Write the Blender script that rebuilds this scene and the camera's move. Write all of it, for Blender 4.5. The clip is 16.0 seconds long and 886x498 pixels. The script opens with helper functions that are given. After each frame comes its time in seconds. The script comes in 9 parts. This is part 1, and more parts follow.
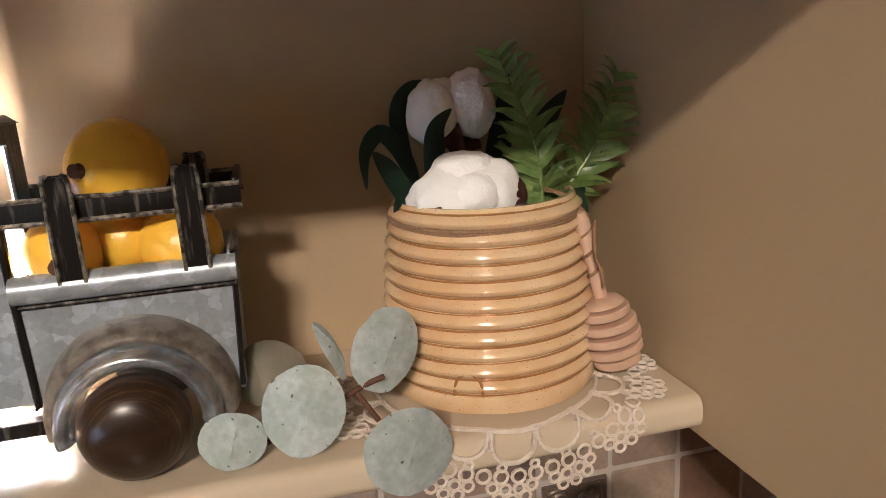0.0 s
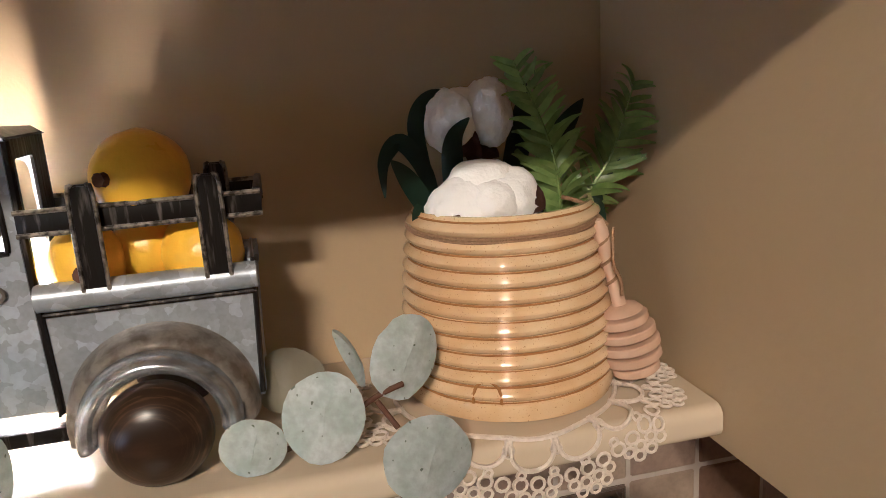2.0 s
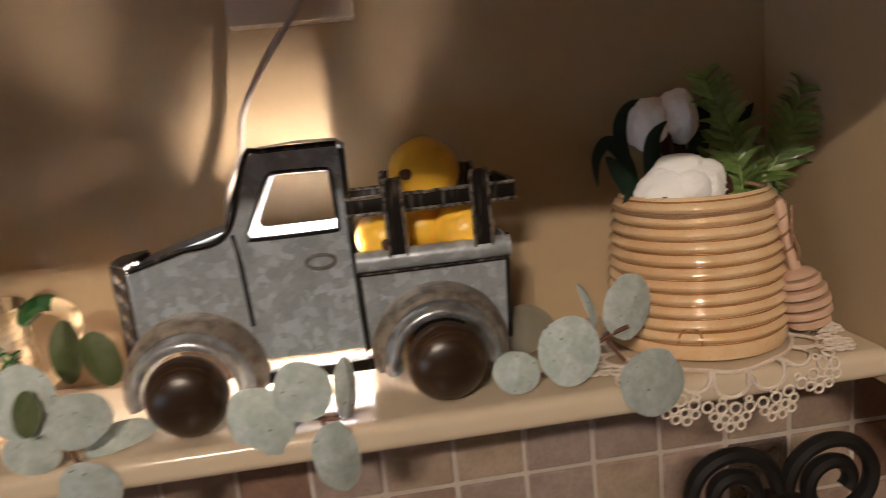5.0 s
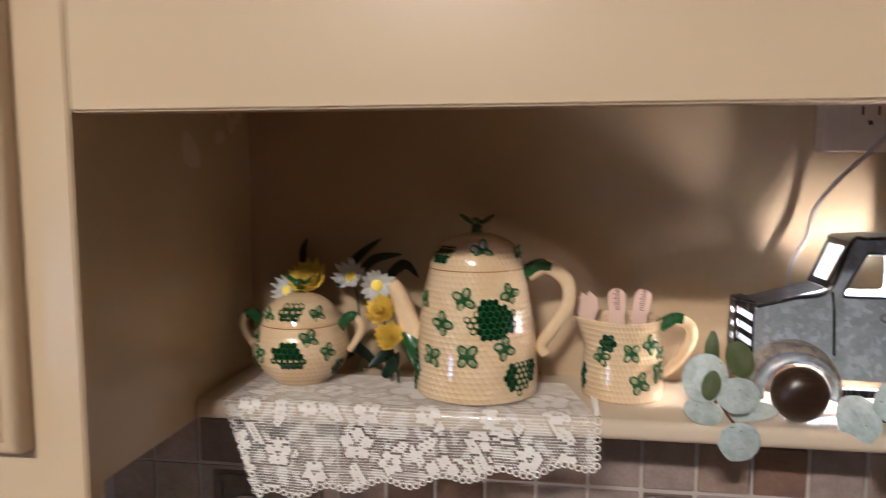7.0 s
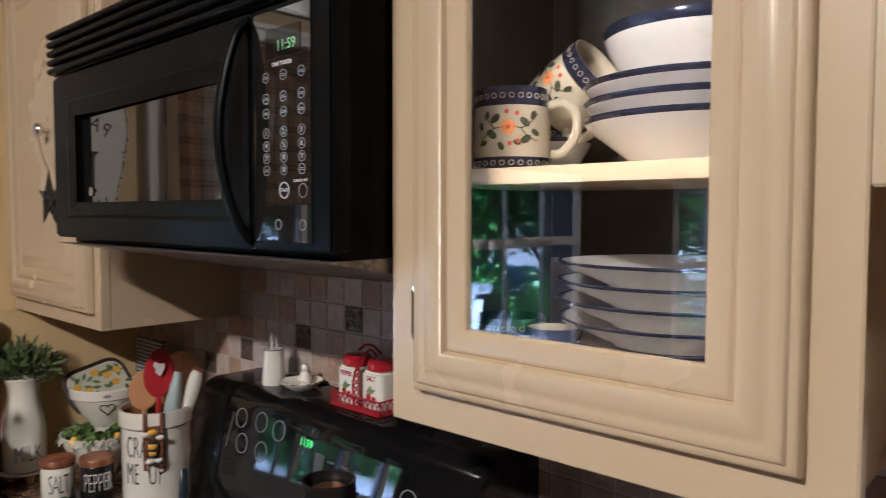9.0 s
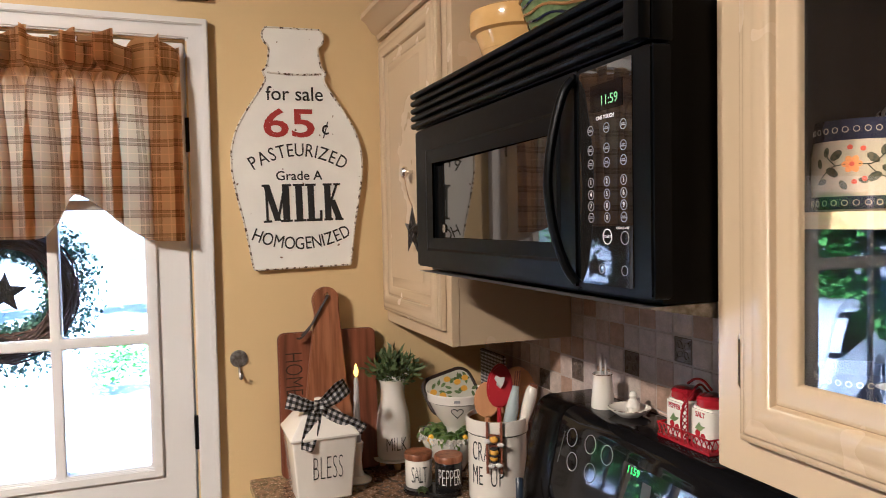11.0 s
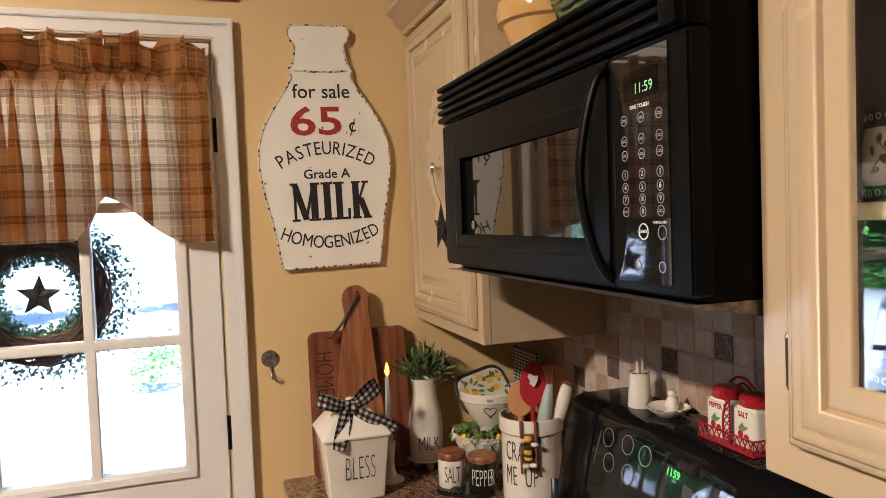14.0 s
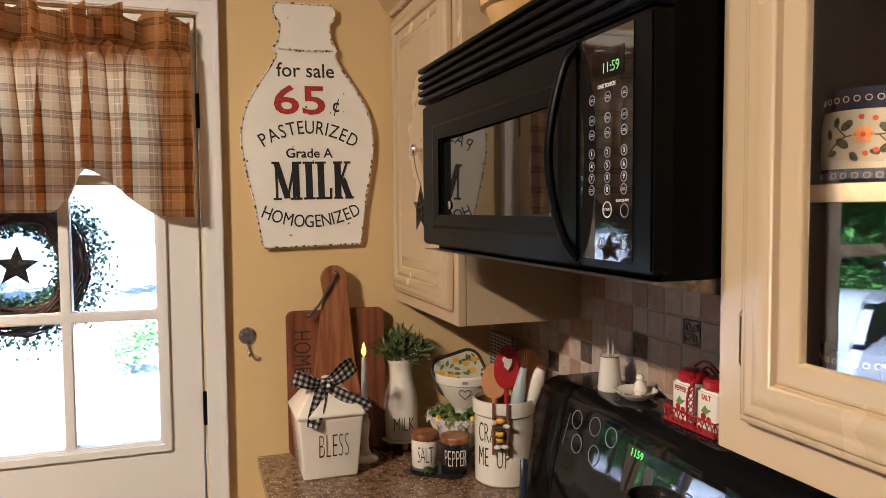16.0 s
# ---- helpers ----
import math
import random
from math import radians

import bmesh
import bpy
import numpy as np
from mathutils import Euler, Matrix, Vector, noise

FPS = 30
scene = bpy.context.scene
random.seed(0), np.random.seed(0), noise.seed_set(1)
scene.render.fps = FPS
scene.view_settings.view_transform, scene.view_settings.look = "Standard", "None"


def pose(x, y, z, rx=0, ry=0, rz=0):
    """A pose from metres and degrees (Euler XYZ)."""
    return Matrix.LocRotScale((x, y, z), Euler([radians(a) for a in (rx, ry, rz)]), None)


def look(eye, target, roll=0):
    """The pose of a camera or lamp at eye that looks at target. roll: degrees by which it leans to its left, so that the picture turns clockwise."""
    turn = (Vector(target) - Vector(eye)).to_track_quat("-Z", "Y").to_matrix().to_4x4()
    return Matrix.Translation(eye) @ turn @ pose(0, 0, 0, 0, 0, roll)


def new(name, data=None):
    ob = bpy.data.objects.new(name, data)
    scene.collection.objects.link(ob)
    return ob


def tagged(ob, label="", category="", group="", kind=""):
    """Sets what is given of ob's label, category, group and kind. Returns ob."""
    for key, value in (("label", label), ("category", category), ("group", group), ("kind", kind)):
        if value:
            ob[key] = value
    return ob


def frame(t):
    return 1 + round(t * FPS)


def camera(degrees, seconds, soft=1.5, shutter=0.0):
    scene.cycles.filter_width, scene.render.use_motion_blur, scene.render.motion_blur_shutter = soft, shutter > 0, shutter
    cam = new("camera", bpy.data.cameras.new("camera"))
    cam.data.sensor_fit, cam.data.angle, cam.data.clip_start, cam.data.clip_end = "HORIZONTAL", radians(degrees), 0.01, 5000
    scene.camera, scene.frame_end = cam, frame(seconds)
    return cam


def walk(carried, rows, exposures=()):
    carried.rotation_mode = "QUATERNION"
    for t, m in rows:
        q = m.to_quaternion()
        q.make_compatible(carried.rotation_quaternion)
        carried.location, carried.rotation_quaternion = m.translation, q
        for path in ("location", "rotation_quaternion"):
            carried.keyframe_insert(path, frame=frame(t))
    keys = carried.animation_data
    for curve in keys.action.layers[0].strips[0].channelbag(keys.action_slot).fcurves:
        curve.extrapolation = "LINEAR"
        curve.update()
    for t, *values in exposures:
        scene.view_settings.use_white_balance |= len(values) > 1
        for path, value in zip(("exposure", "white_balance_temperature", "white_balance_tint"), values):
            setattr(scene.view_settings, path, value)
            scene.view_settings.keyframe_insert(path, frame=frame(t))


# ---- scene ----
cam = camera(63.7, 16.0, soft=0.65, shutter=0.38)
PATH = [
    (0, (-0.18, -0.092, 1.503), (0.287, 1.789, 1.012), -3.4),
    (0.5, (-0.176, -0.094, 1.502), (0.271, 1.791, 1.004), -3.9),
    (1, (-0.181, -0.081, 1.498), (0.28, 1.787, 0.952), -3.5),
    (1.5, (-0.182, -0.088, 1.496), (0.269, 1.806, 1.039), -4.3),
    (2, (-0.183, -0.093, 1.502), (0.252, 1.804, 1.043), -3.7),
    (2.5, (-0.185, -0.097, 1.505), (0.238, 1.806, 1.059), -3.7),
    (3, (-0.188, -0.093, 1.506), (0.235, 1.805, 1.041), -3.8),
    (3.2, (-0.188, -0.095, 1.508), (0.222, 1.804, 1.03), -4.0),
    (5.3, (-0.331, -0.221, 1.51), (-0.196, 1.735, 1.115), -4.8),
    (5.5, (-0.384, -0.252, 1.516), (-0.305, 1.703, 1.104), -3.6),
    (6, (-0.532, -0.302, 1.526), (-0.608, 1.654, 1.116), -3.5),
    (6.5, (-0.579, -0.349, 1.537), (-0.728, 1.616, 1.197), -2.3),
    (7, (-0.602, -0.413, 1.545), (-0.895, 1.555, 1.343), 0.0),
    (7.5, (-0.662, -0.459, 1.558), (-1.177, 1.468, 1.409), 1.1),
    (8, (-0.695, -0.497, 1.561), (-1.487, 1.337, 1.474), 1.1),
    (8.5, (-0.732, -0.55, 1.564), (-1.858, 1.103, 1.509), 0.2),
    (9, (-0.781, -0.582, 1.566), (-2.128, 0.893, 1.464), 0.1),
    (9.5, (-0.782, -0.572, 1.572), (-2.297, 0.731, 1.478), -0.1),
    (10, (-0.766, -0.588, 1.586), (-2.471, 0.453, 1.488), -0.1),
    (10.2, (-0.757, -0.593, 1.592), (-2.529, 0.328, 1.496), -0.1),
    (12.3, (-0.73, -0.596, 1.625), (-2.619, 0.056, 1.559), -1.3),
    (12.5, (-0.733, -0.594, 1.621), (-2.622, 0.058, 1.556), -1.2),
    (13, (-0.734, -0.588, 1.621), (-2.627, 0.055, 1.556), -1.9),
    (13.5, (-0.749, -0.583, 1.617), (-2.644, 0.051, 1.54), -2.6),
    (14, (-0.763, -0.581, 1.614), (-2.657, 0.055, 1.529), -2.1),
    (14.5, (-0.766, -0.587, 1.612), (-2.657, 0.056, 1.519), -1.4),
    (15, (-0.766, -0.584, 1.609), (-2.651, 0.077, 1.512), -1.2),
    (15.5, (-0.762, -0.573, 1.6), (-2.643, 0.096, 1.495), -0.9),
    (16, (-0.743, -0.559, 1.593), (-2.627, 0.103, 1.481), -0.4),
]
EXPOSURES = [(0.0, 3.31, 4490.0, 13.0), (3.2, 3.29, 4520.0, 13.0), (5.5, 2.73, 4720.0, 13.0), (6.0, 2.72, 4680.0, 13.0), (6.5, 3.09, 4460.0, 13.0), (7.0, 3.20, 4170.0, 12.5), (7.5, 3.14, 3960.0, 12.0), (8.0, 2.92, 4040.0, 12.0), (8.5, 2.91, 4090.0, 12.0), (9.0, 3.13, 4110.0, 12.0), (9.5, 3.22, 4130.0, 12.0), (10.0, 3.62, 4100.0, 13.0), (12.5, 3.42, 4690.0, 14.5), (16.0, 3.34, 4670.0, 14.5)]
walk(cam, [(t, look(eye, target, roll)) for t, eye, target, roll in PATH], EXPOSURES)

# ---- light ----
world = bpy.data.worlds.new("sky")
scene.world = world
world.use_nodes = True
wn = world.node_tree
sky = wn.nodes.new("ShaderNodeTexSky")
sky.sky_type, sky.sun_disc = "NISHITA", False
sky.sun_elevation, sky.sun_rotation = radians(55), radians(80)
wn.links.new(sky.outputs[0], wn.nodes["Background"].inputs[0])
wn.nodes["Background"].inputs[1].default_value = 0.055


def lamp(name, kind, energy, m, colour, angle):
    data = bpy.data.lights.new(name, kind)
    data.energy, data.color = energy, colour
    data.angle = radians(angle)
    ob = new(name, data)
    ob.matrix_world = m
    return ob


lamp("sun", "SUN", 5.0, look((6.2, 1.1, 9), (0, 0, 0)), (1.0, 0.93, 0.84), angle=0.5)
CEILING_LAMP = (-0.99, -2.16, 2.70)
BULB_SPREAD = 0.115


# ---- materials ----
def mat(name, colour, rough=0.5, metal=0.0, second=None, scale=20.0, amount=0.5, detail=4.0, fine=0.0, fine_scale=300.0,
        bump=0.0, bump_scale=200.0, coat=0.0, transmission=0.0, emit=0.0, stretch=None, vary=0.0, contrast=(0.35, 0.65), spots=None, uneven=0.2):
    m = bpy.data.materials.new(name)
    m.use_nodes = True
    nt = m.node_tree
    n, l = nt.nodes, nt.links
    b = n["Principled BSDF"]
    b.inputs["Roughness"].default_value = rough
    b.inputs["Metallic"].default_value = metal
    b.inputs["Coat Weight"].default_value = coat
    b.inputs["Coat Roughness"].default_value = 0.03
    b.inputs["Transmission Weight"].default_value = transmission
    tc = n.new("ShaderNodeTexCoord")
    info = n.new("ShaderNodeObjectInfo")
    off = n.new("ShaderNodeVectorMath")
    off.operation = "MULTIPLY_ADD"
    l.new(info.outputs["Random"], off.inputs[0])
    off.inputs[1].default_value = (13.0, 7.0, 5.0)
    l.new(tc.outputs["Object"], off.inputs[2])
    src = off.outputs[0]
    if stretch:
        mp = n.new("ShaderNodeMapping")
        mp.inputs["Scale"].default_value = stretch
        l.new(src, mp.inputs[0])
        src = mp.outputs[0]

    def noise_at(sc, det=4.0):
        t = n.new("ShaderNodeTexNoise")
        t.inputs["Scale"].default_value, t.inputs["Detail"].default_value = sc, det
        l.new(src, t.inputs["Vector"])
        return t.outputs["Fac"]

    def ramp(fac, a, z):
        r = n.new("ShaderNodeMapRange")
        r.inputs["From Min"].default_value, r.inputs["From Max"].default_value = a, z
        l.new(fac, r.inputs["Value"])
        return r.outputs[0]

    def mix(fac, a, c, how="MIX"):
        x = n.new("ShaderNodeMix")
        x.data_type, x.blend_type = "RGBA", how
        for sock, v in ((x.inputs[0], fac), (x.inputs[6], a), (x.inputs[7], c)):
            if isinstance(v, (int, float)):
                sock.default_value = v
            elif isinstance(v, tuple):
                sock.default_value = (*v, 1)
            else:
                l.new(v, sock)
        return x.outputs[2]

    col = tuple(colour)
    if second is None and (fine > 0 or rough > 0.15):
        second, amount = tuple(c * 0.86 for c in colour), min(amount, 0.5)
    if second is not None:
        fac = n.new("ShaderNodeMath")
        fac.operation = "MULTIPLY"
        l.new(ramp(noise_at(scale, detail), *contrast), fac.inputs[0])
        fac.inputs[1].default_value = amount
        col = mix(fac.outputs[0], col, tuple(second))
    if fine > 0:
        f2 = n.new("ShaderNodeMath")
        f2.operation = "MULTIPLY"
        l.new(ramp(noise_at(fine_scale, 2.0), 0.4, 0.7), f2.inputs[0])
        f2.inputs[1].default_value = fine
        col = mix(f2.outputs[0], col, tuple(c * 0.55 for c in colour))
    if spots:
        f3 = ramp(noise_at(spots[1], 1.0), spots[2], spots[2] + 0.04)
        col = mix(f3, col, tuple(spots[0]))
    if vary > 0:
        hs = n.new("ShaderNodeHueSaturation")
        v = n.new("ShaderNodeMapRange")
        v.inputs["To Min"].default_value, v.inputs["To Max"].default_value = 1 - vary, 1 + vary
        l.new(info.outputs["Random"], v.inputs["Value"])
        l.new(v.outputs[0], hs.inputs["Value"])
        if isinstance(col, tuple):
            hs.inputs["Color"].default_value = (*col, 1)
        else:
            l.new(col, hs.inputs["Color"])
        col = hs.outputs[0]
    if isinstance(col, tuple):
        b.inputs["Base Color"].default_value = (*col, 1)
    else:
        l.new(col, b.inputs["Base Color"])
    if rough > 0.12 and not transmission:
        rr = n.new("ShaderNodeMapRange")
        rr.inputs["To Min"].default_value, rr.inputs["To Max"].default_value = rough * (1 - uneven), min(1.0, rough * (1 + uneven))
        l.new(noise_at(scale * 2.3, 3.0), rr.inputs["Value"])
        l.new(rr.outputs[0], b.inputs["Roughness"])
    if bump > 0:
        bp = n.new("ShaderNodeBump")
        bp.inputs["Strength"].default_value, bp.inputs["Distance"].default_value = bump, 0.002
        l.new(noise_at(bump_scale, 3.0), bp.inputs["Height"])
        l.new(bp.outputs[0], b.inputs["Normal"])
    if emit > 0:
        b.inputs["Emission Color"].default_value = (*colour, 1)
        b.inputs["Emission Strength"].default_value = emit
    return m


def slate(name, tones, rough=0.5):
    """Tumbled stone tile: a tone of its own for each tile, mottled."""
    m = mat(name, tones[0], rough, second=tuple(c * 0.6 for c in tones[0]), scale=45, amount=0.6, fine=0.35, fine_scale=260, bump=0.35, bump_scale=130)
    nt = m.node_tree
    n, l = nt.nodes, nt.links
    b = n["Principled BSDF"]
    info = n.new("ShaderNodeObjectInfo")
    r = n.new("ShaderNodeValToRGB")
    r.color_ramp.interpolation = "CONSTANT"
    for i, t in enumerate(tones):
        e = r.color_ramp.elements[i] if i < 2 else r.color_ramp.elements.new(i / len(tones))
        e.position, e.color = i / len(tones), (*t, 1)
    l.new(info.outputs["Random"], r.inputs[0])
    old = b.inputs["Base Color"].links[0].from_socket
    x = n.new("ShaderNodeMix")
    x.data_type, x.blend_type = "RGBA", "MULTIPLY"
    x.inputs[0].default_value = 1.0
    l.new(old, x.inputs[6])
    l.new(r.outputs[0], x.inputs[7])
    y = n.new("ShaderNodeMix")
    y.data_type, y.blend_type = "RGBA", "MULTIPLY"
    y.inputs[0].default_value = 1.0
    y.inputs[7].default_value = (1 / tones[0][0], 1 / tones[0][1], 1 / tones[0][2], 1)
    l.new(x.outputs[2], y.inputs[6])
    l.new(y.outputs[2], b.inputs["Base Color"])
    return m


M = {}
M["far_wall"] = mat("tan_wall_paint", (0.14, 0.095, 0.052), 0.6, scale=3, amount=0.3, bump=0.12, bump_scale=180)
M["yellow_wall"] = mat("yellow_wall_paint", (0.72, 0.54, 0.255), 0.55, scale=3, amount=0.2, contrast=(0.2, 0.8), bump=0.12, bump_scale=180, uneven=0.08)
M["niche_wall"] = mat("tan_niche_paint", (0.47, 0.357, 0.208), 0.5, scale=4, amount=0.25, bump=0.18, bump_scale=120)
M["cream"] = mat("cream_cabinet_paint", (0.56, 0.442, 0.278), 0.27, second=(0.53, 0.412, 0.252), scale=2.5, amount=0.5, contrast=(0.2, 0.8), detail=2, bump=0.03, bump_scale=220, uneven=0.05)
# near-black colour stands in for the shade inside the glass cabinet
M["cabinet_inside"] = mat("shade_dark_cabinet_lining", (0.021, 0.014, 0.006), 0.55, second=(0.012, 0.008, 0.004), scale=14, amount=0.7, stretch=(1, 1, 0.12))
M["shelf_paint"] = mat("cream_gloss_shelf", (0.62, 0.52, 0.38), 0.16, scale=6, amount=0.15, contrast=(0.2, 0.8), bump=0.04, bump_scale=90, uneven=0.06)
M["white_paint"] = mat("white_door_paint", (0.80, 0.79, 0.78), 0.35, scale=5, amount=0.12, bump=0.05, bump_scale=90)
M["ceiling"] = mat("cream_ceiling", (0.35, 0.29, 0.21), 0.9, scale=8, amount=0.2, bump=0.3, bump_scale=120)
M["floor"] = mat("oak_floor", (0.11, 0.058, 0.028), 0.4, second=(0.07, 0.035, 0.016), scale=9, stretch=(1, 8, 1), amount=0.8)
M["granite"] = mat("brown_granite", (0.25, 0.155, 0.085), 0.12, second=(0.08, 0.048, 0.028), scale=60, amount=0.95, contrast=(0.42, 0.58), fine=0.7, fine_scale=230, spots=((0.58, 0.44, 0.30), 170, 0.64))
M["grout"] = mat("grey_grout", (0.50, 0.44, 0.39), 0.8, scale=60, bump=0.4, bump_scale=300)
M["tile"] = slate("slate_tile", [(0.35, 0.255, 0.20), (0.245, 0.15, 0.10), (0.42, 0.315, 0.255), (0.315, 0.225, 0.175), (0.34, 0.265, 0.23), (0.225, 0.135, 0.095), (0.395, 0.305, 0.23)])
M["tile_grey"] = slate("grey_slate_tile", [(0.58, 0.48, 0.42), (0.50, 0.375, 0.30), (0.60, 0.52, 0.48), (0.47, 0.315, 0.22), (0.55, 0.47, 0.435), (0.61, 0.52, 0.445)])
M["tile_iron"] = mat("cast_bronze_tile", (0.13, 0.098, 0.078), 0.34, metal=0.35, second=(0.22, 0.17, 0.13), scale=90, bump=0.3, bump_scale=300)
M["black"] = mat("black_satin_plastic", (0.0035, 0.0040, 0.0045), 0.34, scale=30, bump=0.05, bump_scale=500)
M["black_gloss"] = mat("black_gloss", (0.006, 0.006, 0.007), 0.06)
M["black_glass"] = mat("black_oven_glass", (0.012, 0.011, 0.010), 0.03, coat=0.6)
M["black_glass"].node_tree.nodes["Principled BSDF"].inputs["Coat Roughness"].default_value = 0.015
for m_, level in ((M["black"], 0.07), (M["black_gloss"], 0.32), (M["black_glass"], 0.4)):
    m_.node_tree.nodes["Principled BSDF"].inputs["Specular IOR Level"].default_value = level
M["end_black"] = mat("black_moulded_plastic", (0.004, 0.004, 0.004), 0.2)
M["end_black"].node_tree.nodes["Principled BSDF"].inputs["Specular IOR Level"].default_value = 0.10
M["chrome"] = mat("chrome", (0.75, 0.73, 0.70), 0.18, metal=1.0, scale=40)
M["pane"] = mat("window_glass", (1, 1, 1), 0.0, transmission=1.0)
M["pane"].node_tree.nodes["Principled BSDF"].inputs["IOR"].default_value = 1.55


# ---- mesh helpers ----
def link(name, bm, material, parent=None, label="", smooth=True, angle=35):
    me = bpy.data.meshes.new(name)
    bmesh.ops.recalc_face_normals(bm, faces=bm.faces)
    if smooth:
        for f in bm.faces:
            f.smooth = True
        for e in bm.edges:
            if len(e.link_faces) == 2 and e.calc_face_angle(0) > radians(angle):
                e.smooth = False
    bm.to_mesh(me)
    bm.free()
    for m in (material if isinstance(material, (list, tuple)) else [material]):
        me.materials.append(m)
    ob = new(name, me)
    if parent is not None:
        ob.parent = parent
    if label:
        ob["label"] = label
    return ob


def part(name, bm, material, parent, label="", **more):
    return link(name, bm, material, parent, label, **more)


def thing(name, label, category, at=(0, 0, 0), turn=0.0, group=""):
    """An empty at the base of a thing, which parents its parts."""
    ob = new(name)
    ob.empty_display_size = 0.02
    ob.matrix_world = pose(*at, 0, 0, turn)
    return tagged(ob, label, category, group)


def box(x0, x1, y0, y1, z0, z1, bevel=0.0, seg=2, bm=None):
    own = bmesh.new()
    bmesh.ops.create_cube(own, size=1)
    for v in own.verts:
        v.co = Vector(((x0 + x1) / 2 + v.co.x * (x1 - x0), (y0 + y1) / 2 + v.co.y * (y1 - y0), (z0 + z1) / 2 + v.co.z * (z1 - z0)))
    if bevel:
        bmesh.ops.bevel(own, geom=own.edges[:], offset=bevel, segments=seg, affect="EDGES", profile=0.6)
    return merge(bm, own)


def merge(bm, own, m=None):
    if m is not None:
        own.transform(m)
    if bm is None:
        return own
    me = bpy.data.meshes.new("tmp")
    own.to_mesh(me)
    own.free()
    bm.from_mesh(me)
    bpy.data.meshes.remove(me)
    return bm


def lathe(profile, seg=48, bm=None, m=None, wobble=None):
    """Turns (radius, height) pairs round z. wobble(angle, r, z) may give a new radius."""
    own = bmesh.new()
    rings = []
    for r, z in profile:
        if r < 1e-5:
            rings.append([own.verts.new((0, 0, z))])
        else:
            ring = []
            for i in range(seg):
                a = 2 * math.pi * i / seg
                q = wobble(a, r, z) if wobble else r
                ring.append(own.verts.new((q * math.cos(a), q * math.sin(a), z)))
            rings.append(ring)
    for a, b in zip(rings, rings[1:]):
        for i in range(seg):
            j = (i + 1) % seg
            if len(a) == 1 and len(b) == 1:
                continue
            if len(a) == 1:
                own.faces.new((a[0], b[i], b[j]))
            elif len(b) == 1:
                own.faces.new((a[i], a[j], b[0]))
            else:
                own.faces.new((a[i], a[j], b[j], b[i]))
    return merge(bm, own, m)


def smooth_path(pts, n=8):
    """A smooth line through the points."""
    pts = [Vector(p) for p in pts]
    if len(pts) < 3:
        return pts
    out = []
    for i in range(len(pts) - 1):
        p0, p1, p2, p3 = pts[max(i - 1, 0)], pts[i], pts[i + 1], pts[min(i + 2, len(pts) - 1)]
        for k in range(n):
            t = k / n
            out.append(0.5 * ((2 * p1) + (p2 - p0) * t + (2 * p0 - 5 * p1 + 4 * p2 - p3) * t * t + (3 * p1 - p0 - 3 * p2 + p3) * t ** 3))
    return out + [pts[-1]]


def tube(pts, radius, seg=8, bm=None, n=6, flat=1.0, m=None, cap=True):
    """A round bar along a line; radius is a number or a function of 0..1; flat squeezes it across."""
    own = bmesh.new()
    line = smooth_path(pts, n)
    rings, up = [], Vector((0, 0, 1))
    for i, p in enumerate(line):
        d = (line[min(i + 1, len(line) - 1)] - line[max(i - 1, 0)]).normalized()
        if abs(d.dot(up)) > 0.95:
            up = Vector((0, 1, 0)) if abs(d.y) < 0.9 else Vector((1, 0, 0))
        side = d.cross(up).normalized()
        up = side.cross(d).normalized()
        r = radius(i / (len(line) - 1)) if callable(radius) else radius
        rings.append([own.verts.new(p + side * (r * math.cos(2 * math.pi * k / seg)) + up * (r * flat * math.sin(2 * math.pi * k / seg))) for k in range(seg)])
    for a, b in zip(rings, rings[1:]):
        for k in range(seg):
            own.faces.new((a[k], a[(k + 1) % seg], b[(k + 1) % seg], b[k]))
    if cap:
        own.faces.new(rings[0][::-1])
        own.faces.new(rings[-1])
    return merge(bm, own, m)


def plate(outline, holes=(), thick=0.003, m=None, bm=None, bevel=0.0):
    """A flat sheet with openings that go through it: drawn in x and y, from z = 0 up to thick."""
    own = bmesh.new()
    edges = []
    for loop in (outline, *holes):
        vs = [own.verts.new((p[0], p[1], 0)) for p in loop]
        edges += [own.edges.new((vs[i], vs[(i + 1) % len(vs)])) for i in range(len(vs))]
    bmesh.ops.triangle_fill(own, use_beauty=True, use_dissolve=True, edges=edges)
    bmesh.ops.recalc_face_normals(own, faces=own.faces)
    if own.faces and own.faces[:][0].normal.z > 0:
        bmesh.ops.reverse_faces(own, faces=own.faces)
    ext = bmesh.ops.extrude_face_region(own, geom=own.faces[:])
    bmesh.ops.translate(own, verts=[v for v in ext["geom"] if isinstance(v, bmesh.types.BMVert)], vec=(0, 0, thick))
    bmesh.ops.recalc_face_normals(own, faces=own.faces)
    if bevel:
        sharp = [e for e in own.edges if len(e.link_faces) == 2 and e.calc_face_angle(0) > 0.6]
        bmesh.ops.bevel(own, geom=sharp, offset=bevel, segments=2, affect="EDGES")
    return merge(bm, own, m)


def rect(x0, x1, y0, y1, r=0.0, n=5):
    """A rectangle's outline with rounded corners."""
    if r <= 0:
        return [(x0, y0), (x1, y0), (x1, y1), (x0, y1)]
    out = []
    for cx, cy, a0 in ((x1 - r, y0 + r, -90), (x1 - r, y1 - r, 0), (x0 + r, y1 - r, 90), (x0 + r, y0 + r, 180)):
        for i in range(n + 1):
            a = radians(a0 + 90 * i / n)
            out.append((cx + r * math.cos(a), cy + r * math.sin(a)))
    return out


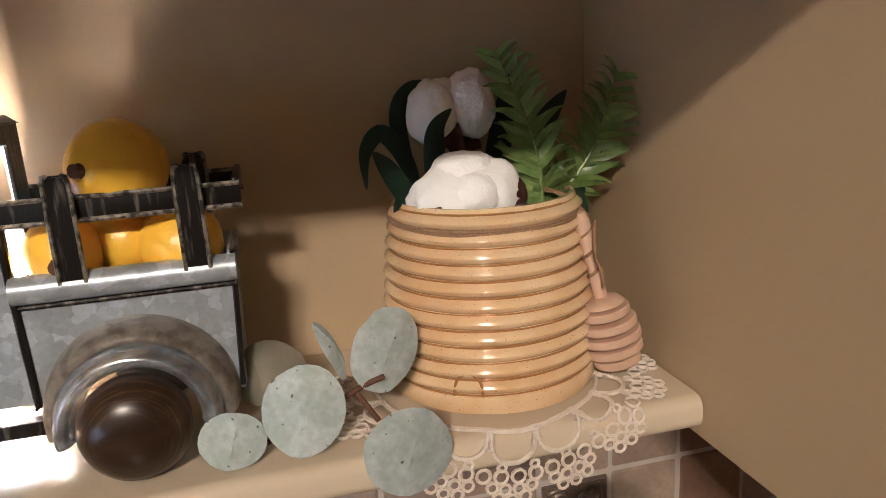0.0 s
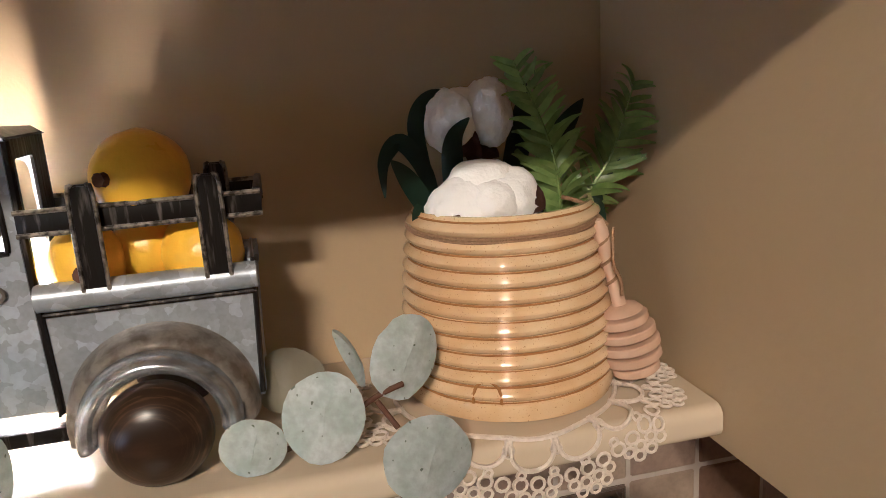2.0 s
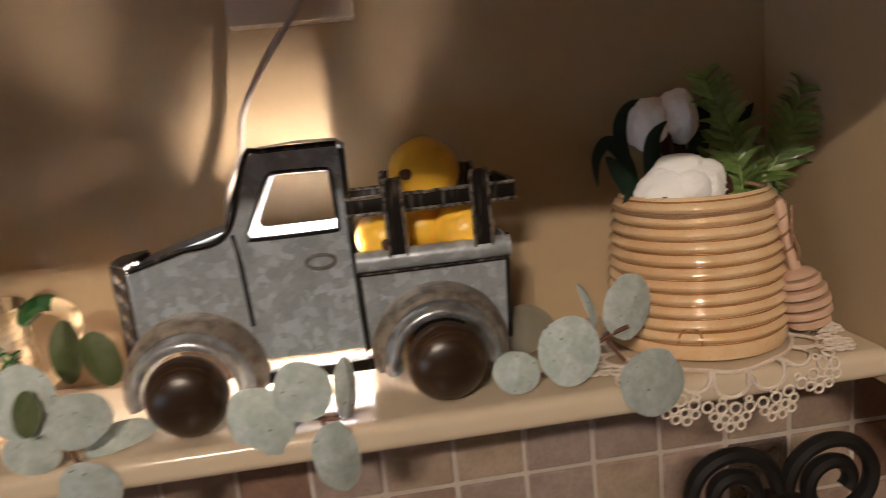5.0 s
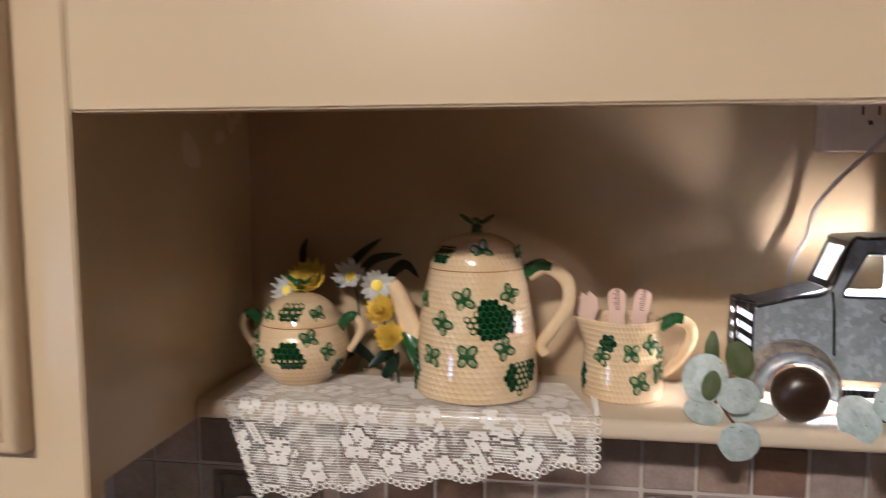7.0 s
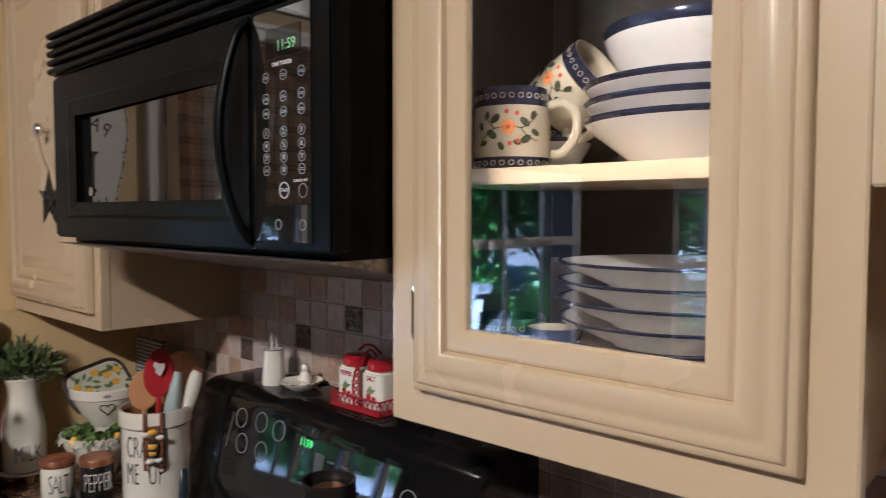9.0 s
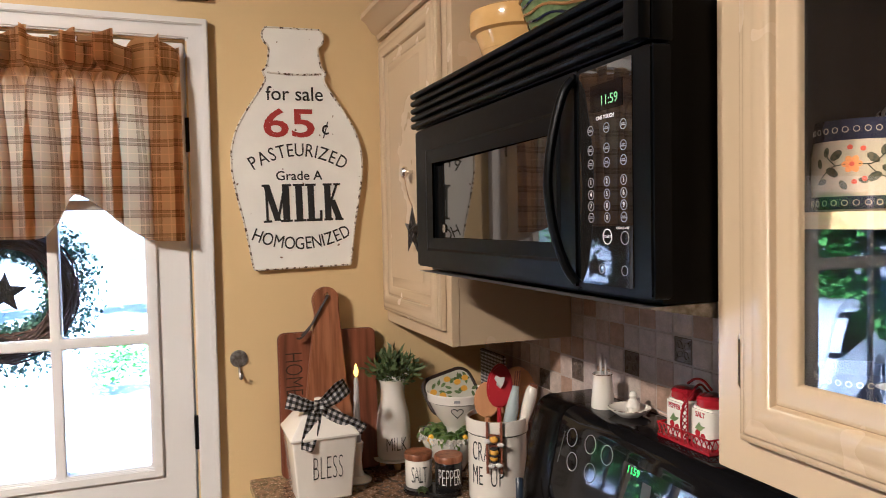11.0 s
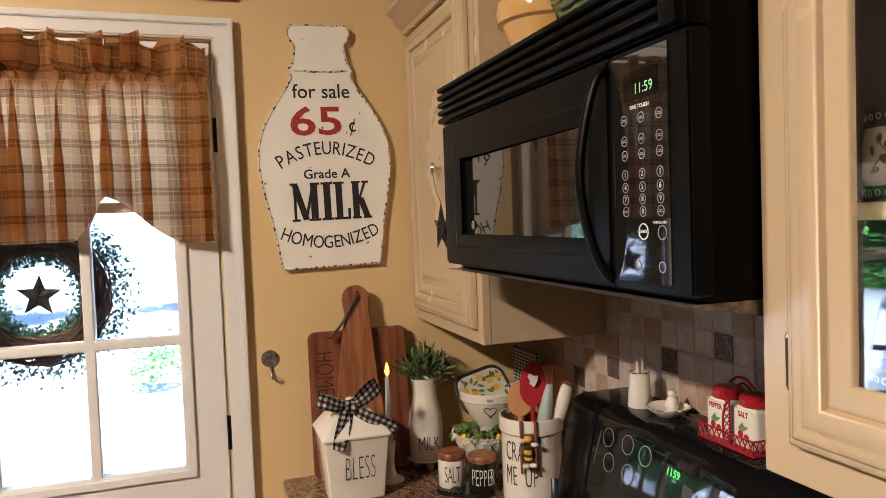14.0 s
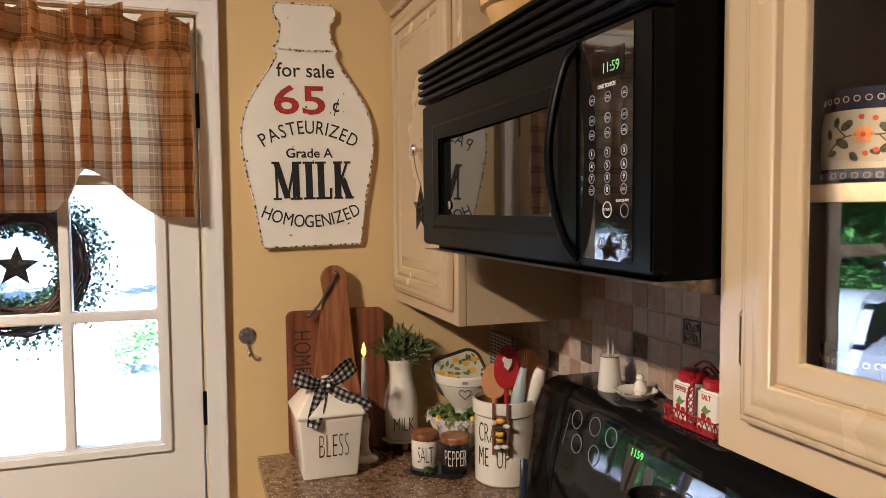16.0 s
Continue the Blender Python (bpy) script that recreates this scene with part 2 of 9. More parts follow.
def circle(cx, cy, r, n=20, ry=None):
    return [(cx + r * math.cos(2 * math.pi * i / n), cy + (ry or r) * math.sin(2 * math.pi * i / n)) for i in range(n)]


# sheets drawn in x and y can be stood up: facing south (towards -y), or facing east (towards +x)
FACING_SOUTH = Matrix(((1, 0, 0, 0), (0, 0, -1, 0), (0, 1, 0, 0), (0, 0, 0, 1)))
FACING_EAST = Matrix(((0, 0, 1, 0), (1, 0, 0, 0), (0, 1, 0, 0), (0, 0, 0, 1)))


def text(name, words, size, m, material, parent, bold=0.0, wide=1.0, align="CENTER", depth=0.0008):
    cu = bpy.data.curves.new(name, "FONT")
    cu.body, cu.size, cu.extrude, cu.offset = words, size, depth, bold
    cu.align_x, cu.align_y = align, "CENTER"
    cu.resolution_u = 3
    tmp = new("tmp_text", cu)
    tmp.scale = (wide, 1, 1)
    bpy.context.view_layer.update()
    me = bpy.data.meshes.new_from_object(tmp.evaluated_get(bpy.context.evaluated_depsgraph_get()))
    bpy.data.objects.remove(tmp)
    me.transform(Matrix.Diagonal((wide, 1, 1, 1)))
    me.transform(m)
    me.name = name
    me.materials.clear()
    me.materials.append(material)
    ob = new(name, me)
    ob.parent = parent
    return ob


def structure(ob, label, category):
    return tagged(ob, label, category, kind="structure")


# ---- the room ----
WEST, EAST, SOUTH, NORTH = -2.745, 3.6, -5.6, 0.322
CEIL = 2.74
NICHE_X0, NICHE_X1, NICHE_BACK = -0.928, 0.018, 0.322
SHELF_FRONT, SHELF_TOP, SHELF_THICK = 0.189, 1.339, 0.019

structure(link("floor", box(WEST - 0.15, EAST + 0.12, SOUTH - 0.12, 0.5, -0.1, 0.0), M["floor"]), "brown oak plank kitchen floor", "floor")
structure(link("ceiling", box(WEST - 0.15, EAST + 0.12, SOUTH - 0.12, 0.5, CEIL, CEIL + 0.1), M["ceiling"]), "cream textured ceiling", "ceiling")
# north wall
bm = box(WEST - 0.15, EAST + 0.12, NORTH, 0.5, 0, CEIL)
structure(link("wall_north", bm, M["niche_wall"]), "tan painted kitchen wall behind the cabinets", "wall")
# west wall with the door and a window
DOOR_Y0, DOOR_Y1, DOOR_TOP = -1.417, -0.537, 2.10
WIN_Y0, WIN_Y1, WIN_Z0, WIN_Z1 = -2.55, -1.70, 0.72, 1.70
DARK_FROM = -1.56
outline = rect(DARK_FROM, NORTH, 0, CEIL)
holes = [rect(DOOR_Y0, DOOR_Y1, 0.002, DOOR_TOP)]
structure(link("wall_west", plate(outline, holes, 0.14, Matrix.Translation((WEST - 0.14, 0, 0)) @ FACING_EAST), M["yellow_wall"], smooth=False), "warm yellow painted wall with a door opening", "wall")
M["dark_wall"] = mat("dark_brown_wall_paint", (0.055, 0.034, 0.019), 0.5, scale=3, amount=0.3, bump=0.12, bump_scale=180)
structure(link("wall_west_dining", plate(rect(SOUTH - 0.12, DARK_FROM - 0.0005, 0, CEIL), [rect(WIN_Y0, WIN_Y1, WIN_Z0, WIN_Z1), rect(-4.70, -3.78, WIN_Z0, WIN_Z1)], 0.14, Matrix.Translation((WEST - 0.14, 0, 0)) @ FACING_EAST), M["dark_wall"], smooth=False), "dark brown painted wall with two windows", "wall")
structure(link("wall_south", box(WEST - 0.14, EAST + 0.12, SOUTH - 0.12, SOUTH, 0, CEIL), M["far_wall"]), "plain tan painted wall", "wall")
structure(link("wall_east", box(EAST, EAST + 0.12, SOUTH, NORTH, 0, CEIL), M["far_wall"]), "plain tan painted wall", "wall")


DOOR_EDGE = [(0.0, 0.0), (0.0, 0.0095), (0.0012, 0.0125), (0.0040, 0.0142), (0.0075, 0.0146), (0.0092, 0.0150), (0.0102, 0.0172), (0.0130, 0.0186), (0.0175, 0.0190), (0.0215, 0.0187), (0.0240, 0.0190), (0.0275, 0.0208), (0.0330, 0.0222), (0.0390, 0.0224), (0.0440, 0.0214), (0.0472, 0.0192), (0.0486, 0.0168), (0.0492, 0.0122), (0.0503, 0.0110), (0.0510, 0.0122), (0.0524, 0.0136), (0.0560, 0.0139), (0.0690, 0.0118), (0.0735, 0.0105), (0.0755, 0.0080), (0.0760, 0.0050), (0.0760, 0.0)]


def framed(x0, x1, z0, z1, y, prof):
    """A mitred frame of one moulded section, round an opening: prof gives (way in from the outer edge, height over y)."""
    own = bmesh.new()
    rings = []
    for d, h in prof:
        rings.append([own.verts.new((px, y - h, pz)) for px, pz in ((x0 + d, z0 + d), (x1 - d, z0 + d), (x1 - d, z1 - d), (x0 + d, z1 - d))])
    for p, q in zip(rings, rings[1:] + rings[:1]):
        for k in range(4):
            j = (k + 1) % 4
            own.faces.new((p[k], p[j], q[j], q[k]))
    return own


def cabinet_door(x0, x1, z0, z1, y, parent, knob=None, glass=False, name="door"):
    """A moulded cabinet door that faces south, with its outer face near y."""
    st = 0.076
    d = part(name, framed(x0, x1, z0, z1, y + 0.020, DOOR_EDGE), M["cream"], parent, angle=50)
    if glass:
        g = part("pane", box(x0 + st - 0.004, x1 - st + 0.004, y + 0.0155, y + 0.0190, z0 + st - 0.004, z1 - st + 0.004), M["pane"], d, "clear reflecting glass pane")
        g.visible_shadow = False
    else:
        i = st - 0.001
        own = framed(x0 + i, x1 - i, z0 + i, z1 - i, y + 0.018, [(0, 0.0), (0, 0.007), (0.004, 0.0075), (0.022, 0.0135), (0.026, 0.0155), (0.029, 0.0160), (0.029, 0.0)])
        box(x0 + i + 0.0285, x1 - i - 0.0285, y + 0.002, y + 0.0175, z0 + i + 0.0285, z1 - i - 0.0285, bm=own)
        part("panel", own, M["cream"], d, angle=50)
    if knob:
        part("knob", lathe([(0, 0.0), (0.005, 0.0), (0.005, 0.012), (0.014, 0.018), (0.015, 0.024), (0.011, 0.029), (0, 0.030)], 20, m=Matrix.Translation((knob[0], y + 0.001, knob[1])) @ pose(0, 0, 0, 90)), M["chrome"], d, "brushed metal knob")
    return d


CAB_Z0, CAB_Z1 = 1.322, 2.16
# glass-door cabinet
GX0, GX1 = -1.394, -0.9005
cab = thing("glass_cabinet", "cream painted wall cabinet with a glass door full of dishes", "cabinet")
part("face_frame", plate(rect(GX0, GX1, CAB_Z0, CAB_Z1), [rect(GX0 + 0.075, GX1 - 0.06, CAB_Z0 + 0.06, CAB_Z1 - 0.06)], 0.019, Matrix.Translation((0, 0.019, 0)) @ FACING_SOUTH, bevel=0.0015), M["cream"], cab)
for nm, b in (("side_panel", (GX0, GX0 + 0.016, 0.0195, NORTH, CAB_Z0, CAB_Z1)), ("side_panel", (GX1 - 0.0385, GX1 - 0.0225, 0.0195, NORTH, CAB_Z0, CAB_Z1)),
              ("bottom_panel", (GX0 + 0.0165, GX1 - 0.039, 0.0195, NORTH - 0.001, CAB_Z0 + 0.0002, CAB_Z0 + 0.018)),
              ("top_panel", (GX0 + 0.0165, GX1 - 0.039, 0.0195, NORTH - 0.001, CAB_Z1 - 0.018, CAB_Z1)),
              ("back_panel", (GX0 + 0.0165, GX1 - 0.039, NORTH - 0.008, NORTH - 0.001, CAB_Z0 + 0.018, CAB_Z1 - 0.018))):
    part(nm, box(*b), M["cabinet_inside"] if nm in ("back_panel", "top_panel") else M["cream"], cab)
# thin side sheets in the same shade colour, over the cream panels
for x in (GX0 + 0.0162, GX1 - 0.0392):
    part("lining", box(x, x + 0.0005, 0.0205, NORTH - 0.009, CAB_Z0 + 0.0185, CAB_Z1 - 0.0185), M["cabinet_inside"], cab, "cabinet lining coloured dark to stand for shade")
part("shelf", box(GX0 + 0.0165, GX1 - 0.039, 0.04, NORTH - 0.009, 1.597, 1.615, bevel=0.001), M["cream"], cab)
CD0, CD1 = -1.345, -0.937
cabinet_door(CD0, CD1, 1.366, 2.12, -0.022, cab, glass=True)
for hz in (1.452, 2.02):
    bm = box(CD0 - 0.0135, CD0 - 0.0075, -0.004, -0.0005, hz - 0.028, hz + 0.028, bevel=0.001)
    tube([(CD0 - 0.0065, -0.006, hz - 0.024), (CD0 - 0.0065, -0.006, hz + 0.024)], 0.0032, bm=bm)
    for e in (-1, 1):
        tube([(CD0 - 0.0065, -0.006, hz + e * 0.0245), (CD0 - 0.0065, -0.006, hz + e * 0.031)], lambda q: 0.0038 * (1 - 0.6 * q), bm=bm)
    part("hinge", bm, M["chrome"], cab, "small painted metal hinge")

# fascia and doors over the niche
over = thing("bridge_cabinet", "cream painted cabinet bridging the recess, doors shut", "cabinet")
FASC = 1.585
bm = plate(rect(-0.8998, 0.05, FASC, CAB_Z1), [rect(-0.85, -0.47, 1.76, 2.07), rect(-0.42, 0.0, 1.76, 2.07)], 0.019, Matrix.Translation((0, 0.019, 0)) @ FACING_SOUTH, bevel=0.0015)
part("face_frame", bm, M["cream"], over)
bm = box(NICHE_X0 + 0.001, NICHE_X1 - 0.001, 0.0195, NICHE_BACK - 0.001, 1.70, 1.718)
box(NICHE_X0 + 0.001, NICHE_X1 - 0.001, 0.0195, NICHE_BACK - 0.001, CAB_Z1 - 0.018, CAB_Z1, bm=bm)
part("body", bm, M["niche_wall"], over)
cabinet_door(-0.885, -0.438, 1.709, 2.12, -0.022, over)
cabinet_door(-0.432, 0.015, 1.709, 2.12, -0.022, over)
# the cabinet that closes the niche on the east
side = thing("end_cabinet", "cream painted wall cabinet with a plain side panel", "cabinet")
part("body", box(NICHE_X1, 0.62, 0.0195, NORTH - 0.001, SHELF_TOP - SHELF_THICK - 0.004, CAB_Z1), M["niche_wall"], side)
part("face_frame", box(0.0505, 0.62, 0.0, 0.019, SHELF_TOP - SHELF_THICK - 0.004, CAB_Z1, bevel=0.001), M["cream"], side)
cabinet_door(0.075, 0.60, 1.35, 2.10, -0.022, side)
# the ledge
zt, zb, nose = SHELF_TOP, SHELF_TOP - SHELF_THICK + 0.001, 0.0065
line = [(NICHE_BACK - 0.001, zb)] + [(SHELF_FRONT + nose - nose * math.sin(radians(a)), zb + nose - nose * math.cos(radians(a))) for a in range(0, 91, 15)] + [(SHELF_FRONT + nose - nose * math.cos(radians(a)), zt - nose + nose * math.sin(radians(a))) for a in range(0, 91, 15)] + [(NICHE_BACK - 0.001, zt)]
shelf = bmesh.new()
ends = [[shelf.verts.new((x, p[0], p[1])) for p in line] for x in (NICHE_X0 + 0.001, NICHE_X1 - 0.001)]
for k in range(len(line)):
    j = (k + 1) % len(line)
    shelf.faces.new((ends[0][k], ends[0][j], ends[1][j], ends[1][k]))
shelf.faces.new(ends[0][::-1])
shelf.faces.new(ends[1])
structure(link("ledge", shelf, M["shelf_paint"], angle=70), "glossy cream painted wooden ledge over the tiles", "shelf")

# corner cabinet
cc = thing("corner_cabinet", "cream painted corner wall cabinet with a panel door", "cabinet")
CC0, CC1 = WEST + 0.004, -2.231
part("face_frame", plate(rect(CC0, CC1, CAB_Z0 + 0.006, 2.15), [rect(CC0 + 0.05, CC1 - 0.05, CAB_Z0 + 0.05, 2.10)], 0.019, Matrix.Translation((0, 0.019, 0)) @ FACING_SOUTH, bevel=0.0015), M["cream"], cc)
bm = box(CC0, CC1 - 0.001, 0.0195, NORTH - 0.001, CAB_Z0 + 0.007, 2.15)
part("body", bm, M["cream"], cc)
cabinet_door(CC0 + 0.02, CC1 - 0.03, CAB_Z0 + 0.04, 2.125, -0.022, cc, knob=(-2.425, 1.738))
prof = [(0.0, 0.0), (-0.012, 0.0), (-0.016, 0.012), (-0.03, 0.02), (-0.045, 0.045), (-0.06, 0.055), (-0.06, 0.07), (0.0, 0.07)]
own = bmesh.new()
va = [own.verts.new((CC0, p[0], 2.14 + p[1])) for p in prof]
vb = [own.verts.new((CC1 + 0.04, p[0], 2.14 + p[1])) for p in prof]
for i in range(len(prof)):
    j = (i + 1) % len(prof)
    own.faces.new((va[i], va[j], vb[j], vb[i]))
own.faces.new(va[::-1])
own.faces.new(vb)
own.transform(Matrix.Translation((0, -0.001, 0)))
part("crown", own, M["cream"], cc)
# open cubby over the microwave
cub = thing("open_cubby", "cream painted open cabinet above the microwave", "cabinet")
MW_TOP = 1.885
bm = box(CC1 + 0.0005, CC1 + 0.03, 0.0, NORTH - 0.001, MW_TOP, 2.40, bevel=0.001)
box(GX0 - 0.03, GX0 - 0.0005, 0.0, NORTH - 0.001, MW_TOP, 2.40, bevel=0.001, bm=bm)
box(CC1 + 0.031, GX0 - 0.031, 0.0, NORTH - 0.001, MW_TOP, MW_TOP + 0.018, bm=bm)
box(CC1 + 0.031, GX0 - 0.031, 0.0, NORTH - 0.001, 2.38, 2.40, bm=bm)
part("body", bm, M["cream"], cub)

# counters
COUNTER = 0.914
RX0, RX1 = -2.155, -1.395
for x0, x1, nm in ((WEST + 0.001, RX0 - 0.003, "west"), (RX1 + 0.003, EAST - 0.001, "east")):
    y0 = -0.405
    top = box(x0, x1, y0, NORTH - 0.009, COUNTER - 0.032, COUNTER, bevel=0.008, seg=3)
    tagged(link("countertop", top, M["granite"]), "polished brown speckled granite worktop", "countertop")
    base = thing("base_cabinet", "cream painted base cabinet under the worktop", "cabinet")
    part("body", box(x0 + 0.002, x1 - 0.002, -0.36, NORTH - 0.010, 0.1, COUNTER - 0.033), M["cream"], base)
    part("plinth", box(x0 + 0.002, x1 - 0.002, -0.31, NORTH - 0.010, 0.0, 0.0995), M["black"], base)
    n = max(1, round((x1 - x0) / 0.5))
    w = (x1 - x0) / n
    for i in range(n):
        cabinet_door(x0 + i * w + 0.012, x0 + (i + 1) * w - 0.012, 0.13, COUNTER - 0.06, -0.382, base)

# ---- the door ----
casing = bmesh.new()
cw = 0.057
plate([(DOOR_Y0 - cw, 0.001), (DOOR_Y0 - 0.004, 0.001), (DOOR_Y0 - 0.004, DOOR_TOP + 0.004), (DOOR_Y1 + 0.004, DOOR_TOP + 0.004), (DOOR_Y1 + 0.004, 0.001), (DOOR_Y1 + cw, 0.001), (DOOR_Y1 + cw, DOOR_TOP + cw), (DOOR_Y0 - cw, DOOR_TOP + cw)], [], 0.016, Matrix.Translation((WEST + 0.0005, 0, 0)) @ FACING_EAST, bm=casing, bevel=0.004)
plate([(DOOR_Y0 - cw, 0.001), (DOOR_Y0 - cw + 0.018, 0.001), (DOOR_Y0 - cw + 0.018, DOOR_TOP + cw - 0.018), (DOOR_Y1 + cw - 0.018, DOOR_TOP + cw - 0.018), (DOOR_Y1 + cw - 0.018, 0.001), (DOOR_Y1 + cw, 0.001), (DOOR_Y1 + cw, DOOR_TOP + cw), (DOOR_Y0 - cw, DOOR_TOP + cw)], [], 0.008, Matrix.Translation((WEST + 0.0165, 0, 0)) @ FACING_EAST, bm=casing, bevel=0.003)
structure(link("door_trim", casing, M["white_paint"]), "white painted door casing", "trim")
door = thing("door", "white painted half-glazed back door, shut", "door")
door["kind"] = "structure"
DX = WEST - 0.022
GY0, GY1 = -1.302, -0.652
BAR = 0.026
gw = (GY1 - GY0 - 2 * BAR) / 3
COLS = [(GY0 + i * (gw + BAR), GY0 + i * (gw + BAR) + gw) for i in range(3)]
ROWSZ = [(0.985, 1.309), (1.335, 1.659), (1.685, 1.94)]
holes = [rect(a, b, c, d) for a, b in COLS for c, d in ROWSZ]
part("door_leaf", plate(rect(DOOR_Y0 + 0.004, DOOR_Y1 - 0.004, 0.006, DOOR_TOP - 0.004), holes, 0.04, Matrix.Translation((DX - 0.02, 0, 0)) @ FACING_EAST, bevel=0.003), M["white_paint"], door)
bm = bmesh.new()
plate(rect(GY0 - 0.03, GY1 + 0.03, 0.955, 1.97), [rect(GY0 - 0.006, GY1 + 0.006, 0.979, 1.946)], 0.008, Matrix.Translation((DX + 0.0205, 0, 0)) @ FACING_EAST, bm=bm, bevel=0.003)
part("glazing_bead", bm, M["white_paint"], door)
for a, b in COLS:
    for c, d in ROWSZ:
        g = part("pane", box(DX - 0.002, DX + 0.002, a - 0.002, b + 0.002, c - 0.002, d + 0.002), M["pane"], door)
        g.visible_shadow = False
part("door_stop", plate(rect(DOOR_Y0 + 0.0005, DOOR_Y1 - 0.0005, 0.003, DOOR_TOP - 0.0005), [rect(DOOR_Y0 + 0.018, DOOR_Y1 - 0.018, 0.02, DOOR_TOP - 0.018)], 0.012, Matrix.Translation((DX - 0.0335, 0, 0)) @ FACING_EAST), M["white_paint"], door)
for z in (1.855, 1.063, 0.25):
    bm = tube([(WEST + 0.004, DOOR_Y1, z - 0.045), (WEST + 0.004, DOOR_Y1, z + 0.045)], 0.006)
    part("hinge", bm, M["black"], door, "dark bronze hinge")

# the window in the west wall, seen only as a reflection
win = thing("window", "white framed kitchen window over a low sill", "window")
win["kind"] = "structure"
wc = [(WIN_Y0 + k * 0.2897, WIN_Y0 + k * 0.2897 + 0.2706) for k in range(3)]
part("window_frame", plate(rect(WIN_Y0 - 0.06, WIN_Y1 + 0.06, WIN_Z0 - 0.06, WIN_Z1 + 0.06), [rect(p, q, 1.450, WIN_Z1) for p, q in wc] + [rect(p, q, WIN_Z0, 1.405) for p, q in wc], 0.018, Matrix.Translation((WEST + 0.0005, 0, 0)) @ FACING_EAST, bevel=0.003), M["white_paint"], win)
part("window_sill", box(WEST + 0.0005, WEST + 0.06, WIN_Y0 - 0.07, WIN_Y1 + 0.07, WIN_Z0 - 0.085, WIN_Z0 - 0.061, bevel=0.004), M["white_paint"], win)

far_win = thing("window", "white framed window at the far end of the room", "window")
far_win["kind"] = "structure"
part("window_frame", plate(rect(-4.76, -3.72, WIN_Z0 - 0.06, WIN_Z1 + 0.06), [rect(-4.70, -4.26, WIN_Z0, 1.20), rect(-4.22, -3.78, WIN_Z0, 1.20), rect(-4.70, -4.26, 1.24, WIN_Z1), rect(-4.22, -3.78, 1.24, WIN_Z1)], 0.018, Matrix.Translation((WEST + 0.0005, 0, 0)) @ FACING_EAST, bevel=0.003), M["white_paint"], far_win)

# ---- outside ----
M["concrete"] = mat("pale_concrete", (0.40, 0.39, 0.37), 0.9, scale=2, amount=0.4, bump=0.3, bump_scale=90)
GROUND = -0.85
# unseen gable added over the ceiling, so its shadow falls on the drive
roof = bmesh.new()
ends_ = [[roof.verts.new((x, y, z)) for x, z in ((WEST - 0.28, CEIL + 0.11), (0.4, CEIL + 2.6), (EAST + 0.70, CEIL + 0.11))] for y in (SOUTH - 0.5, 0.9)]
for k in range(3):
    j = (k + 1) % 3
    roof.faces.new((ends_[0][k], ends_[0][j], ends_[1][j], ends_[1][k]))
for e_ in ends_:
    roof.faces.new(e_)
M["shingle"] = mat("brown_shingle", (0.10, 0.075, 0.06), 0.9, second=(0.06, 0.045, 0.035), scale=9, bump=0.4, bump_scale=40)
structure(link("roof", roof, M["shingle"], smooth=False), "unseen gable roof added to shade the drive", "roof")
structure(link("foundation", box(WEST - 0.12, EAST + 0.10, SOUTH - 0.10, 0.48, GROUND, -0.1), M["concrete"]), "grey concrete foundation of the house", "foundation")
structure(link("ground", box(-60, 60, -50, 50, GROUND - 0.15, GROUND), M["concrete"]), "pale worn concrete drive in the sun", "ground")


# ---- materials of the small things ----
def spangled(name, a, b, rough):
    """Galvanised sheet: crystal flakes of differing grey, soft scratches."""
    m = mat(name, a, rough, metal=0.5, second=b, scale=35, amount=0.7, fine=0.25, fine_scale=420, bump=0.12, bump_scale=160)
    nt = m.node_tree
    n, l = nt.nodes, nt.links
    p = n["Principled BSDF"]
    tc = n.new("ShaderNodeTexCoord")
    warp = n.new("ShaderNodeTexNoise")
    warp.inputs["Scale"].default_value = 180
    add = n.new("ShaderNodeVectorMath")
    add.operation = "MULTIPLY_ADD"
    l.new(tc.outputs["Object"], warp.inputs["Vector"])
    l.new(warp.outputs["Color"], add.inputs[0])
    add.inputs[1].default_value = (0.006, 0.006, 0.006)
    l.new(tc.outputs["Object"], add.inputs[2])
    v = n.new("ShaderNodeTexVoronoi")
    v.inputs["Scale"].default_value = 185
    l.new(add.outputs[0], v.inputs["Vector"])
    sep = n.new("ShaderNodeSeparateColor")
    l.new(v.outputs["Color"], sep.inputs[0])
    r = n.new("ShaderNodeValToRGB")
    for i, (at, tone) in enumerate(((0.0, 0.66), (0.35, 0.71), (0.66, 0.77), (0.76, 0.88), (1.0, 0.98))):
        e = r.color_ramp.elements[i] if i < 1 else (r.color_ramp.elements.new(at) if i < 4 else r.color_ramp.elements[4])
        e.position, e.color = at, (tone, tone, tone, 1)
    l.new(sep.outputs[0], r.inputs[0])
    mul = n.new("ShaderNodeVectorMath")
    mul.operation = "SCALE"
    l.new(p.inputs["Base Color"].links[0].from_socket, mul.inputs[0])
    l.new(r.outputs[0], mul.inputs["Scale"])
    l.new(mul.outputs[0], p.inputs["Base Color"])
    return m


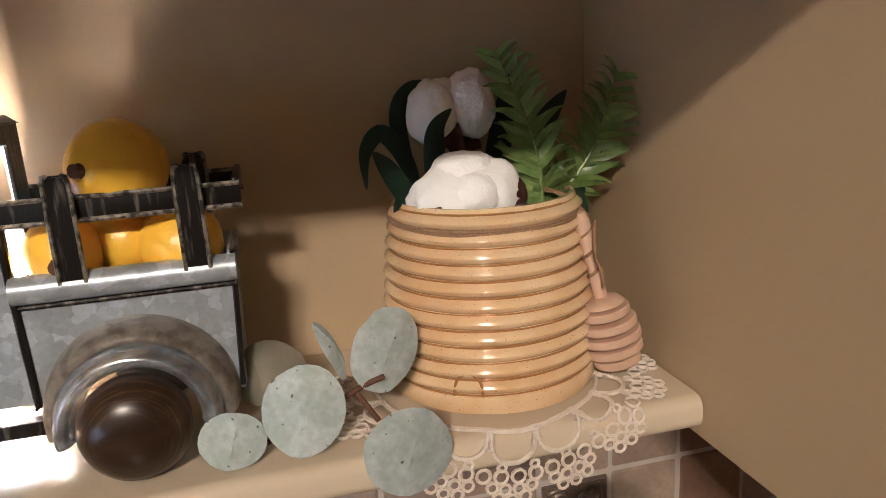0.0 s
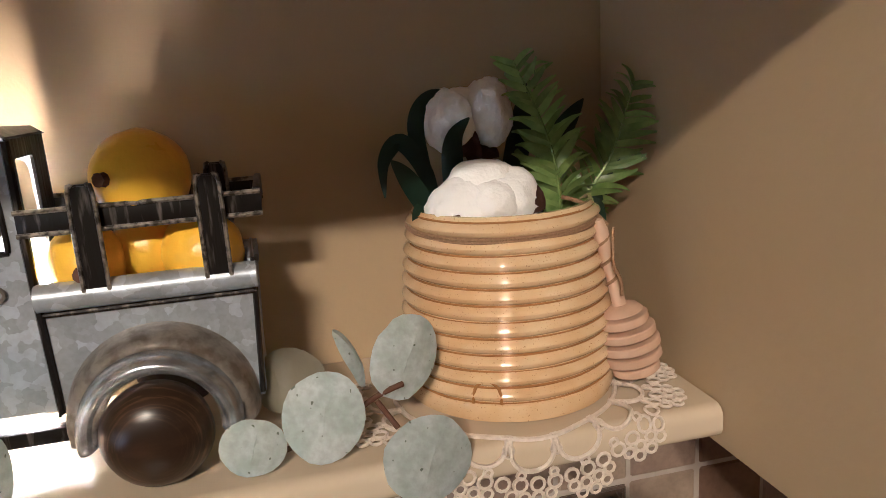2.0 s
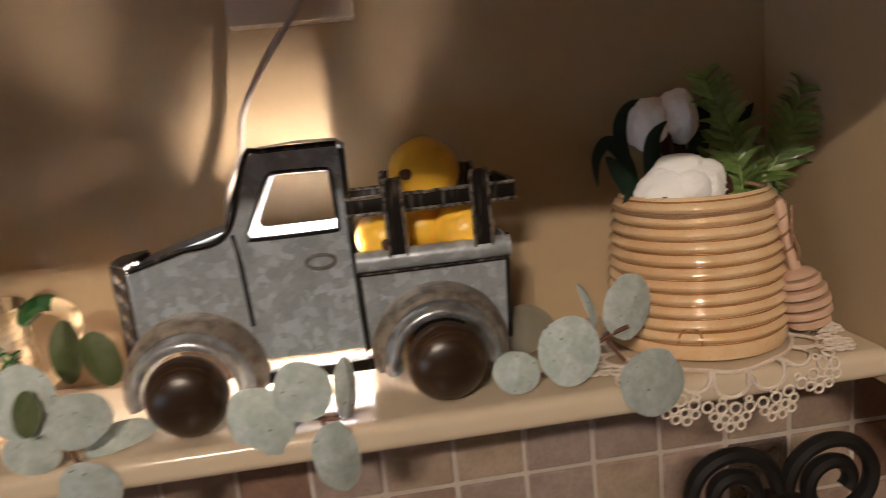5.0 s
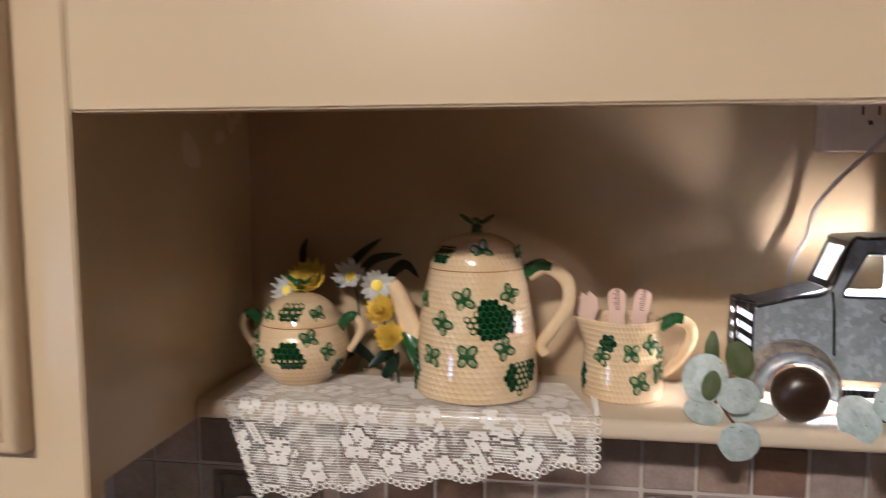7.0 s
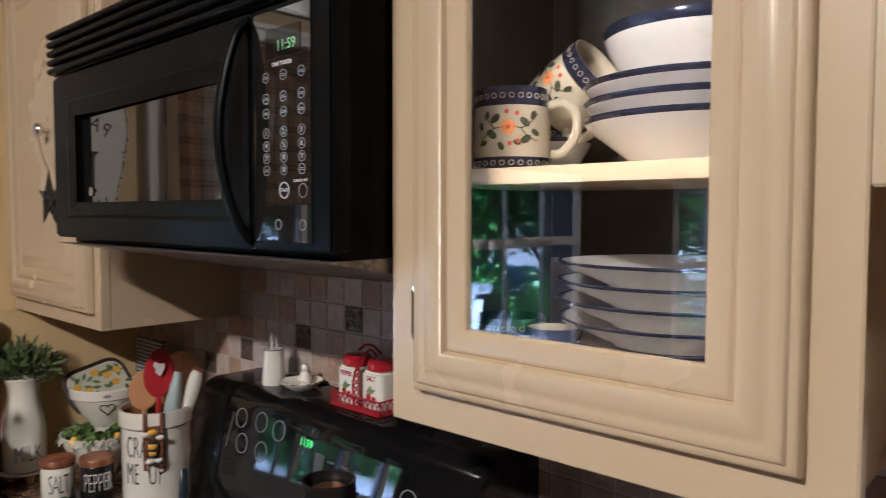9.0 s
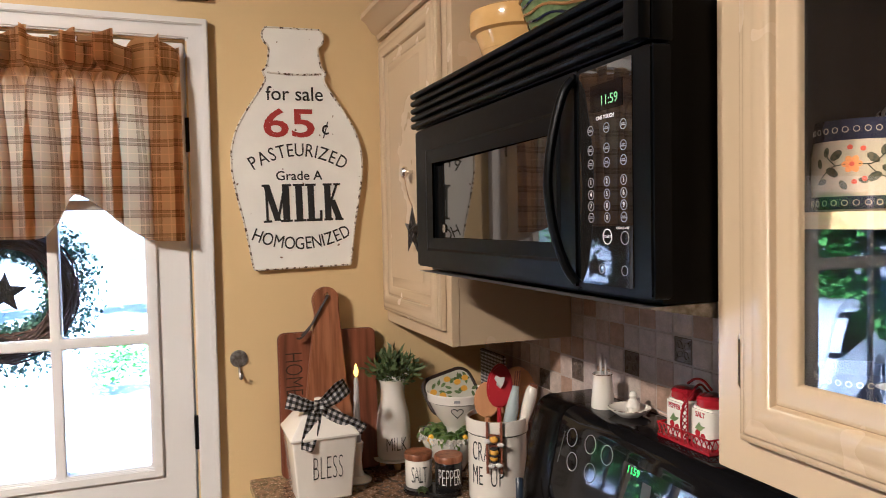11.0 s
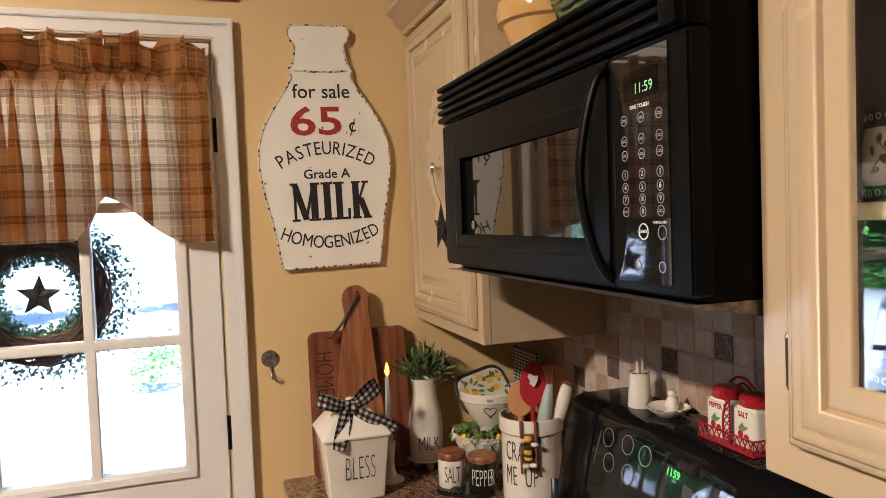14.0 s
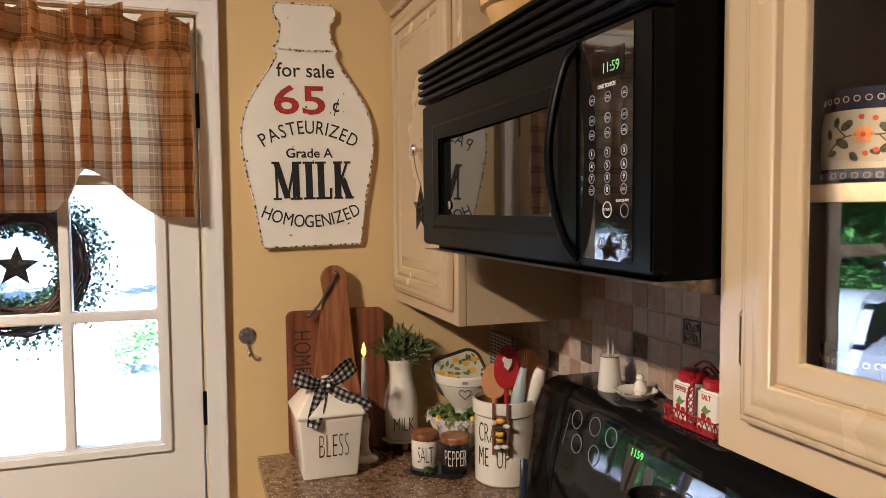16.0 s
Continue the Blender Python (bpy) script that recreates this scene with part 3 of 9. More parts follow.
def honeycomb(m, pitch, radius, strength):
    """Presses a net of six-sided cells into a turned, glazed surface."""
    nt = m.node_tree
    n, l = nt.nodes, nt.links

    def op(kind, a, b=None):
        k = n.new("ShaderNodeMath")
        k.operation = kind
        for sock, v in zip(k.inputs, (a, b)):
            if isinstance(v, (int, float)):
                sock.default_value = v
            elif v is not None:
                l.new(v, sock)
        return k.outputs[0]

    tc = n.new("ShaderNodeTexCoord")
    sep = n.new("ShaderNodeSeparateXYZ")
    l.new(tc.outputs["Object"], sep.inputs[0])
    around = op("MULTIPLY", op("ARCTAN2", sep.outputs[1], sep.outputs[0]), radius)
    k = 4 * math.pi / (math.sqrt(3) * pitch)
    total = None
    for a in (90, 210, 330):
        wave = op("COSINE", op("ADD", op("MULTIPLY", around, k * math.cos(radians(a))), op("MULTIPLY", sep.outputs[2], k * math.sin(radians(a)))))
        total = wave if total is None else op("ADD", total, wave)
    r = n.new("ShaderNodeMapRange")
    r.inputs["From Min"].default_value, r.inputs["From Max"].default_value = -1.3, 1.2
    r.interpolation_type = "SMOOTHSTEP"
    l.new(total, r.inputs["Value"])
    b = n.new("ShaderNodeBump")
    b.invert = True
    b.inputs["Strength"].default_value, b.inputs["Distance"].default_value = strength, 0.001
    l.new(r.outputs[0], b.inputs["Height"])
    l.new(b.outputs[0], n["Principled BSDF"].inputs["Normal"])
    return m


M["galvanised"] = spangled("galvanised_sheet", (0.68, 0.74, 0.83), (0.47, 0.52, 0.59), 0.36)
M["flange"] = mat("dull_grey_flange", (0.50, 0.46, 0.41), 0.34, metal=0.3, second=(0.20, 0.165, 0.13), scale=110, amount=0.85, contrast=(0.45, 0.65), fine=0.3, fine_scale=420, bump=0.15, bump_scale=200)
M["worn_metal"] = mat("worn_grey_metal", (0.34, 0.33, 0.31), 0.35, metal=0.6, second=(0.12, 0.10, 0.085), scale=90, amount=0.9, fine=0.3, bump=0.2, bump_scale=250)
M["rubbed_black"] = mat("rubbed_black_iron", (0.014, 0.012, 0.011), 0.33, metal=0.45, second=(0.40, 0.35, 0.30), scale=330, amount=0.6, contrast=(0.54, 0.80), stretch=(1, 1, 0.12), bump=0.25, bump_scale=300)
M["rubbed_edge"] = mat("rubbed_iron_edge", (0.30, 0.27, 0.23), 0.32, metal=0.5, second=(0.03, 0.026, 0.022), scale=260, amount=0.95, contrast=(0.42, 0.60), bump=0.2, bump_scale=300)
M["tyre"] = mat("dark_turned_wood_wheel", (0.024, 0.013, 0.007), 0.31, second=(0.065, 0.036, 0.019), scale=120, amount=0.5, contrast=(0.5, 0.75), stretch=(0.3, 1, 1.4))


def turned(m, pale):
    """Streaks that run round a turned disc, about the object's own y axis."""
    nt = m.node_tree
    n, l = nt.nodes, nt.links
    p = n["Principled BSDF"]
    tc = n.new("ShaderNodeTexCoord")
    sep = n.new("ShaderNodeSeparateXYZ")
    l.new(tc.outputs["Object"], sep.inputs[0])
    flat = n.new("ShaderNodeCombineXYZ")
    l.new(sep.outputs[0], flat.inputs[0])
    l.new(sep.outputs[2], flat.inputs[2])
    rad = n.new("ShaderNodeVectorMath")
    rad.operation = "LENGTH"
    l.new(flat.outputs[0], rad.inputs[0])
    ang = n.new("ShaderNodeMath")
    ang.operation = "ARCTAN2"
    l.new(sep.outputs[2], ang.inputs[0])
    l.new(sep.outputs[0], ang.inputs[1])
    far = n.new("ShaderNodeMath")
    far.operation = "MULTIPLY"
    far.inputs[1].default_value = 900
    l.new(rad.outputs["Value"], far.inputs[0])
    co = n.new("ShaderNodeCombineXYZ")
    l.new(far.outputs[0], co.inputs[0])
    l.new(ang.outputs[0], co.inputs[1])
    nz = n.new("ShaderNodeTexNoise")
    nz.inputs["Scale"].default_value = 1.1
    nz.inputs["Detail"].default_value = 5
    l.new(co.outputs[0], nz.inputs["Vector"])
    r = n.new("ShaderNodeMapRange")
    r.inputs["From Min"].default_value, r.inputs["From Max"].default_value = 0.50, 0.78
    l.new(nz.outputs[0], r.inputs["Value"])
    x = n.new("ShaderNodeMix")
    x.data_type = "RGBA"
    outer = n.new("ShaderNodeMapRange")
    outer.inputs["From Min"].default_value, outer.inputs["From Max"].default_value = 0.010, 0.021
    l.new(rad.outputs["Value"], outer.inputs["Value"])
    both = n.new("ShaderNodeMath")
    both.operation = "MULTIPLY"
    l.new(r.outputs[0], both.inputs[0])
    l.new(outer.outputs[0], both.inputs[1])
    l.new(both.outputs[0], x.inputs[0])
    l.new(p.inputs["Base Color"].links[0].from_socket, x.inputs[6])
    x.inputs[7].default_value = (*pale, 1)
    l.new(x.outputs[2], p.inputs["Base Color"])
    return m


turned(M["tyre"], (0.16, 0.09, 0.045))
M["lemon"] = mat("lemon_peel", (1.0, 0.63, 0.012), 0.30, second=(0.97, 0.52, 0.010), scale=22, bump=0.12, bump_scale=520)
M["stem"] = mat("dry_stem", (0.11, 0.05, 0.025), 0.8, scale=300)
M["hive"] = mat("honey_glaze", (0.80, 0.61, 0.365), 0.07, second=(0.68, 0.43, 0.20), scale=34, amount=0.8, coat=1.0, spots=((0.42, 0.22, 0.09), 1300, 0.69))
M["rolled_metal"] = mat("rolled_grey_steel", (0.80, 0.84, 0.90), 0.20, metal=0.75, second=(0.30, 0.29, 0.28), scale=120, amount=0.6, contrast=(0.45, 0.70), detail=6, fine=0.3, fine_scale=400, bump=0.1, bump_scale=150)
M["hive_groove"] = mat("dark_honey_glaze", (0.36, 0.17, 0.05), 0.15, second=(0.45, 0.23, 0.07), scale=60, coat=0.6)
M["twine"] = mat("jute_twine", (0.34, 0.21, 0.11), 0.9, second=(0.22, 0.13, 0.07), scale=600, bump=0.6, bump_scale=900)
M["beech"] = mat("pale_beech_wood", (0.64, 0.45, 0.32), 0.55, second=(0.52, 0.33, 0.21), scale=60, stretch=(1, 1, 0.12), amount=0.7)
M["cotton"] = mat("cotton_fluff", (0.96, 0.96, 0.97), 0.95, second=(0.92, 0.91, 0.91), scale=120, amount=0.4, bump=0.25, bump_scale=420)
M["husk"] = mat("dry_cotton_husk", (0.085, 0.035, 0.022), 0.7, second=(0.28, 0.14, 0.10), scale=90, amount=0.6, contrast=(0.5, 0.7))
M["fern"] = mat("fern_green", (0.33, 0.45, 0.13), 0.32, second=(0.15, 0.26, 0.06), scale=120, amount=0.8, vary=0.25)
M["dark_leaf"] = mat("dark_green_leaf", (0.022, 0.055, 0.03), 0.4, second=(0.012, 0.03, 0.018), scale=60, amount=0.7)
M["eucalyptus"] = mat("dusty_eucalyptus", (0.80, 0.86, 0.88), 0.6, second=(0.58, 0.67, 0.65), scale=110, detail=9, amount=0.9, fine=0.35, fine_scale=330, bump=0.25, bump_scale=200, vary=0.10, spots=((0.20, 0.25, 0.21), 320, 0.72))
M["dry_leaf"] = mat("faded_grey_leaf", (0.40, 0.37, 0.28), 0.6, second=(0.26, 0.24, 0.17), scale=60, amount=0.7, stretch=(1, 1, 0.3))
M["olive_leaf"] = mat("olive_green_leaf", (0.13, 0.17, 0.055), 0.5, second=(0.22, 0.25, 0.12), scale=80, amount=0.7)
M["lace"] = mat("cream_lace_thread", (0.90, 0.86, 0.81), 0.9, second=(0.78, 0.70, 0.61), scale=300, amount=0.4, bump=0.6, bump_scale=900)
M["crochet"] = mat("beige_crochet_thread", (0.84, 0.75, 0.65), 0.9, second=(0.70, 0.59, 0.49), scale=400, amount=0.6, bump=0.6, bump_scale=1200)
M["majolica"] = honeycomb(mat("cream_majolica_glaze", (0.80, 0.63, 0.39), 0.10, second=(0.72, 0.52, 0.27), scale=30, amount=0.8, coat=0.9), 0.0056, 0.05, 0.75)
M["plain_majolica"] = mat("plain_cream_majolica_glaze", (0.80, 0.63, 0.39), 0.10, second=(0.72, 0.52, 0.27), scale=60, amount=0.8, coat=0.9)
M["green_glaze"] = mat("green_majolica_glaze", (0.018, 0.075, 0.018), 0.08, second=(0.045, 0.12, 0.035), scale=150, amount=0.7, coat=1.0)
M["pit_glaze"] = mat("dark_green_pit_glaze", (0.004, 0.028, 0.009), 0.08, coat=1.0)
M["gold_wing"] = mat("olive_gold_glaze", (0.44, 0.41, 0.22), 0.07, second=(0.06, 0.12, 0.035), scale=260, amount=0.75, contrast=(0.42, 0.62), coat=0.8)
M["daisy_white"] = mat("white_silk_petal", (0.90, 0.90, 0.90), 0.7, scale=100)
M["daisy_yellow"] = mat("yellow_silk_petal", (0.98, 0.80, 0.06), 0.6, second=(0.96, 0.72, 0.04), scale=90)
M["outlet"] = mat("almond_plastic", (0.66, 0.56, 0.44), 0.35, scale=40)
M["slot"] = mat("dark_slot", (0.02, 0.018, 0.016), 0.6)
M["cord"] = mat("grey_cord", (0.42, 0.37, 0.33), 0.5, scale=100)
M["bulb"] = mat("lit_bulb", (1.0, 0.68, 0.38), 0.3, emit=190.0)
M["pink_wood"] = mat("pale_birch_stick", (0.74, 0.54, 0.44), 0.6, second=(0.66, 0.46, 0.36), scale=50, stretch=(1, 1, 0.15))
M["ink"] = mat("burnt_lettering", (0.16, 0.08, 0.055), 0.7)


# ---- the toy truck ----
TY0, TY1 = 0.240, 0.290
truck = thing("toy_truck", "galvanised metal pickup truck lamp loaded with lemons on the ledge", "truck lamp", (-0.315, 0.265, SHELF_TOP))
BASE = truck.matrix_world.inverted()


def tpart(name, bm, m, label="", parent=None, **k):
    bm.transform(BASE)
    return part(name, bm, m, parent or truck, label, **k)


def stand(y):
    return Matrix.Translation((0, y, 0)) @ FACING_SOUTH


cab_win = [(-0.3495, 1.4455), (-0.3485, 1.4425), (-0.3455, 1.4415), (-0.3015, 1.4415), (-0.2980, 1.4425), (-0.2968, 1.4455), (-0.2975, 1.4735), (-0.2990, 1.4770), (-0.3020, 1.4782), (-0.3290, 1.4790), (-0.3325, 1.4780), (-0.3350, 1.4750)]
body_line = [(-0.4215, 1.366), (-0.199, 1.360), (-0.196, 1.4255), (-0.2895, 1.4255), (-0.2895, 1.487), (-0.294, 1.492), (-0.339, 1.492), (-0.3455, 1.489), (-0.3615, 1.4475), (-0.418, 1.4322), (-0.4215, 1.428)]
arch_f = [(-0.391 + 0.029 * math.cos(radians(a)), 1.3625 + 0.029 * math.sin(radians(a))) for a in range(172, -1, -12)]
arch_r = [(-0.244 + 0.029 * math.cos(radians(a)), 1.3625 + 0.029 * math.sin(radians(a))) for a in range(180, -1, -12)]
side_line = [(-0.4215, 1.366), (-0.4203, 1.366)] + arch_f[1:-1] + [(-0.362, 1.368), (-0.2735, 1.367)] + arch_r[1:-1] + [(-0.2145, 1.361)] + body_line[1:]
for y, nm in ((TY0 + 0.0012, "near"), (TY1, "far")):
    tpart("side_panel", plate(side_line, [cab_win], 0.0012, stand(y), bevel=0.0003), M["galvanised"])


def sheet(points_a, points_b, thick=0.0012):
    """A bent strip of metal between two lines."""
    own = bmesh.new()
    a = [own.verts.new(p) for p in points_a]
    b = [own.verts.new(p) for p in points_b]
    for i in range(len(a) - 1):
        own.faces.new((a[i], a[i + 1], b[i + 1], b[i]))
    bmesh.ops.solidify(own, geom=own.faces[:], thickness=thick)
    return own


def across(line, y0=TY0 + 0.0002, y1=TY1 - 0.0014):
    return sheet([(x, y0, z) for x, z in line], [(x, y1, z) for x, z in line])


tpart("hood", across([(-0.4225, 1.4285), (-0.4185, 1.4328), (-0.39, 1.4410), (-0.3625, 1.4485)]), M["rubbed_black"], "rubbed black hood")
tpart("roof", across([(-0.3480, 1.4898), (-0.343, 1.4928), (-0.318, 1.4946), (-0.294, 1.4936), (-0.2885, 1.4895)], TY0 - 0.003, TY1 + 0.002), M["rubbed_black"], "rubbed black roof")
# windscreen and rear window, with openings
u = Vector((-0.3455 + 0.362, 0, 1.489 - 1.448))
ln = u.length
wind = plate(rect(0, TY1 - TY0, 0, ln), [rect(0.006, TY1 - TY0 - 0.006, 0.006, ln - 0.005, 0.003)], 0.0012)
ux = u.normalized()
wind.transform(Matrix.Translation((-0.362, TY0, 1.4485)) @ Matrix(((0, ux.x, -ux.z, 0), (1, 0, 0, 0), (0, ux.z, ux.x, 0), (0, 0, 0, 1))))
tpart("windscreen_frame", wind, M["rubbed_black"])
rear = plate(rect(TY0, TY1, 1.364, 1.4905), [rect(TY0 + 0.006, TY1 - 0.0195, 1.4215, 1.481, 0.0015)], 0.0012, Matrix.Translation((-0.2905, 0, 0)) @ FACING_EAST)
tpart("cab_back", rear, M["rubbed_black"])
# grille with four slots that let the lamp light out
CH = 0.0150
for y_, turn in ((TY0, 1), (TY1, -1)):
    w = math.hypot(0.0125, CH)
    # a slanting cheek on each side of the nose, cut with leaning slots
    slots = [[(0.0030, z + 0.0028), (w - 0.0015, z - 0.0028), (w - 0.0015, z + 0.0036), (0.0030, z + 0.0092)] for z in (1.3860, 1.3975, 1.4090, 1.4205)]
    cheek = plate(rect(0, w, 1.366, 1.434), slots, 0.0012)
    ax = Vector((-0.0125, CH * turn, 0)).normalized()
    # first axis along the cheek from the nose back to the side panel
    back = -ax
    cheek.transform(Matrix.Translation((-0.4215 - 0.0125, y_ + CH * turn, 0)) @ Matrix(((back.x, 0, back.y, 0), (back.y, 0, -back.x, 0), (0, 1, 0, 0), (0, 0, 0, 1))))
    tpart("grille", cheek, M["rubbed_black"], "black slotted grille")
nose = plate(rect(TY0 + CH, TY1 - CH, 1.366, 1.434), [rect(TY0 + CH + 0.003, TY1 - CH - 0.003, z, z + 0.006, 0.001) for z in (1.386, 1.3975, 1.409, 1.4205)], 0.0012, Matrix.Translation((-0.4345, 0, 0)) @ FACING_EAST)
tpart("grille", nose, M["rubbed_black"], "black slotted grille")
cap = [(-0.4215, TY0 + 0.0005), (-0.434, TY0 + CH), (-0.434, TY1 - CH), (-0.4215, TY1 - 0.0005)]
tpart("nose_cap", plate(cap, [], 0.0012, Matrix.Translation((0, 0, 1.4345))), M["rubbed_black"])
tpart("tailgate", box(-0.1995, -0.1983, TY0 + 0.0002, TY1 - 0.0014, 1.362, 1.428), M["galvanised"])
tpart("bed_floor", box(-0.2890, -0.1998, TY0 + 0.0002, TY1 - 0.0014, 1.404, 1.4052), M["worn_metal"])
# rolled edge of the load bed
for y in (TY0 - 0.001, TY1 + 0.001):
    tpart("bed_edge", tube([(-0.2895, y, 1.4205), (-0.196, y, 1.4205)], 0.0064, 12, flat=1.0), M["galvanised"])
# seams
seam = tube([(-0.3585, TY0 - 0.0004, 1.446), (-0.3565, TY0 - 0.0004, 1.43), (-0.3545, TY0 - 0.0004, 1.390)], 0.0013, 6)
tube([(-0.2900, TY0 - 0.0004, 1.489), (-0.2900, TY0 - 0.0004, 1.43), (-0.2885, TY0 - 0.0004, 1.366)], 0.0019, 6, bm=seam)
tube([(-0.289, TY0 - 0.0006, 1.4125), (-0.197, TY0 - 0.0006, 1.4125)], 0.0012, 6, bm=seam)
tube([(-0.4205, TY0 - 0.0004, 1.4315), (-0.39, TY0 - 0.0004, 1.4397), (-0.3615, TY0 - 0.0004, 1.4475), (-0.3455, TY0 - 0.0004, 1.489), (-0.333, TY0 - 0.0004, 1.4922), (-0.292, TY0 - 0.0004, 1.4922)], 0.0018, 6, bm=seam)
tube([(-0.197, TY0 - 0.0004, 1.428), (-0.2, TY0 - 0.0004, 1.362)], 0.0013, 6, bm=seam)
tube([(p[0], TY0 - 0.0003, p[1]) for p in cab_win + cab_win[:1]], 0.0013, 6, bm=seam, n=2)
tpart("seam", seam, M["rubbed_black"], "black painted seams")
hand = tube([(-0.310 + 0.0085 * math.cos(a * math.pi / 8), TY0 - 0.0008, 1.424 + 0.0042 * math.sin(a * math.pi / 8)) for a in range(17)], 0.0011, 6, n=2)
tpart("door_handle", hand, M["worn_metal"])
for x0, x1, z in ((-0.362, -0.274, 1.3570),):
    tpart("running_board", box(x0, x1, TY0 - 0.005, TY0 + 0.003, z - 0.003, z + 0.004, bevel=0.001), M["rubbed_black"])


def mudguard(cx, y_in, first, last):
    own = bmesh.new()
    rings = []
    prof = [(0.0250, -0.010), (0.0258, -0.022), (0.0280, -0.0272), (0.0305, -0.0285), (0.0330, -0.0272), (0.0348, -0.0230), (0.0356, -0.0175), (0.0372, -0.0168), (0.0395, -0.0150), (0.0412, -0.0100), (0.0422, -0.004), (0.0428, 0.0)][first:last]
    for k in range(25):
        a = radians(-8 + 196 * k / 24)
        rings.append([own.verts.new((cx + r * math.cos(a), y_in + y, 1.3605 + r * math.sin(a))) for r, y in prof])
    for p, q in zip(rings, rings[1:]):
        for i in range(len(prof) - 1):
            own.faces.new((p[i], p[i + 1], q[i + 1], q[i]))
    bmesh.ops.solidify(own, geom=own.faces[:], thickness=0.0008)
    return own


for cx in (-0.391, -0.244):
    tpart("mudguard", mudguard(cx, TY0, 0, 7), M["rolled_metal"], "shiny rolled steel mudguard", angle=80)
    tpart("flange", mudguard(cx, TY0, 6, 12), M["flange"], "dull grey flange of the mudguard", angle=80)
    dome = lathe([(0, -0.0125), (0.006, -0.0123), (0.012, -0.0112), (0.017, -0.0088), (0.0208, -0.0050), (0.0232, 0.0), (0.0236, 0.003), (0.0225, 0.008), (0.006, 0.009), (0.006, 0.030), (0.0, 0.030)], 40)
    hub = part("wheel", merge(None, dome, pose(0, 0, 0, -90)), M["tyre"], truck, "dark domed wheel")
    hub.matrix_local = BASE @ Matrix.Translation((cx, TY0 - 0.033, 1.3627))
    back = lathe([(0, -0.006), (0.0232, -0.006), (0.0236, 0.0), (0.0225, 0.005), (0.0, 0.006)], 24)
    hub = part("wheel", merge(None, back, pose(0, 0, 0, -90)), M["tyre"], truck, "dark domed wheel")
    hub.matrix_local = BASE @ Matrix.Translation((cx, TY1 + 0.008, 1.3627))
# stake sides
for y in (TY0 - 0.003, TY1 + 0.001):
    tpart("rail", box(-0.2915, -0.190, y, y + 0.0035, 1.4485, 1.4595, bevel=0.001), M["rubbed_black"], "rubbed black rail")
    for lz in (1.4490, 1.4590):
        tpart("rail_edge", tube([(-0.2915, y - 0.0002, lz), (-0.190, y - 0.0002, lz)], 0.0012, 6, n=1), M["rubbed_edge"], "rubbed bright edge")
    for px in (-0.2635, -0.212):
        p = plate([(px - 0.0058, 1.422), (px + 0.0058, 1.422), (px + 0.0052, 1.4655), (px + 0.003, 1.469), (px - 0.003, 1.469), (px - 0.0052, 1.4655)], [], 0.003, stand(y - 0.0005), bevel=0.0008)
        tpart("stake", p, M["rubbed_black"])
        for sx in (-1, 1):
            tpart("stake_edge", tube([(px + sx * 0.0052, y - 0.0036, 1.4225), (px + sx * 0.0050, y - 0.0036, 1.4645), (px + sx * 0.0028, y - 0.0036, 1.4685)], 0.0010, 6, n=3), M["rubbed_edge"], "rubbed bright edge")
tpart("rail", box(-0.1935, -0.190, TY0 - 0.001, TY1 + 0.003, 1.452, 1.461, bevel=0.001), M["rubbed_black"])
tpart("bulb", lathe([(0, 0.008), (0.003, 0.0065), (0.005, 0.002), (0.0052, -0.004), (0.0048, -0.016), (0.003, -0.022), (0, -0.022)], 16, m=Matrix.Translation((-0.2970, 0.258, 1.407))), M["bulb"], "small lit bulb")
tpart("socket", lathe([(0, 0), (0.005, 0), (0.005, 0.0235), (0, 0.0235)], 12, m=Matrix.Translation((-0.2970, 0.258, 1.361))), M["outlet"])


def lemon(at, axis, size, tip=True):
    r = 0.5 * size
    prof = [(0.0, -1.16 * r), (0.14 * r, -1.12 * r), (0.30 * r, -0.98 * r), (0.62 * r, -0.75 * r), (0.87 * r, -0.42 * r), (0.97 * r, 0.0), (0.88 * r, 0.42 * r), (0.63 * r, 0.77 * r), (0.34 * r, 0.98 * r), (0.12 * r, 1.05 * r), (0, 1.06 * r)]
    fine = []
    for (r0, z0), (r1, z1) in zip(prof, prof[1:]):
        for k in range(3):
            fine.append((r0 + (r1 - r0) * k / 3, z0 + (z1 - z0) * k / 3))
    fine.append(prof[-1])
    ob = thing("lemon", "bright yellow artificial lemon with a dry stem", "lemon", at, group="lemons in the truck")
    m = Vector(axis).to_track_quat("Z", "Y").to_matrix().to_4x4()
    part("peel", lathe(fine, 28, m=m, wobble=lambda a, q, z: q * (1 + 0.025 * noise.noise(Vector((math.cos(a) * 2 + at[0] * 90, math.sin(a) * 2, z * 60))))), M["lemon"], ob)
    if tip:
        part("stem_end", lathe([(0, 0), (0.0034, 0.0), (0.0026, 0.002), (0.0032, 0.0035), (0, 0.004)], 9, m=m @ Matrix.Translation((0, 0, 1.045 * r))), M["stem"], ob, "dry brown stem end")


lemon((-0.2420, 0.257, 1.4680), (-0.50, -0.86, 0.08), 0.0455)
lemon((-0.2710, 0.258, 1.4315), (0.05, -1, -0.1), 0.036)
lemon((-0.245, 0.270, 1.432), (1, 0.2, 0.1), 0.038, False)
lemon((-0.220, 0.258, 1.430), (-0.3, 0.9, 0.3), 0.040, False)

# ---- the beehive pot ----
HX, HY = -0.070, 0.258
pot = thing("beehive_pot", "glazed honey-coloured ceramic beehive crock wound with twine", "pot", (HX, HY, SHELF_TOP))
N_RINGS = 11


def hive_r(z):
    return 0.0565 - 0.0085 * (z / 0.098) ** 1.5


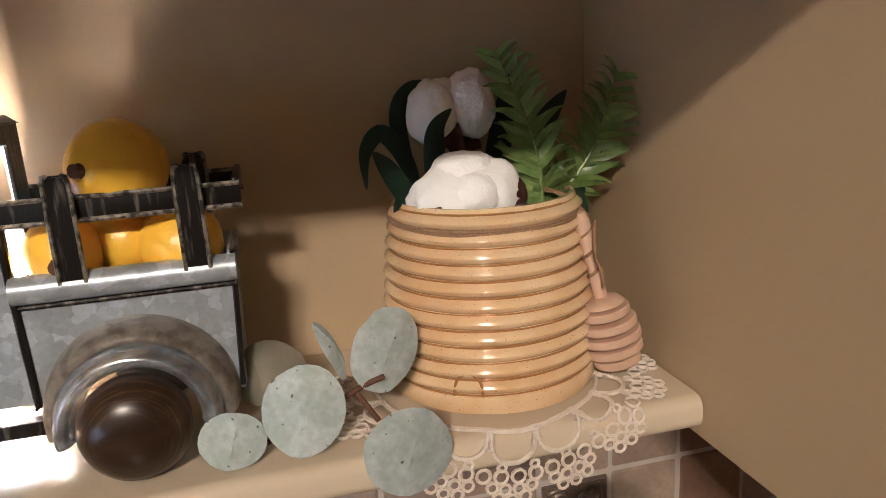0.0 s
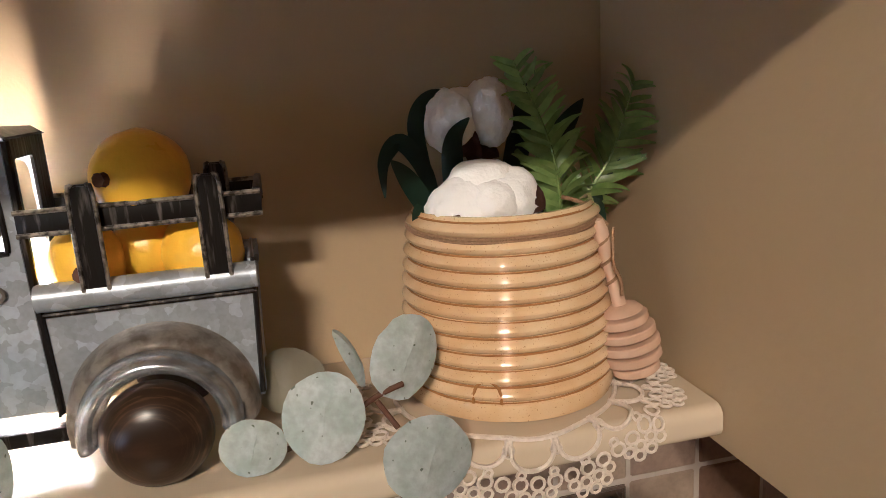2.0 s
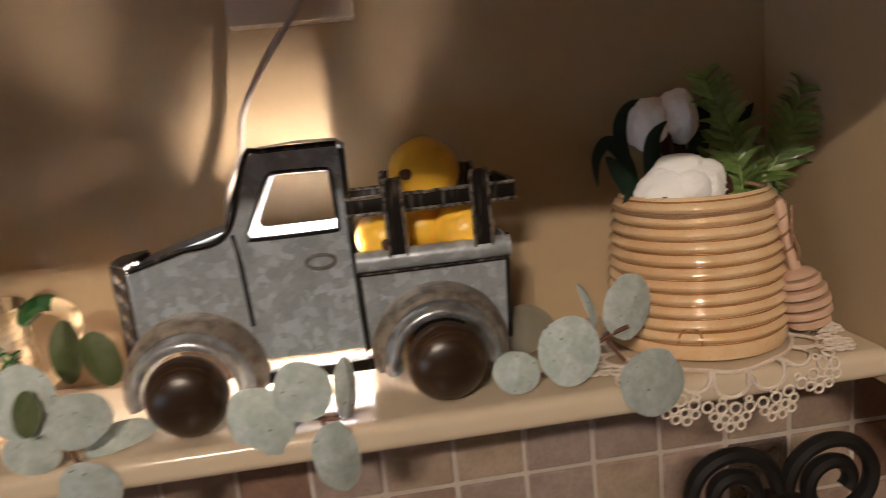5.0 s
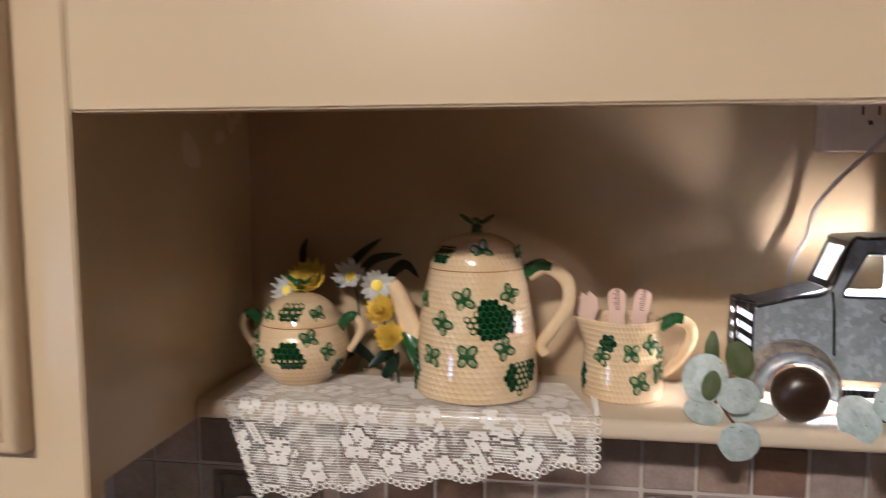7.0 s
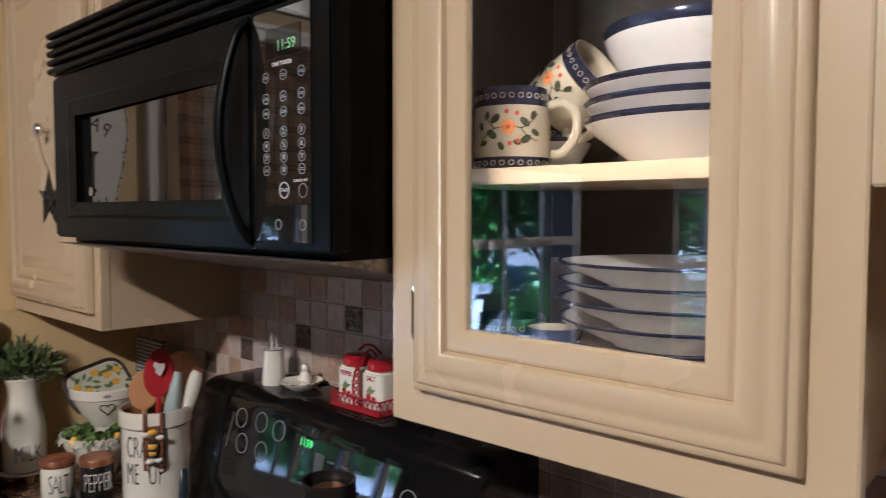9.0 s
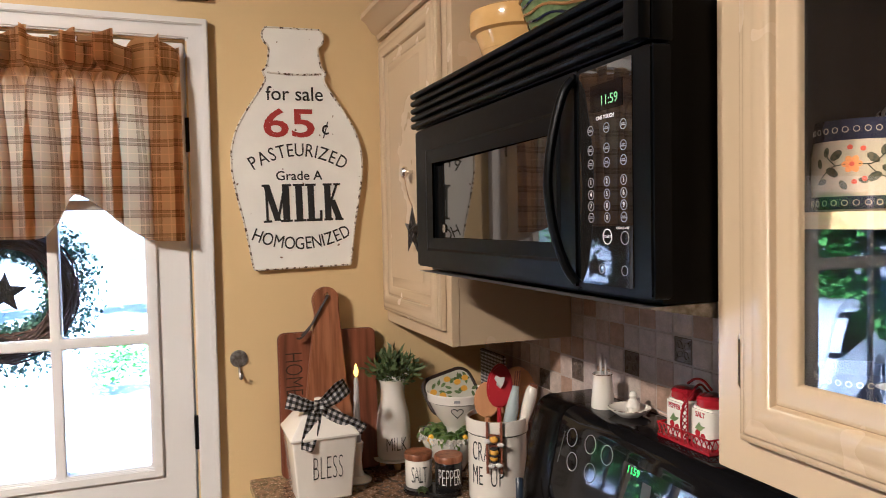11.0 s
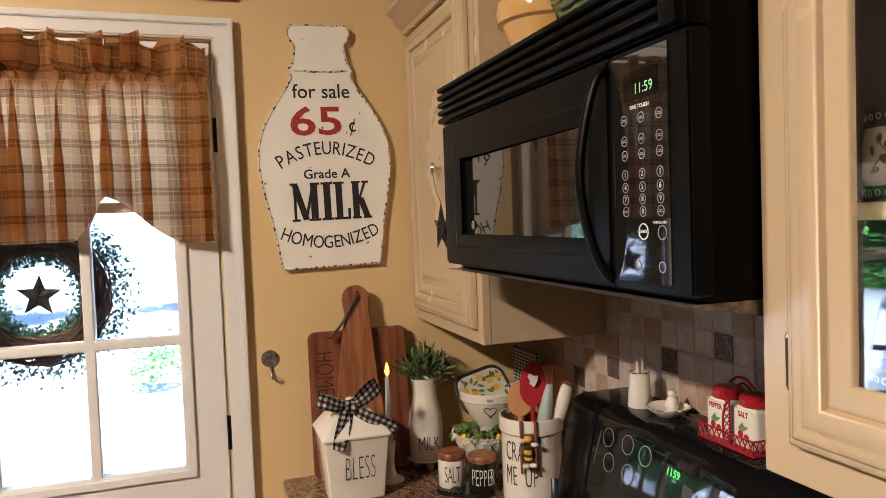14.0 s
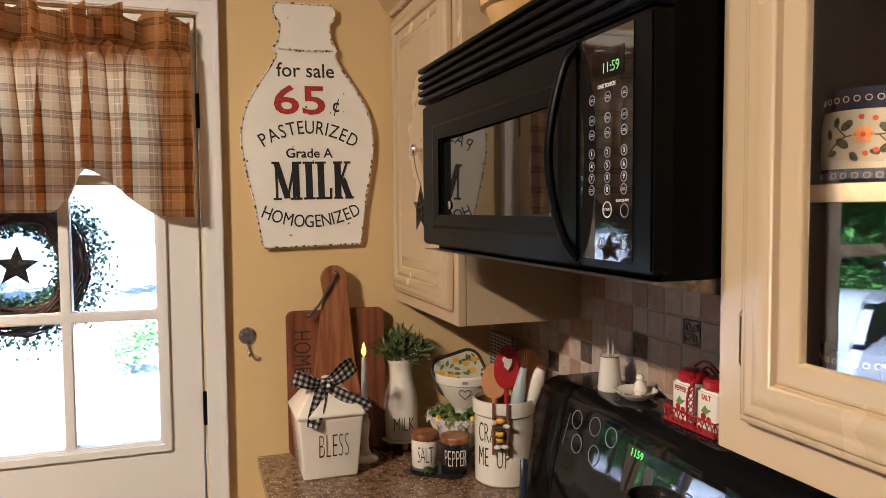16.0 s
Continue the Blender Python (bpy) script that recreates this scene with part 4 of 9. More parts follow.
prof = [(0, 0.001), (0.052, 0.001), (0.0565, 0.003), (0.0575, 0.008), (0.0565, 0.0115)]
for i in range(N_RINGS):
    z0 = 0.0125 + i * 0.0078
    for k, d in enumerate((-0.0017, 0.0003, 0.0014, 0.0018, 0.0014, 0.0003, -0.0017)):
        prof.append((hive_r(z0) + d, z0 + 0.0078 * k / 6.5))
prof += [(0.0475, 0.0985), (0.0465, 0.1005), (0.0445, 0.1005), (0.0435, 0.098), (0.044, 0.05), (0, 0.048)]
part("body", lathe(prof, 72, wobble=lambda a, r, z: r * (1 + 0.006 * math.sin(a * 3 + z * 80)) + 0.0005 * noise.noise(Vector((math.cos(a) * 3, math.sin(a) * 3, z * 120)))), M["hive"], pot)
for i in range(N_RINGS + 1):
    z0 = 0.0125 + i * 0.0078
    part("groove", tube([((hive_r(z0) - 0.0006) * (1 + 0.006 * math.sin(a * math.pi / 16 * 3 + z0 * 80)) * math.cos(a * math.pi / 16), (hive_r(z0) - 0.0006) * (1 + 0.006 * math.sin(a * math.pi / 16 * 3 + z0 * 80)) * math.sin(a * math.pi / 16), z0 - 0.0002) for a in range(33)], lambda q, i_=i: 0.00052 + 0.00030 * noise.noise(Vector((q * 9, i_ * 3.7, 1.0))), 5, n=2), M["hive_groove"], pot)
# arched entrance, scratched into the glaze
da = math.atan2(-0.050, -0.027)
ent = []
for s, z in ((-0.0068, 0.0125), (-0.0062, 0.0185), (-0.004, 0.0222), (0, 0.0236), (0.004, 0.0222), (0.0062, 0.0185), (0.0068, 0.0125)):
    a = da + s / 0.0565
    ent.append(((hive_r(z) + 0.0014) * math.cos(a), (hive_r(z) + 0.0014) * math.sin(a), z))
part("entrance", tube(ent, 0.0008, 5, n=4), M["hive_groove"], pot)
tw = [((0.0492 + 0.0006 * math.sin(5 * a)) * math.cos(a), (0.0492 + 0.0006 * math.sin(5 * a)) * math.sin(a), 0.0925 + 0.002 * math.sin(a + 0.4)) for a in [2 * math.pi * k / 40 for k in range(41)]]
string = tube(tw, 0.0011, 6, n=2)
tube([(p[0] * 1.005, p[1] * 1.005, p[2] - 0.0015) for p in tw], 0.0009, 6, n=2, bm=string)
part("twine", string, M["twine"], pot, "jute twine wound round the rim")

dip = thing("honey_dipper", "small beech honey dipper hanging on twine from the crock", "honey dipper", (-0.0125, 0.220, SHELF_TOP + 0.0105))
prof = [(0, 0.0005), (0.008, 0.0005)]
for i in range(5):
    r = (0.0122, 0.0148, 0.0155, 0.0148, 0.0128)[i]
    z = 0.001 + i * 0.0067
    prof += [(r - 0.0006, z), (r, z + 0.0007), (r, z + 0.0040), (r - 0.0006, z + 0.0046), (0.0048, z + 0.0047), (0.0048, z + 0.0066)]
prof += [(0.011, 0.034), (0.009, 0.0365), (0.004, 0.038), (0, 0.038)]
lean = pose(0, 0, 0, -4, -13, 0)
part("head", lathe(prof, 32, m=lean), M["beech"], dip)
part("handle", lathe([(0, 0.036), (0.0036, 0.036), (0.003, 0.055), (0.0036, 0.07), (0.0042, 0.078), (0.003, 0.083), (0, 0.084)], 16, m=lean), M["beech"], dip)
kn = tube([(0.0035 * math.cos(k), 0.0035 * math.sin(k), 0.045 + 0.0016 * k) for k in [i * 0.7 for i in range(28)]], 0.0009, 5, n=1, m=lean)
tube([(-0.014, 0.004, 0.078), (-0.022, 0.012, 0.088), (-0.032, 0.018, 0.092)], 0.0011, 5, bm=kn)
tube([(-0.014, -0.002, 0.078), (-0.016, -0.006, 0.062), (-0.012, -0.006, 0.052), (-0.011, -0.005, 0.044)], 0.0009, 5, bm=kn)
part("twine", kn, M["twine"], dip)

# ---- what grows from the pot ----
def fluff(own, at, r, seed, squash=(1, 1, 1)):
    b = bmesh.new()
    bmesh.ops.create_icosphere(b, subdivisions=4, radius=r)
    for v in b.verts:
        d = v.co.normalized()
        k = 1 + 0.11 * noise.noise(d * 1.8 + Vector((seed, 0, 0))) + 0.05 * noise.noise(d * 6 + Vector((0, seed, 0))) + 0.03 * noise.noise(d * 14 + Vector((seed, seed, 0))) + 0.02 * noise.noise(d * 30)
        v.co = Vector((v.co.x * squash[0], v.co.y * squash[1], v.co.z * squash[2])) * k + Vector(at)
    return merge(own, b)


def petal(length, width, curl=0.4, n=6, cup=0.25):
    """A pointed husk or petal that grows along +z and bends towards +x."""
    own = bmesh.new()
    rows = []
    for i in range(n + 1):
        t = i / n
        w = width * math.sin(math.pi * min(1, 0.18 + 0.82 * t) ** 0.8) + 0.0004
        a = curl * t * t * 2
        cx, cz = length * t * math.sin(a), length * t * math.cos(a)
        rows.append([own.verts.new((cx + cup * w * abs(s) ** 2, s * w, cz)) for s in (-1, -0.5, 0, 0.5, 1)])
    for a, b in zip(rows, rows[1:]):
        for k in range(4):
            own.faces.new((a[k], a[k + 1], b[k + 1], b[k]))
    bmesh.ops.solidify(own, geom=own.faces[:], thickness=0.0005)
    return own


def cotton(at, lobes, husks, label):
    ob = thing("cotton_boll", label, "cotton boll", at, group="bouquet in the crock")
    for i, (p, r, sq) in enumerate(lobes):
        part("cotton_lock", fluff(None, p, r, i * 3.1 + at[0] * 50, sq), M["cotton"], ob)
    for p, rx, ry, rz, ln_, wd in husks:
        part("husk", merge(None, petal(ln_, wd, 0.5), Matrix.Translation(p) @ pose(0, 0, 0, rx, ry, rz)), M["husk"], ob, "dry brown husk")


cotton((-0.081, 0.242, 1.443), [((-0.012, 0.0, -0.003), 0.0182, (1.1, 0.9, 0.9)), ((0.009, 0.000, -0.001), 0.0180, (1.0, 0.9, 0.95)), ((-0.002, 0.004, 0.005), 0.0170, (1.2, 0.9, 0.9)), ((-0.019, 0.004, -0.005), 0.011, (1.1, 0.9, 0.8)), ((0.000, -0.008, 0.000), 0.0125, (1.1, 0.9, 0.9))],
       [((0.021, -0.013, -0.006), -8, 6, 110, 0.024, 0.0070), ((-0.021, -0.015, -0.010), -10, -20, 60, 0.010, 0.003)], "open white cotton boll resting in the crock rim")
cotton((-0.079, 0.279, 1.480), [((-0.011, 0.0, 0.0), 0.0155, (0.9, 0.9, 1.15)), ((0.011, 0.001, 0.004), 0.0155, (0.85, 0.9, 1.2)), ((0.0, 0.010, 0.002), 0.015, (1, 0.9, 1.1))],
       [((0.000, -0.010, -0.020), -14, 0, 90, 0.036, 0.0050), ((-0.006, -0.008, -0.018), -6, -25, 80, 0.018, 0.006), ((0.010, -0.008, -0.020), -10, 30, 100, 0.022, 0.006)], "half-open white cotton boll with brown husk")


def frond(base, tip, width, pairs, label, seed):
    ob = thing("fern_sprig", label, "fern", base, group="bouquet in the crock")
    b, t = Vector((0, 0, 0)), Vector(tip) - Vector(base)
    bend = Vector((t.z * 0.08, 0, -abs(t.x) * 0.1))
    line = smooth_path([b, b.lerp(t, 0.5) + bend, t], 12)
    part("stem", tube(line, lambda s: 0.0011 * (1 - 0.7 * s), 5, n=1), M["fern"], ob)
    rnd = random.Random(seed)
    d = t.normalized()
    side = d.cross(Vector((0, 1, 0))).normalized()
    face = side.cross(d).normalized()
    for i in range(pairs):
        s = 0.06 + 0.9 * i / (pairs - 1)
        p = line[int(s * (len(line) - 1))]
        ln_ = width * (0.55 + 0.65 * math.sin(math.pi * min(1, 0.25 + 0.72 * s))) * rnd.uniform(0.85, 1.1)
        for sg in (-1, 1):
            own = petal(ln_, ln_ * 0.088, 0.25 * rnd.uniform(0.4, 1.4), 5, 0.1)
            ax = (side * sg * 0.86 + d * rnd.uniform(0.50, 0.78) + face * rnd.uniform(-0.35, 0.25)).normalized()
            q = ax.to_track_quat("Z", "X").to_matrix().to_4x4()
            part("leaflet", merge(None, own, Matrix.Translation(p) @ q @ pose(0, 0, 0, 0, 0, rnd.uniform(60, 120))), M["fern"], ob)


frond((-0.042, 0.242, 1.425), (-0.059, 0.262, 1.510), 0.0185, 24, "green artificial fern sprig standing in the crock", 3)
frond((-0.034, 0.258, 1.425), (0.009, 0.262, 1.496), 0.0185, 22, "green artificial fern sprig leaning from the crock", 5)
frond((-0.050, 0.284, 1.425), (-0.036, 0.292, 1.505), 0.018, 10, "shaded green fern sprig at the back of the crock", 8)


def blade(base, pts, width, label="long dark green leaf curling from the crock"):
    ob = thing("willow_leaf", label, "leaf", base, group="bouquet in the crock")
    width *= 0.75
    line = smooth_path(pts, 7)
    own = bmesh.new()
    rows = []
    for i, p in enumerate(line):
        s = i / (len(line) - 1)
        d = (line[min(i + 1, len(line) - 1)] - line[max(i - 1, 0)]).normalized()
        w = width * math.sin(math.pi * min(0.999, 0.12 + 0.88 * s)) + 0.0003
        sd = d.cross(Vector((0.25, 1, 0.2))).normalized()
        up = sd.cross(d)
        rows.append([own.verts.new(p + sd * (w * k) + up * (0.3 * w * abs(k))) for k in (-1, 0, 1)])
    for a, b in zip(rows, rows[1:]):
        for k in range(2):
            own.faces.new((a[k], a[k + 1], b[k + 1], b[k]))
    bmesh.ops.solidify(own, geom=own.faces[:], thickness=0.0006)
    part("blade", own, M["dark_leaf"], ob)


blade((-0.100, 0.272, 1.425), [(0, 0, 0), (-0.006, 0, 0.03), (-0.018, 0, 0.047), (-0.028, -0.002, 0.038), (-0.029, -0.004, 0.020)], 0.006)
blade((-0.096, 0.278, 1.425), [(0, 0, 0), (-0.010, 0, 0.035), (-0.012, 0, 0.058), (-0.002, 0, 0.070), (0.016, 0, 0.066)], 0.0055)
blade((-0.094, 0.262, 1.425), [(0, 0, 0), (0.0, 0, 0.03), (0.002, 0, 0.048), (0.010, -0.002, 0.058)], 0.007)
blade((-0.104, 0.258, 1.425), [(0, 0, 0), (-0.008, 0, 0.018), (-0.016, 0, 0.032), (-0.022, 0, 0.040)], 0.007)
blade((-0.105, 0.250, 1.422), [(0, 0, 0), (-0.008, -0.002, 0.010), (-0.012, -0.003, 0.022)], 0.008)
blade((-0.030, 0.252, 1.425), [(0, 0, 0), (0.008, -0.004, 0.008), (0.013, -0.006, -0.010)], 0.006)
blade((-0.028, 0.258, 1.425), [(0, 0, 0), (0.014, 0, 0.012), (0.026, 0, 0.030)], 0.005)
blade((-0.060, 0.285, 1.425), [(0, 0, 0), (0.012, 0.004, 0.04), (0.018, 0.006, 0.075)], 0.009)
blade((-0.048, 0.288, 1.425), [(0, 0, 0), (0.025, 0.004, 0.04), (0.042, 0.006, 0.062)], 0.009)


# ---- eucalyptus sprigs ----
def round_leaf(rx, rz, curl, seed):
    """A thin round leaf in the x-z plane, facing -y."""
    own = bmesh.new()
    rings = [[own.verts.new((0, 0, 0))]]
    for k in range(1, 6):
        q = k / 5
        ring = []
        for i in range(24):
            a = 2 * math.pi * i / 24
            edge = 1 + 0.06 * noise.noise(Vector((math.cos(a) * 1.5, math.sin(a) * 1.5, seed))) + 0.02 * noise.noise(Vector((math.cos(a) * 5, math.sin(a) * 5, seed)))
            x, z = rx * q * edge * math.cos(a), rz * q * edge * math.sin(a)
            y = curl * (x * x / rx + 0.5 * z * z / rz) + 0.0008 * noise.noise(Vector((x * 110, z * 110, seed * 2))) + (-0.0006 if abs(math.cos(a)) < 0.1 else 0)
            ring.append(own.verts.new((x, y, z)))
        rings.append(ring)
    for a, b in zip(rings, rings[1:]):
        for i in range(24):
            j = (i + 1) % 24
            if len(a) == 1:
                own.faces.new((a[0], b[i], b[j]))
            else:
                own.faces.new((a[i], a[j], b[j], b[i]))
    bmesh.ops.solidify(own, geom=own.faces[:], thickness=0.0009)
    return own


def sprig(at, leaves, stems, label):
    ob = thing("eucalyptus_sprig", label, "eucalyptus sprig", at, group="eucalyptus along the ledge")
    at = Vector(at)
    for s in stems:
        part("stem", tube([Vector(p) - at for p in s], 0.0013, 6, n=4), M["stem"], ob)
    for i, (x, y, z, rx, rz, tx, ty, tz, curl, kind) in enumerate(leaves):
        own = round_leaf(rx, rz, curl, i * 1.7 + x * 20)
        part("leaf", merge(None, own, Matrix.Translation(Vector((x, y, z)) - at) @ pose(0, 0, 0, tx, ty, tz)), M[kind], ob)


E_, O_ = "eucalyptus", "olive_leaf"
sprig((-0.170, 0.212, SHELF_TOP), [
    (-0.205, 0.199, 1.3535, 0.0145, 0.0125, -14, 20, 4, 0.2, E_), (-0.174, 0.197, 1.363, 0.0182, 0.0205, -10, 10, -6, 0.15, E_),
    (-0.134, 0.206, 1.381, 0.0165, 0.0200, -8, 30, 14, 0.2, E_), (-0.1315, 0.179, 1.3445, 0.0205, 0.0190, -8, 25, 8, 0.15, E_),
    (-0.157, 0.205, 1.385, 0.005, 0.018, -10, -25, 60, 0.5, E_), (-0.193, 0.244, 1.364, 0.019, 0.016, -25, -20, -20, 0.7, "dry_leaf")],
    [[(-0.2, 0.212, 1.341), (-0.17, 0.21, 1.352), (-0.150, 0.204, 1.366), (-0.138, 0.2, 1.372)], [(-0.150, 0.204, 1.364), (-0.142, 0.198, 1.352)]], "dusty grey-green eucalyptus sprig lying beside the crock")
sprig((-0.322, 0.200, SHELF_TOP), [
    (-0.3505, 0.190, 1.349, 0.0165, 0.0215, -12, -28, 6, 0.25, E_), (-0.326, 0.186, 1.365, 0.0165, 0.0170, -6, 8, -8, 0.2, E_),
    (-0.3015, 0.191, 1.362, 0.008, 0.0165, -8, 12, 40, 0.3, E_), (-0.311, 0.184, 1.324, 0.0130, 0.0230, 8, -8, 10, 0.3, E_),
    (-0.338, 0.205, 1.3425, 0.013, 0.010, -60, 5, 20, 0.3, E_)],
    [[(-0.35, 0.2, 1.342), (-0.33, 0.196, 1.347), (-0.31, 0.192, 1.345), (-0.3, 0.193, 1.352)], [(-0.318, 0.194, 1.345), (-0.313, 0.188, 1.335)]], "dusty grey-green eucalyptus sprig drooping over the ledge")
sprig((-0.455, 0.205, SHELF_TOP), [
    (-0.471, 0.193, 1.3775, 0.0185, 0.0205, -10, 15, -8, 0.2, E_), (-0.444, 0.190, 1.365, 0.0175, 0.0150, -16, -12, 8, 0.25, E_),
    (-0.4435, 0.186, 1.326, 0.0170, 0.0175, 4, 20, 0, 0.2, E_), (-0.472, 0.192, 1.350, 0.0160, 0.0110, -24, 15, -10, 0.3, E_),
    (-0.428, 0.200, 1.350, 0.0200, 0.0085, -48, -10, 10, 0.3, E_), (-0.456, 0.226, 1.392, 0.0085, 0.0185, -6, 4, 30, 0.5, "olive_leaf"),
    (-0.438, 0.218, 1.388, 0.0115, 0.0165, -4, -18, -10, 0.4, O_), (-0.467, 0.189, 1.373, 0.0075, 0.0125, -8, 10, -8, 0.1, O_)],
    [[(-0.455, 0.225, 1.345), (-0.456, 0.215, 1.36), (-0.457, 0.205, 1.356), (-0.452, 0.196, 1.347), (-0.445, 0.190, 1.338)], [(-0.457, 0.205, 1.356), (-0.466, 0.198, 1.366)], [(-0.455, 0.21, 1.358), (-0.446, 0.195, 1.362)]], "dusty grey-green eucalyptus sprig beside the milk jug")


# ---- the majolica tea set ----
def profile_r(prof, z):
    for (r0, z0), (r1, z1) in zip(prof, prof[1:]):
        if min(z0, z1) <= z <= max(z0, z1) and z0 != z1:
            return r0 + (r1 - r0) * (z - z0) / (z1 - z0)
    return prof[-1][0]


def comb_patch(prof, a0, z0, w, h, seed, cell=0.0058):
    """A blot of raised hexagon cells that lies on a turned surface."""
    own = bmesh.new()
    r0 = profile_r(prof, z0)
    rows = int(h / (cell * 0.87)) + 2
    cols = int(w / cell) + 2
    for j in range(-rows, rows + 1):
        for i in range(-cols, cols + 1):
            s, t = (i + 0.5 * (j % 2)) * cell, j * cell * 0.87
            if (s / w) ** 2 + (t / h) ** 2 > 0.95 + 0.40 * noise.noise(Vector((s * 60, t * 60, seed))):
                continue
            ring, top = [], []
            for k in range(6):
                a = math.pi / 6 + k * math.pi / 3
                for rad, lift, lst in ((cell * 0.57735, 0.0007, ring), (cell * 0.47, 0.0012, top)):
                    ss, zz = s + rad * math.cos(a), z0 + t + rad * math.sin(a)
                    r = profile_r(prof, zz) + lift
                    an = a0 + ss / r0
                    lst.append(own.verts.new((r * math.cos(an), r * math.sin(an), zz)))
            low = []
            for v in top:
                low.append(own.verts.new(v.co * 1.0))
            cen = sum((v.co for v in top), Vector()) / 6
            for v in low:
                d = Vector((cen.x, cen.y, 0)).normalized()
                v.co = cen + (v.co - cen) * 0.72 - d * 0.0011
            for k in range(6):
                m_ = (k + 1) % 6
                own.faces.new((ring[k], ring[m_], top[m_], top[k]))
                own.faces.new((top[k], top[m_], low[m_], low[k])).material_index = 1
            own.faces.new(low).material_index = 1
    bmesh.ops.remove_doubles(own, verts=own.verts, dist=0.0001)
    return own


def bee(prof, a0, z0, size, turn):
    """A four-winged insect pressed on the glaze: green body, olive wings."""
    r = profile_r(prof, z0)
    size *= 1.22
    here = Matrix.Translation((r * math.cos(a0), r * math.sin(a0), z0)) @ Matrix.Rotation(a0, 4, "Z") @ pose(0, 0, 0, 0, 90, 0) @ Matrix.Rotation(radians(turn), 4, "Z")
    wings, body = [], bmesh.new()
    for a in (40, 140, 220, 320):
        b = bmesh.new()
        bmesh.ops.create_uvsphere(b, u_segments=10, v_segments=6, radius=1)
        rim = b.copy()
        at_wing = here @ Matrix.Rotation(radians(a), 4, "Z") @ Matrix.Translation((size * 0.62, 0, 0.0004))
        rim.transform(at_wing @ Matrix.Diagonal((size * 0.56, size * 0.43, 0.0014, 1)))
        b.transform(at_wing @ Matrix.Translation((size * 0.03, 0, 0.0006)) @ Matrix.Diagonal((size * 0.37, size * 0.27, 0.0017, 1)))
        for f in b.faces:
            f.material_index = 1
        wings.append(merge(rim, b))
    for d, s in ((0, 0.30), (0.42, 0.22), (-0.46, 0.26)):
        b = bmesh.new()
        bmesh.ops.create_uvsphere(b, u_segments=10, v_segments=6, radius=1)
        b.transform(here @ Matrix.Translation((0, d * size, 0.0008)) @ Matrix.Diagonal((size * s, size * s * 1.2, 0.0020, 1)))
        merge(body, b)
    return wings, body


def decorate(ob, prof, patches, bees, lift=0.0):
    for a, z, w, h, s in patches:
        part("honeycomb_patch", merge(None, comb_patch(prof, radians(a), z, w, h, s), Matrix.Translation((0, 0, lift))), [M["green_glaze"], M["pit_glaze"]], ob, "raised green honeycomb patch")
    for a, z, s, t in bees:
        w_, b_ = bee(prof, radians(a), z, s, t)
        insect = part("bee", merge(None, b_, Matrix.Translation((0, 0, lift))), M["green_glaze"], ob, "small raised green bee")
        for one in w_:
            part("wing", merge(None, one, Matrix.Translation((0, 0, lift))), [M["green_glaze"], M["gold_wing"]], insect if ob.parent is None else ob, "olive-gold wing with a green rim")


def finial(ob, z, s):
    """A bee on a short stalk: a thick body lying across the lid, four stubby wings."""
    own = lathe([(0, 0), (0.0065 * s, 0.001), (0.0045 * s, 0.004 * s), (0.0055 * s, 0.007 * s), (0, 0.010 * s)], 14, m=Matrix.Translation((0, 0, z)))
    for dx, dy, dz, rx, ry, rz, tilt in ((0, -0.003, 0.0105, 0.0052, 0.0085, 0.0050, 0), (0, -0.011, 0.012, 0.0042, 0.0042, 0.0042, 0), (-0.0095, 0.002, 0.0135, 0.0088, 0.0055, 0.0024, -32), (0.0095, 0.002, 0.0135, 0.0088, 0.0055, 0.0024, 32), (-0.0065, 0.009, 0.0105, 0.0065, 0.0045, 0.0020, -20), (0.0065, 0.009, 0.0105, 0.0065, 0.0045, 0.0020, 20)):
        b = bmesh.new()
        bmesh.ops.create_uvsphere(b, u_segments=12, v_segments=8, radius=1)
        b.transform(Matrix.Translation((dx * s, dy * s, z + dz * s)) @ pose(0, 0, 0, 0, -tilt, 0) @ Matrix.Diagonal((rx * s, ry * s, rz * s, 1)))
        merge(own, b)
    return part("bee_finial", own, M["green_glaze"], ob, "green bee-shaped finial")


CLOTH = SHELF_TOP + 0.0038
# teapot
tp = thing("teapot", "cream majolica teapot with green honeycomb and bees", "teapot", (-0.669, 0.252, CLOTH))
tprof = [(0.050, 0.0), (0.0575, 0.002), (0.0585, 0.012), (0.0575, 0.035), (0.0545, 0.065), (0.0500, 0.095), (0.0445, 0.118)]
lprof = [(0.0445, 0.1185), (0.0440, 0.124), (0.0400, 0.134), (0.0310, 0.143), (0.0180, 0.1485), (0.004, 0.1505)]


def dense(prof, n=5):
    out = []
    pts = smooth_path([(r, 0, z) for r, z in prof], n)
    return [(max(p.x, 0.0), p.z) for p in pts]


part("body", lathe([(0, 0.0)] + dense(tprof) + [(0.043, 0.118), (0.042, 0.115), (0, 0.112)], 64, wobble=lambda a, r, z: r * (1 + 0.004 * math.sin(7 * a))), M["majolica"], tp)
lid = part("lid", lathe([(0.0, 0.1182)] + dense(lprof) + [(0, 0.1507)], 64), M["majolica"], tp)
seam_line = tube([(0.0447 * math.cos(a * math.pi / 20), 0.0447 * math.sin(a * math.pi / 20), 0.1183) for a in range(41)], 0.0005, 5, n=1)
part("lid_seam", seam_line, M["hive_groove"], tp)
finial(lid, 0.149, 1.0)
sp = tube([(-0.046, 0.0, 0.028), (-0.060, 0, 0.046), (-0.068, 0, 0.070), (-0.076, 0, 0.092), (-0.082, 0, 0.101)], lambda s: 0.0145 - 0.0085 * s, 14)
part("spout", sp, M["plain_majolica"], tp, "curved spout with green base")
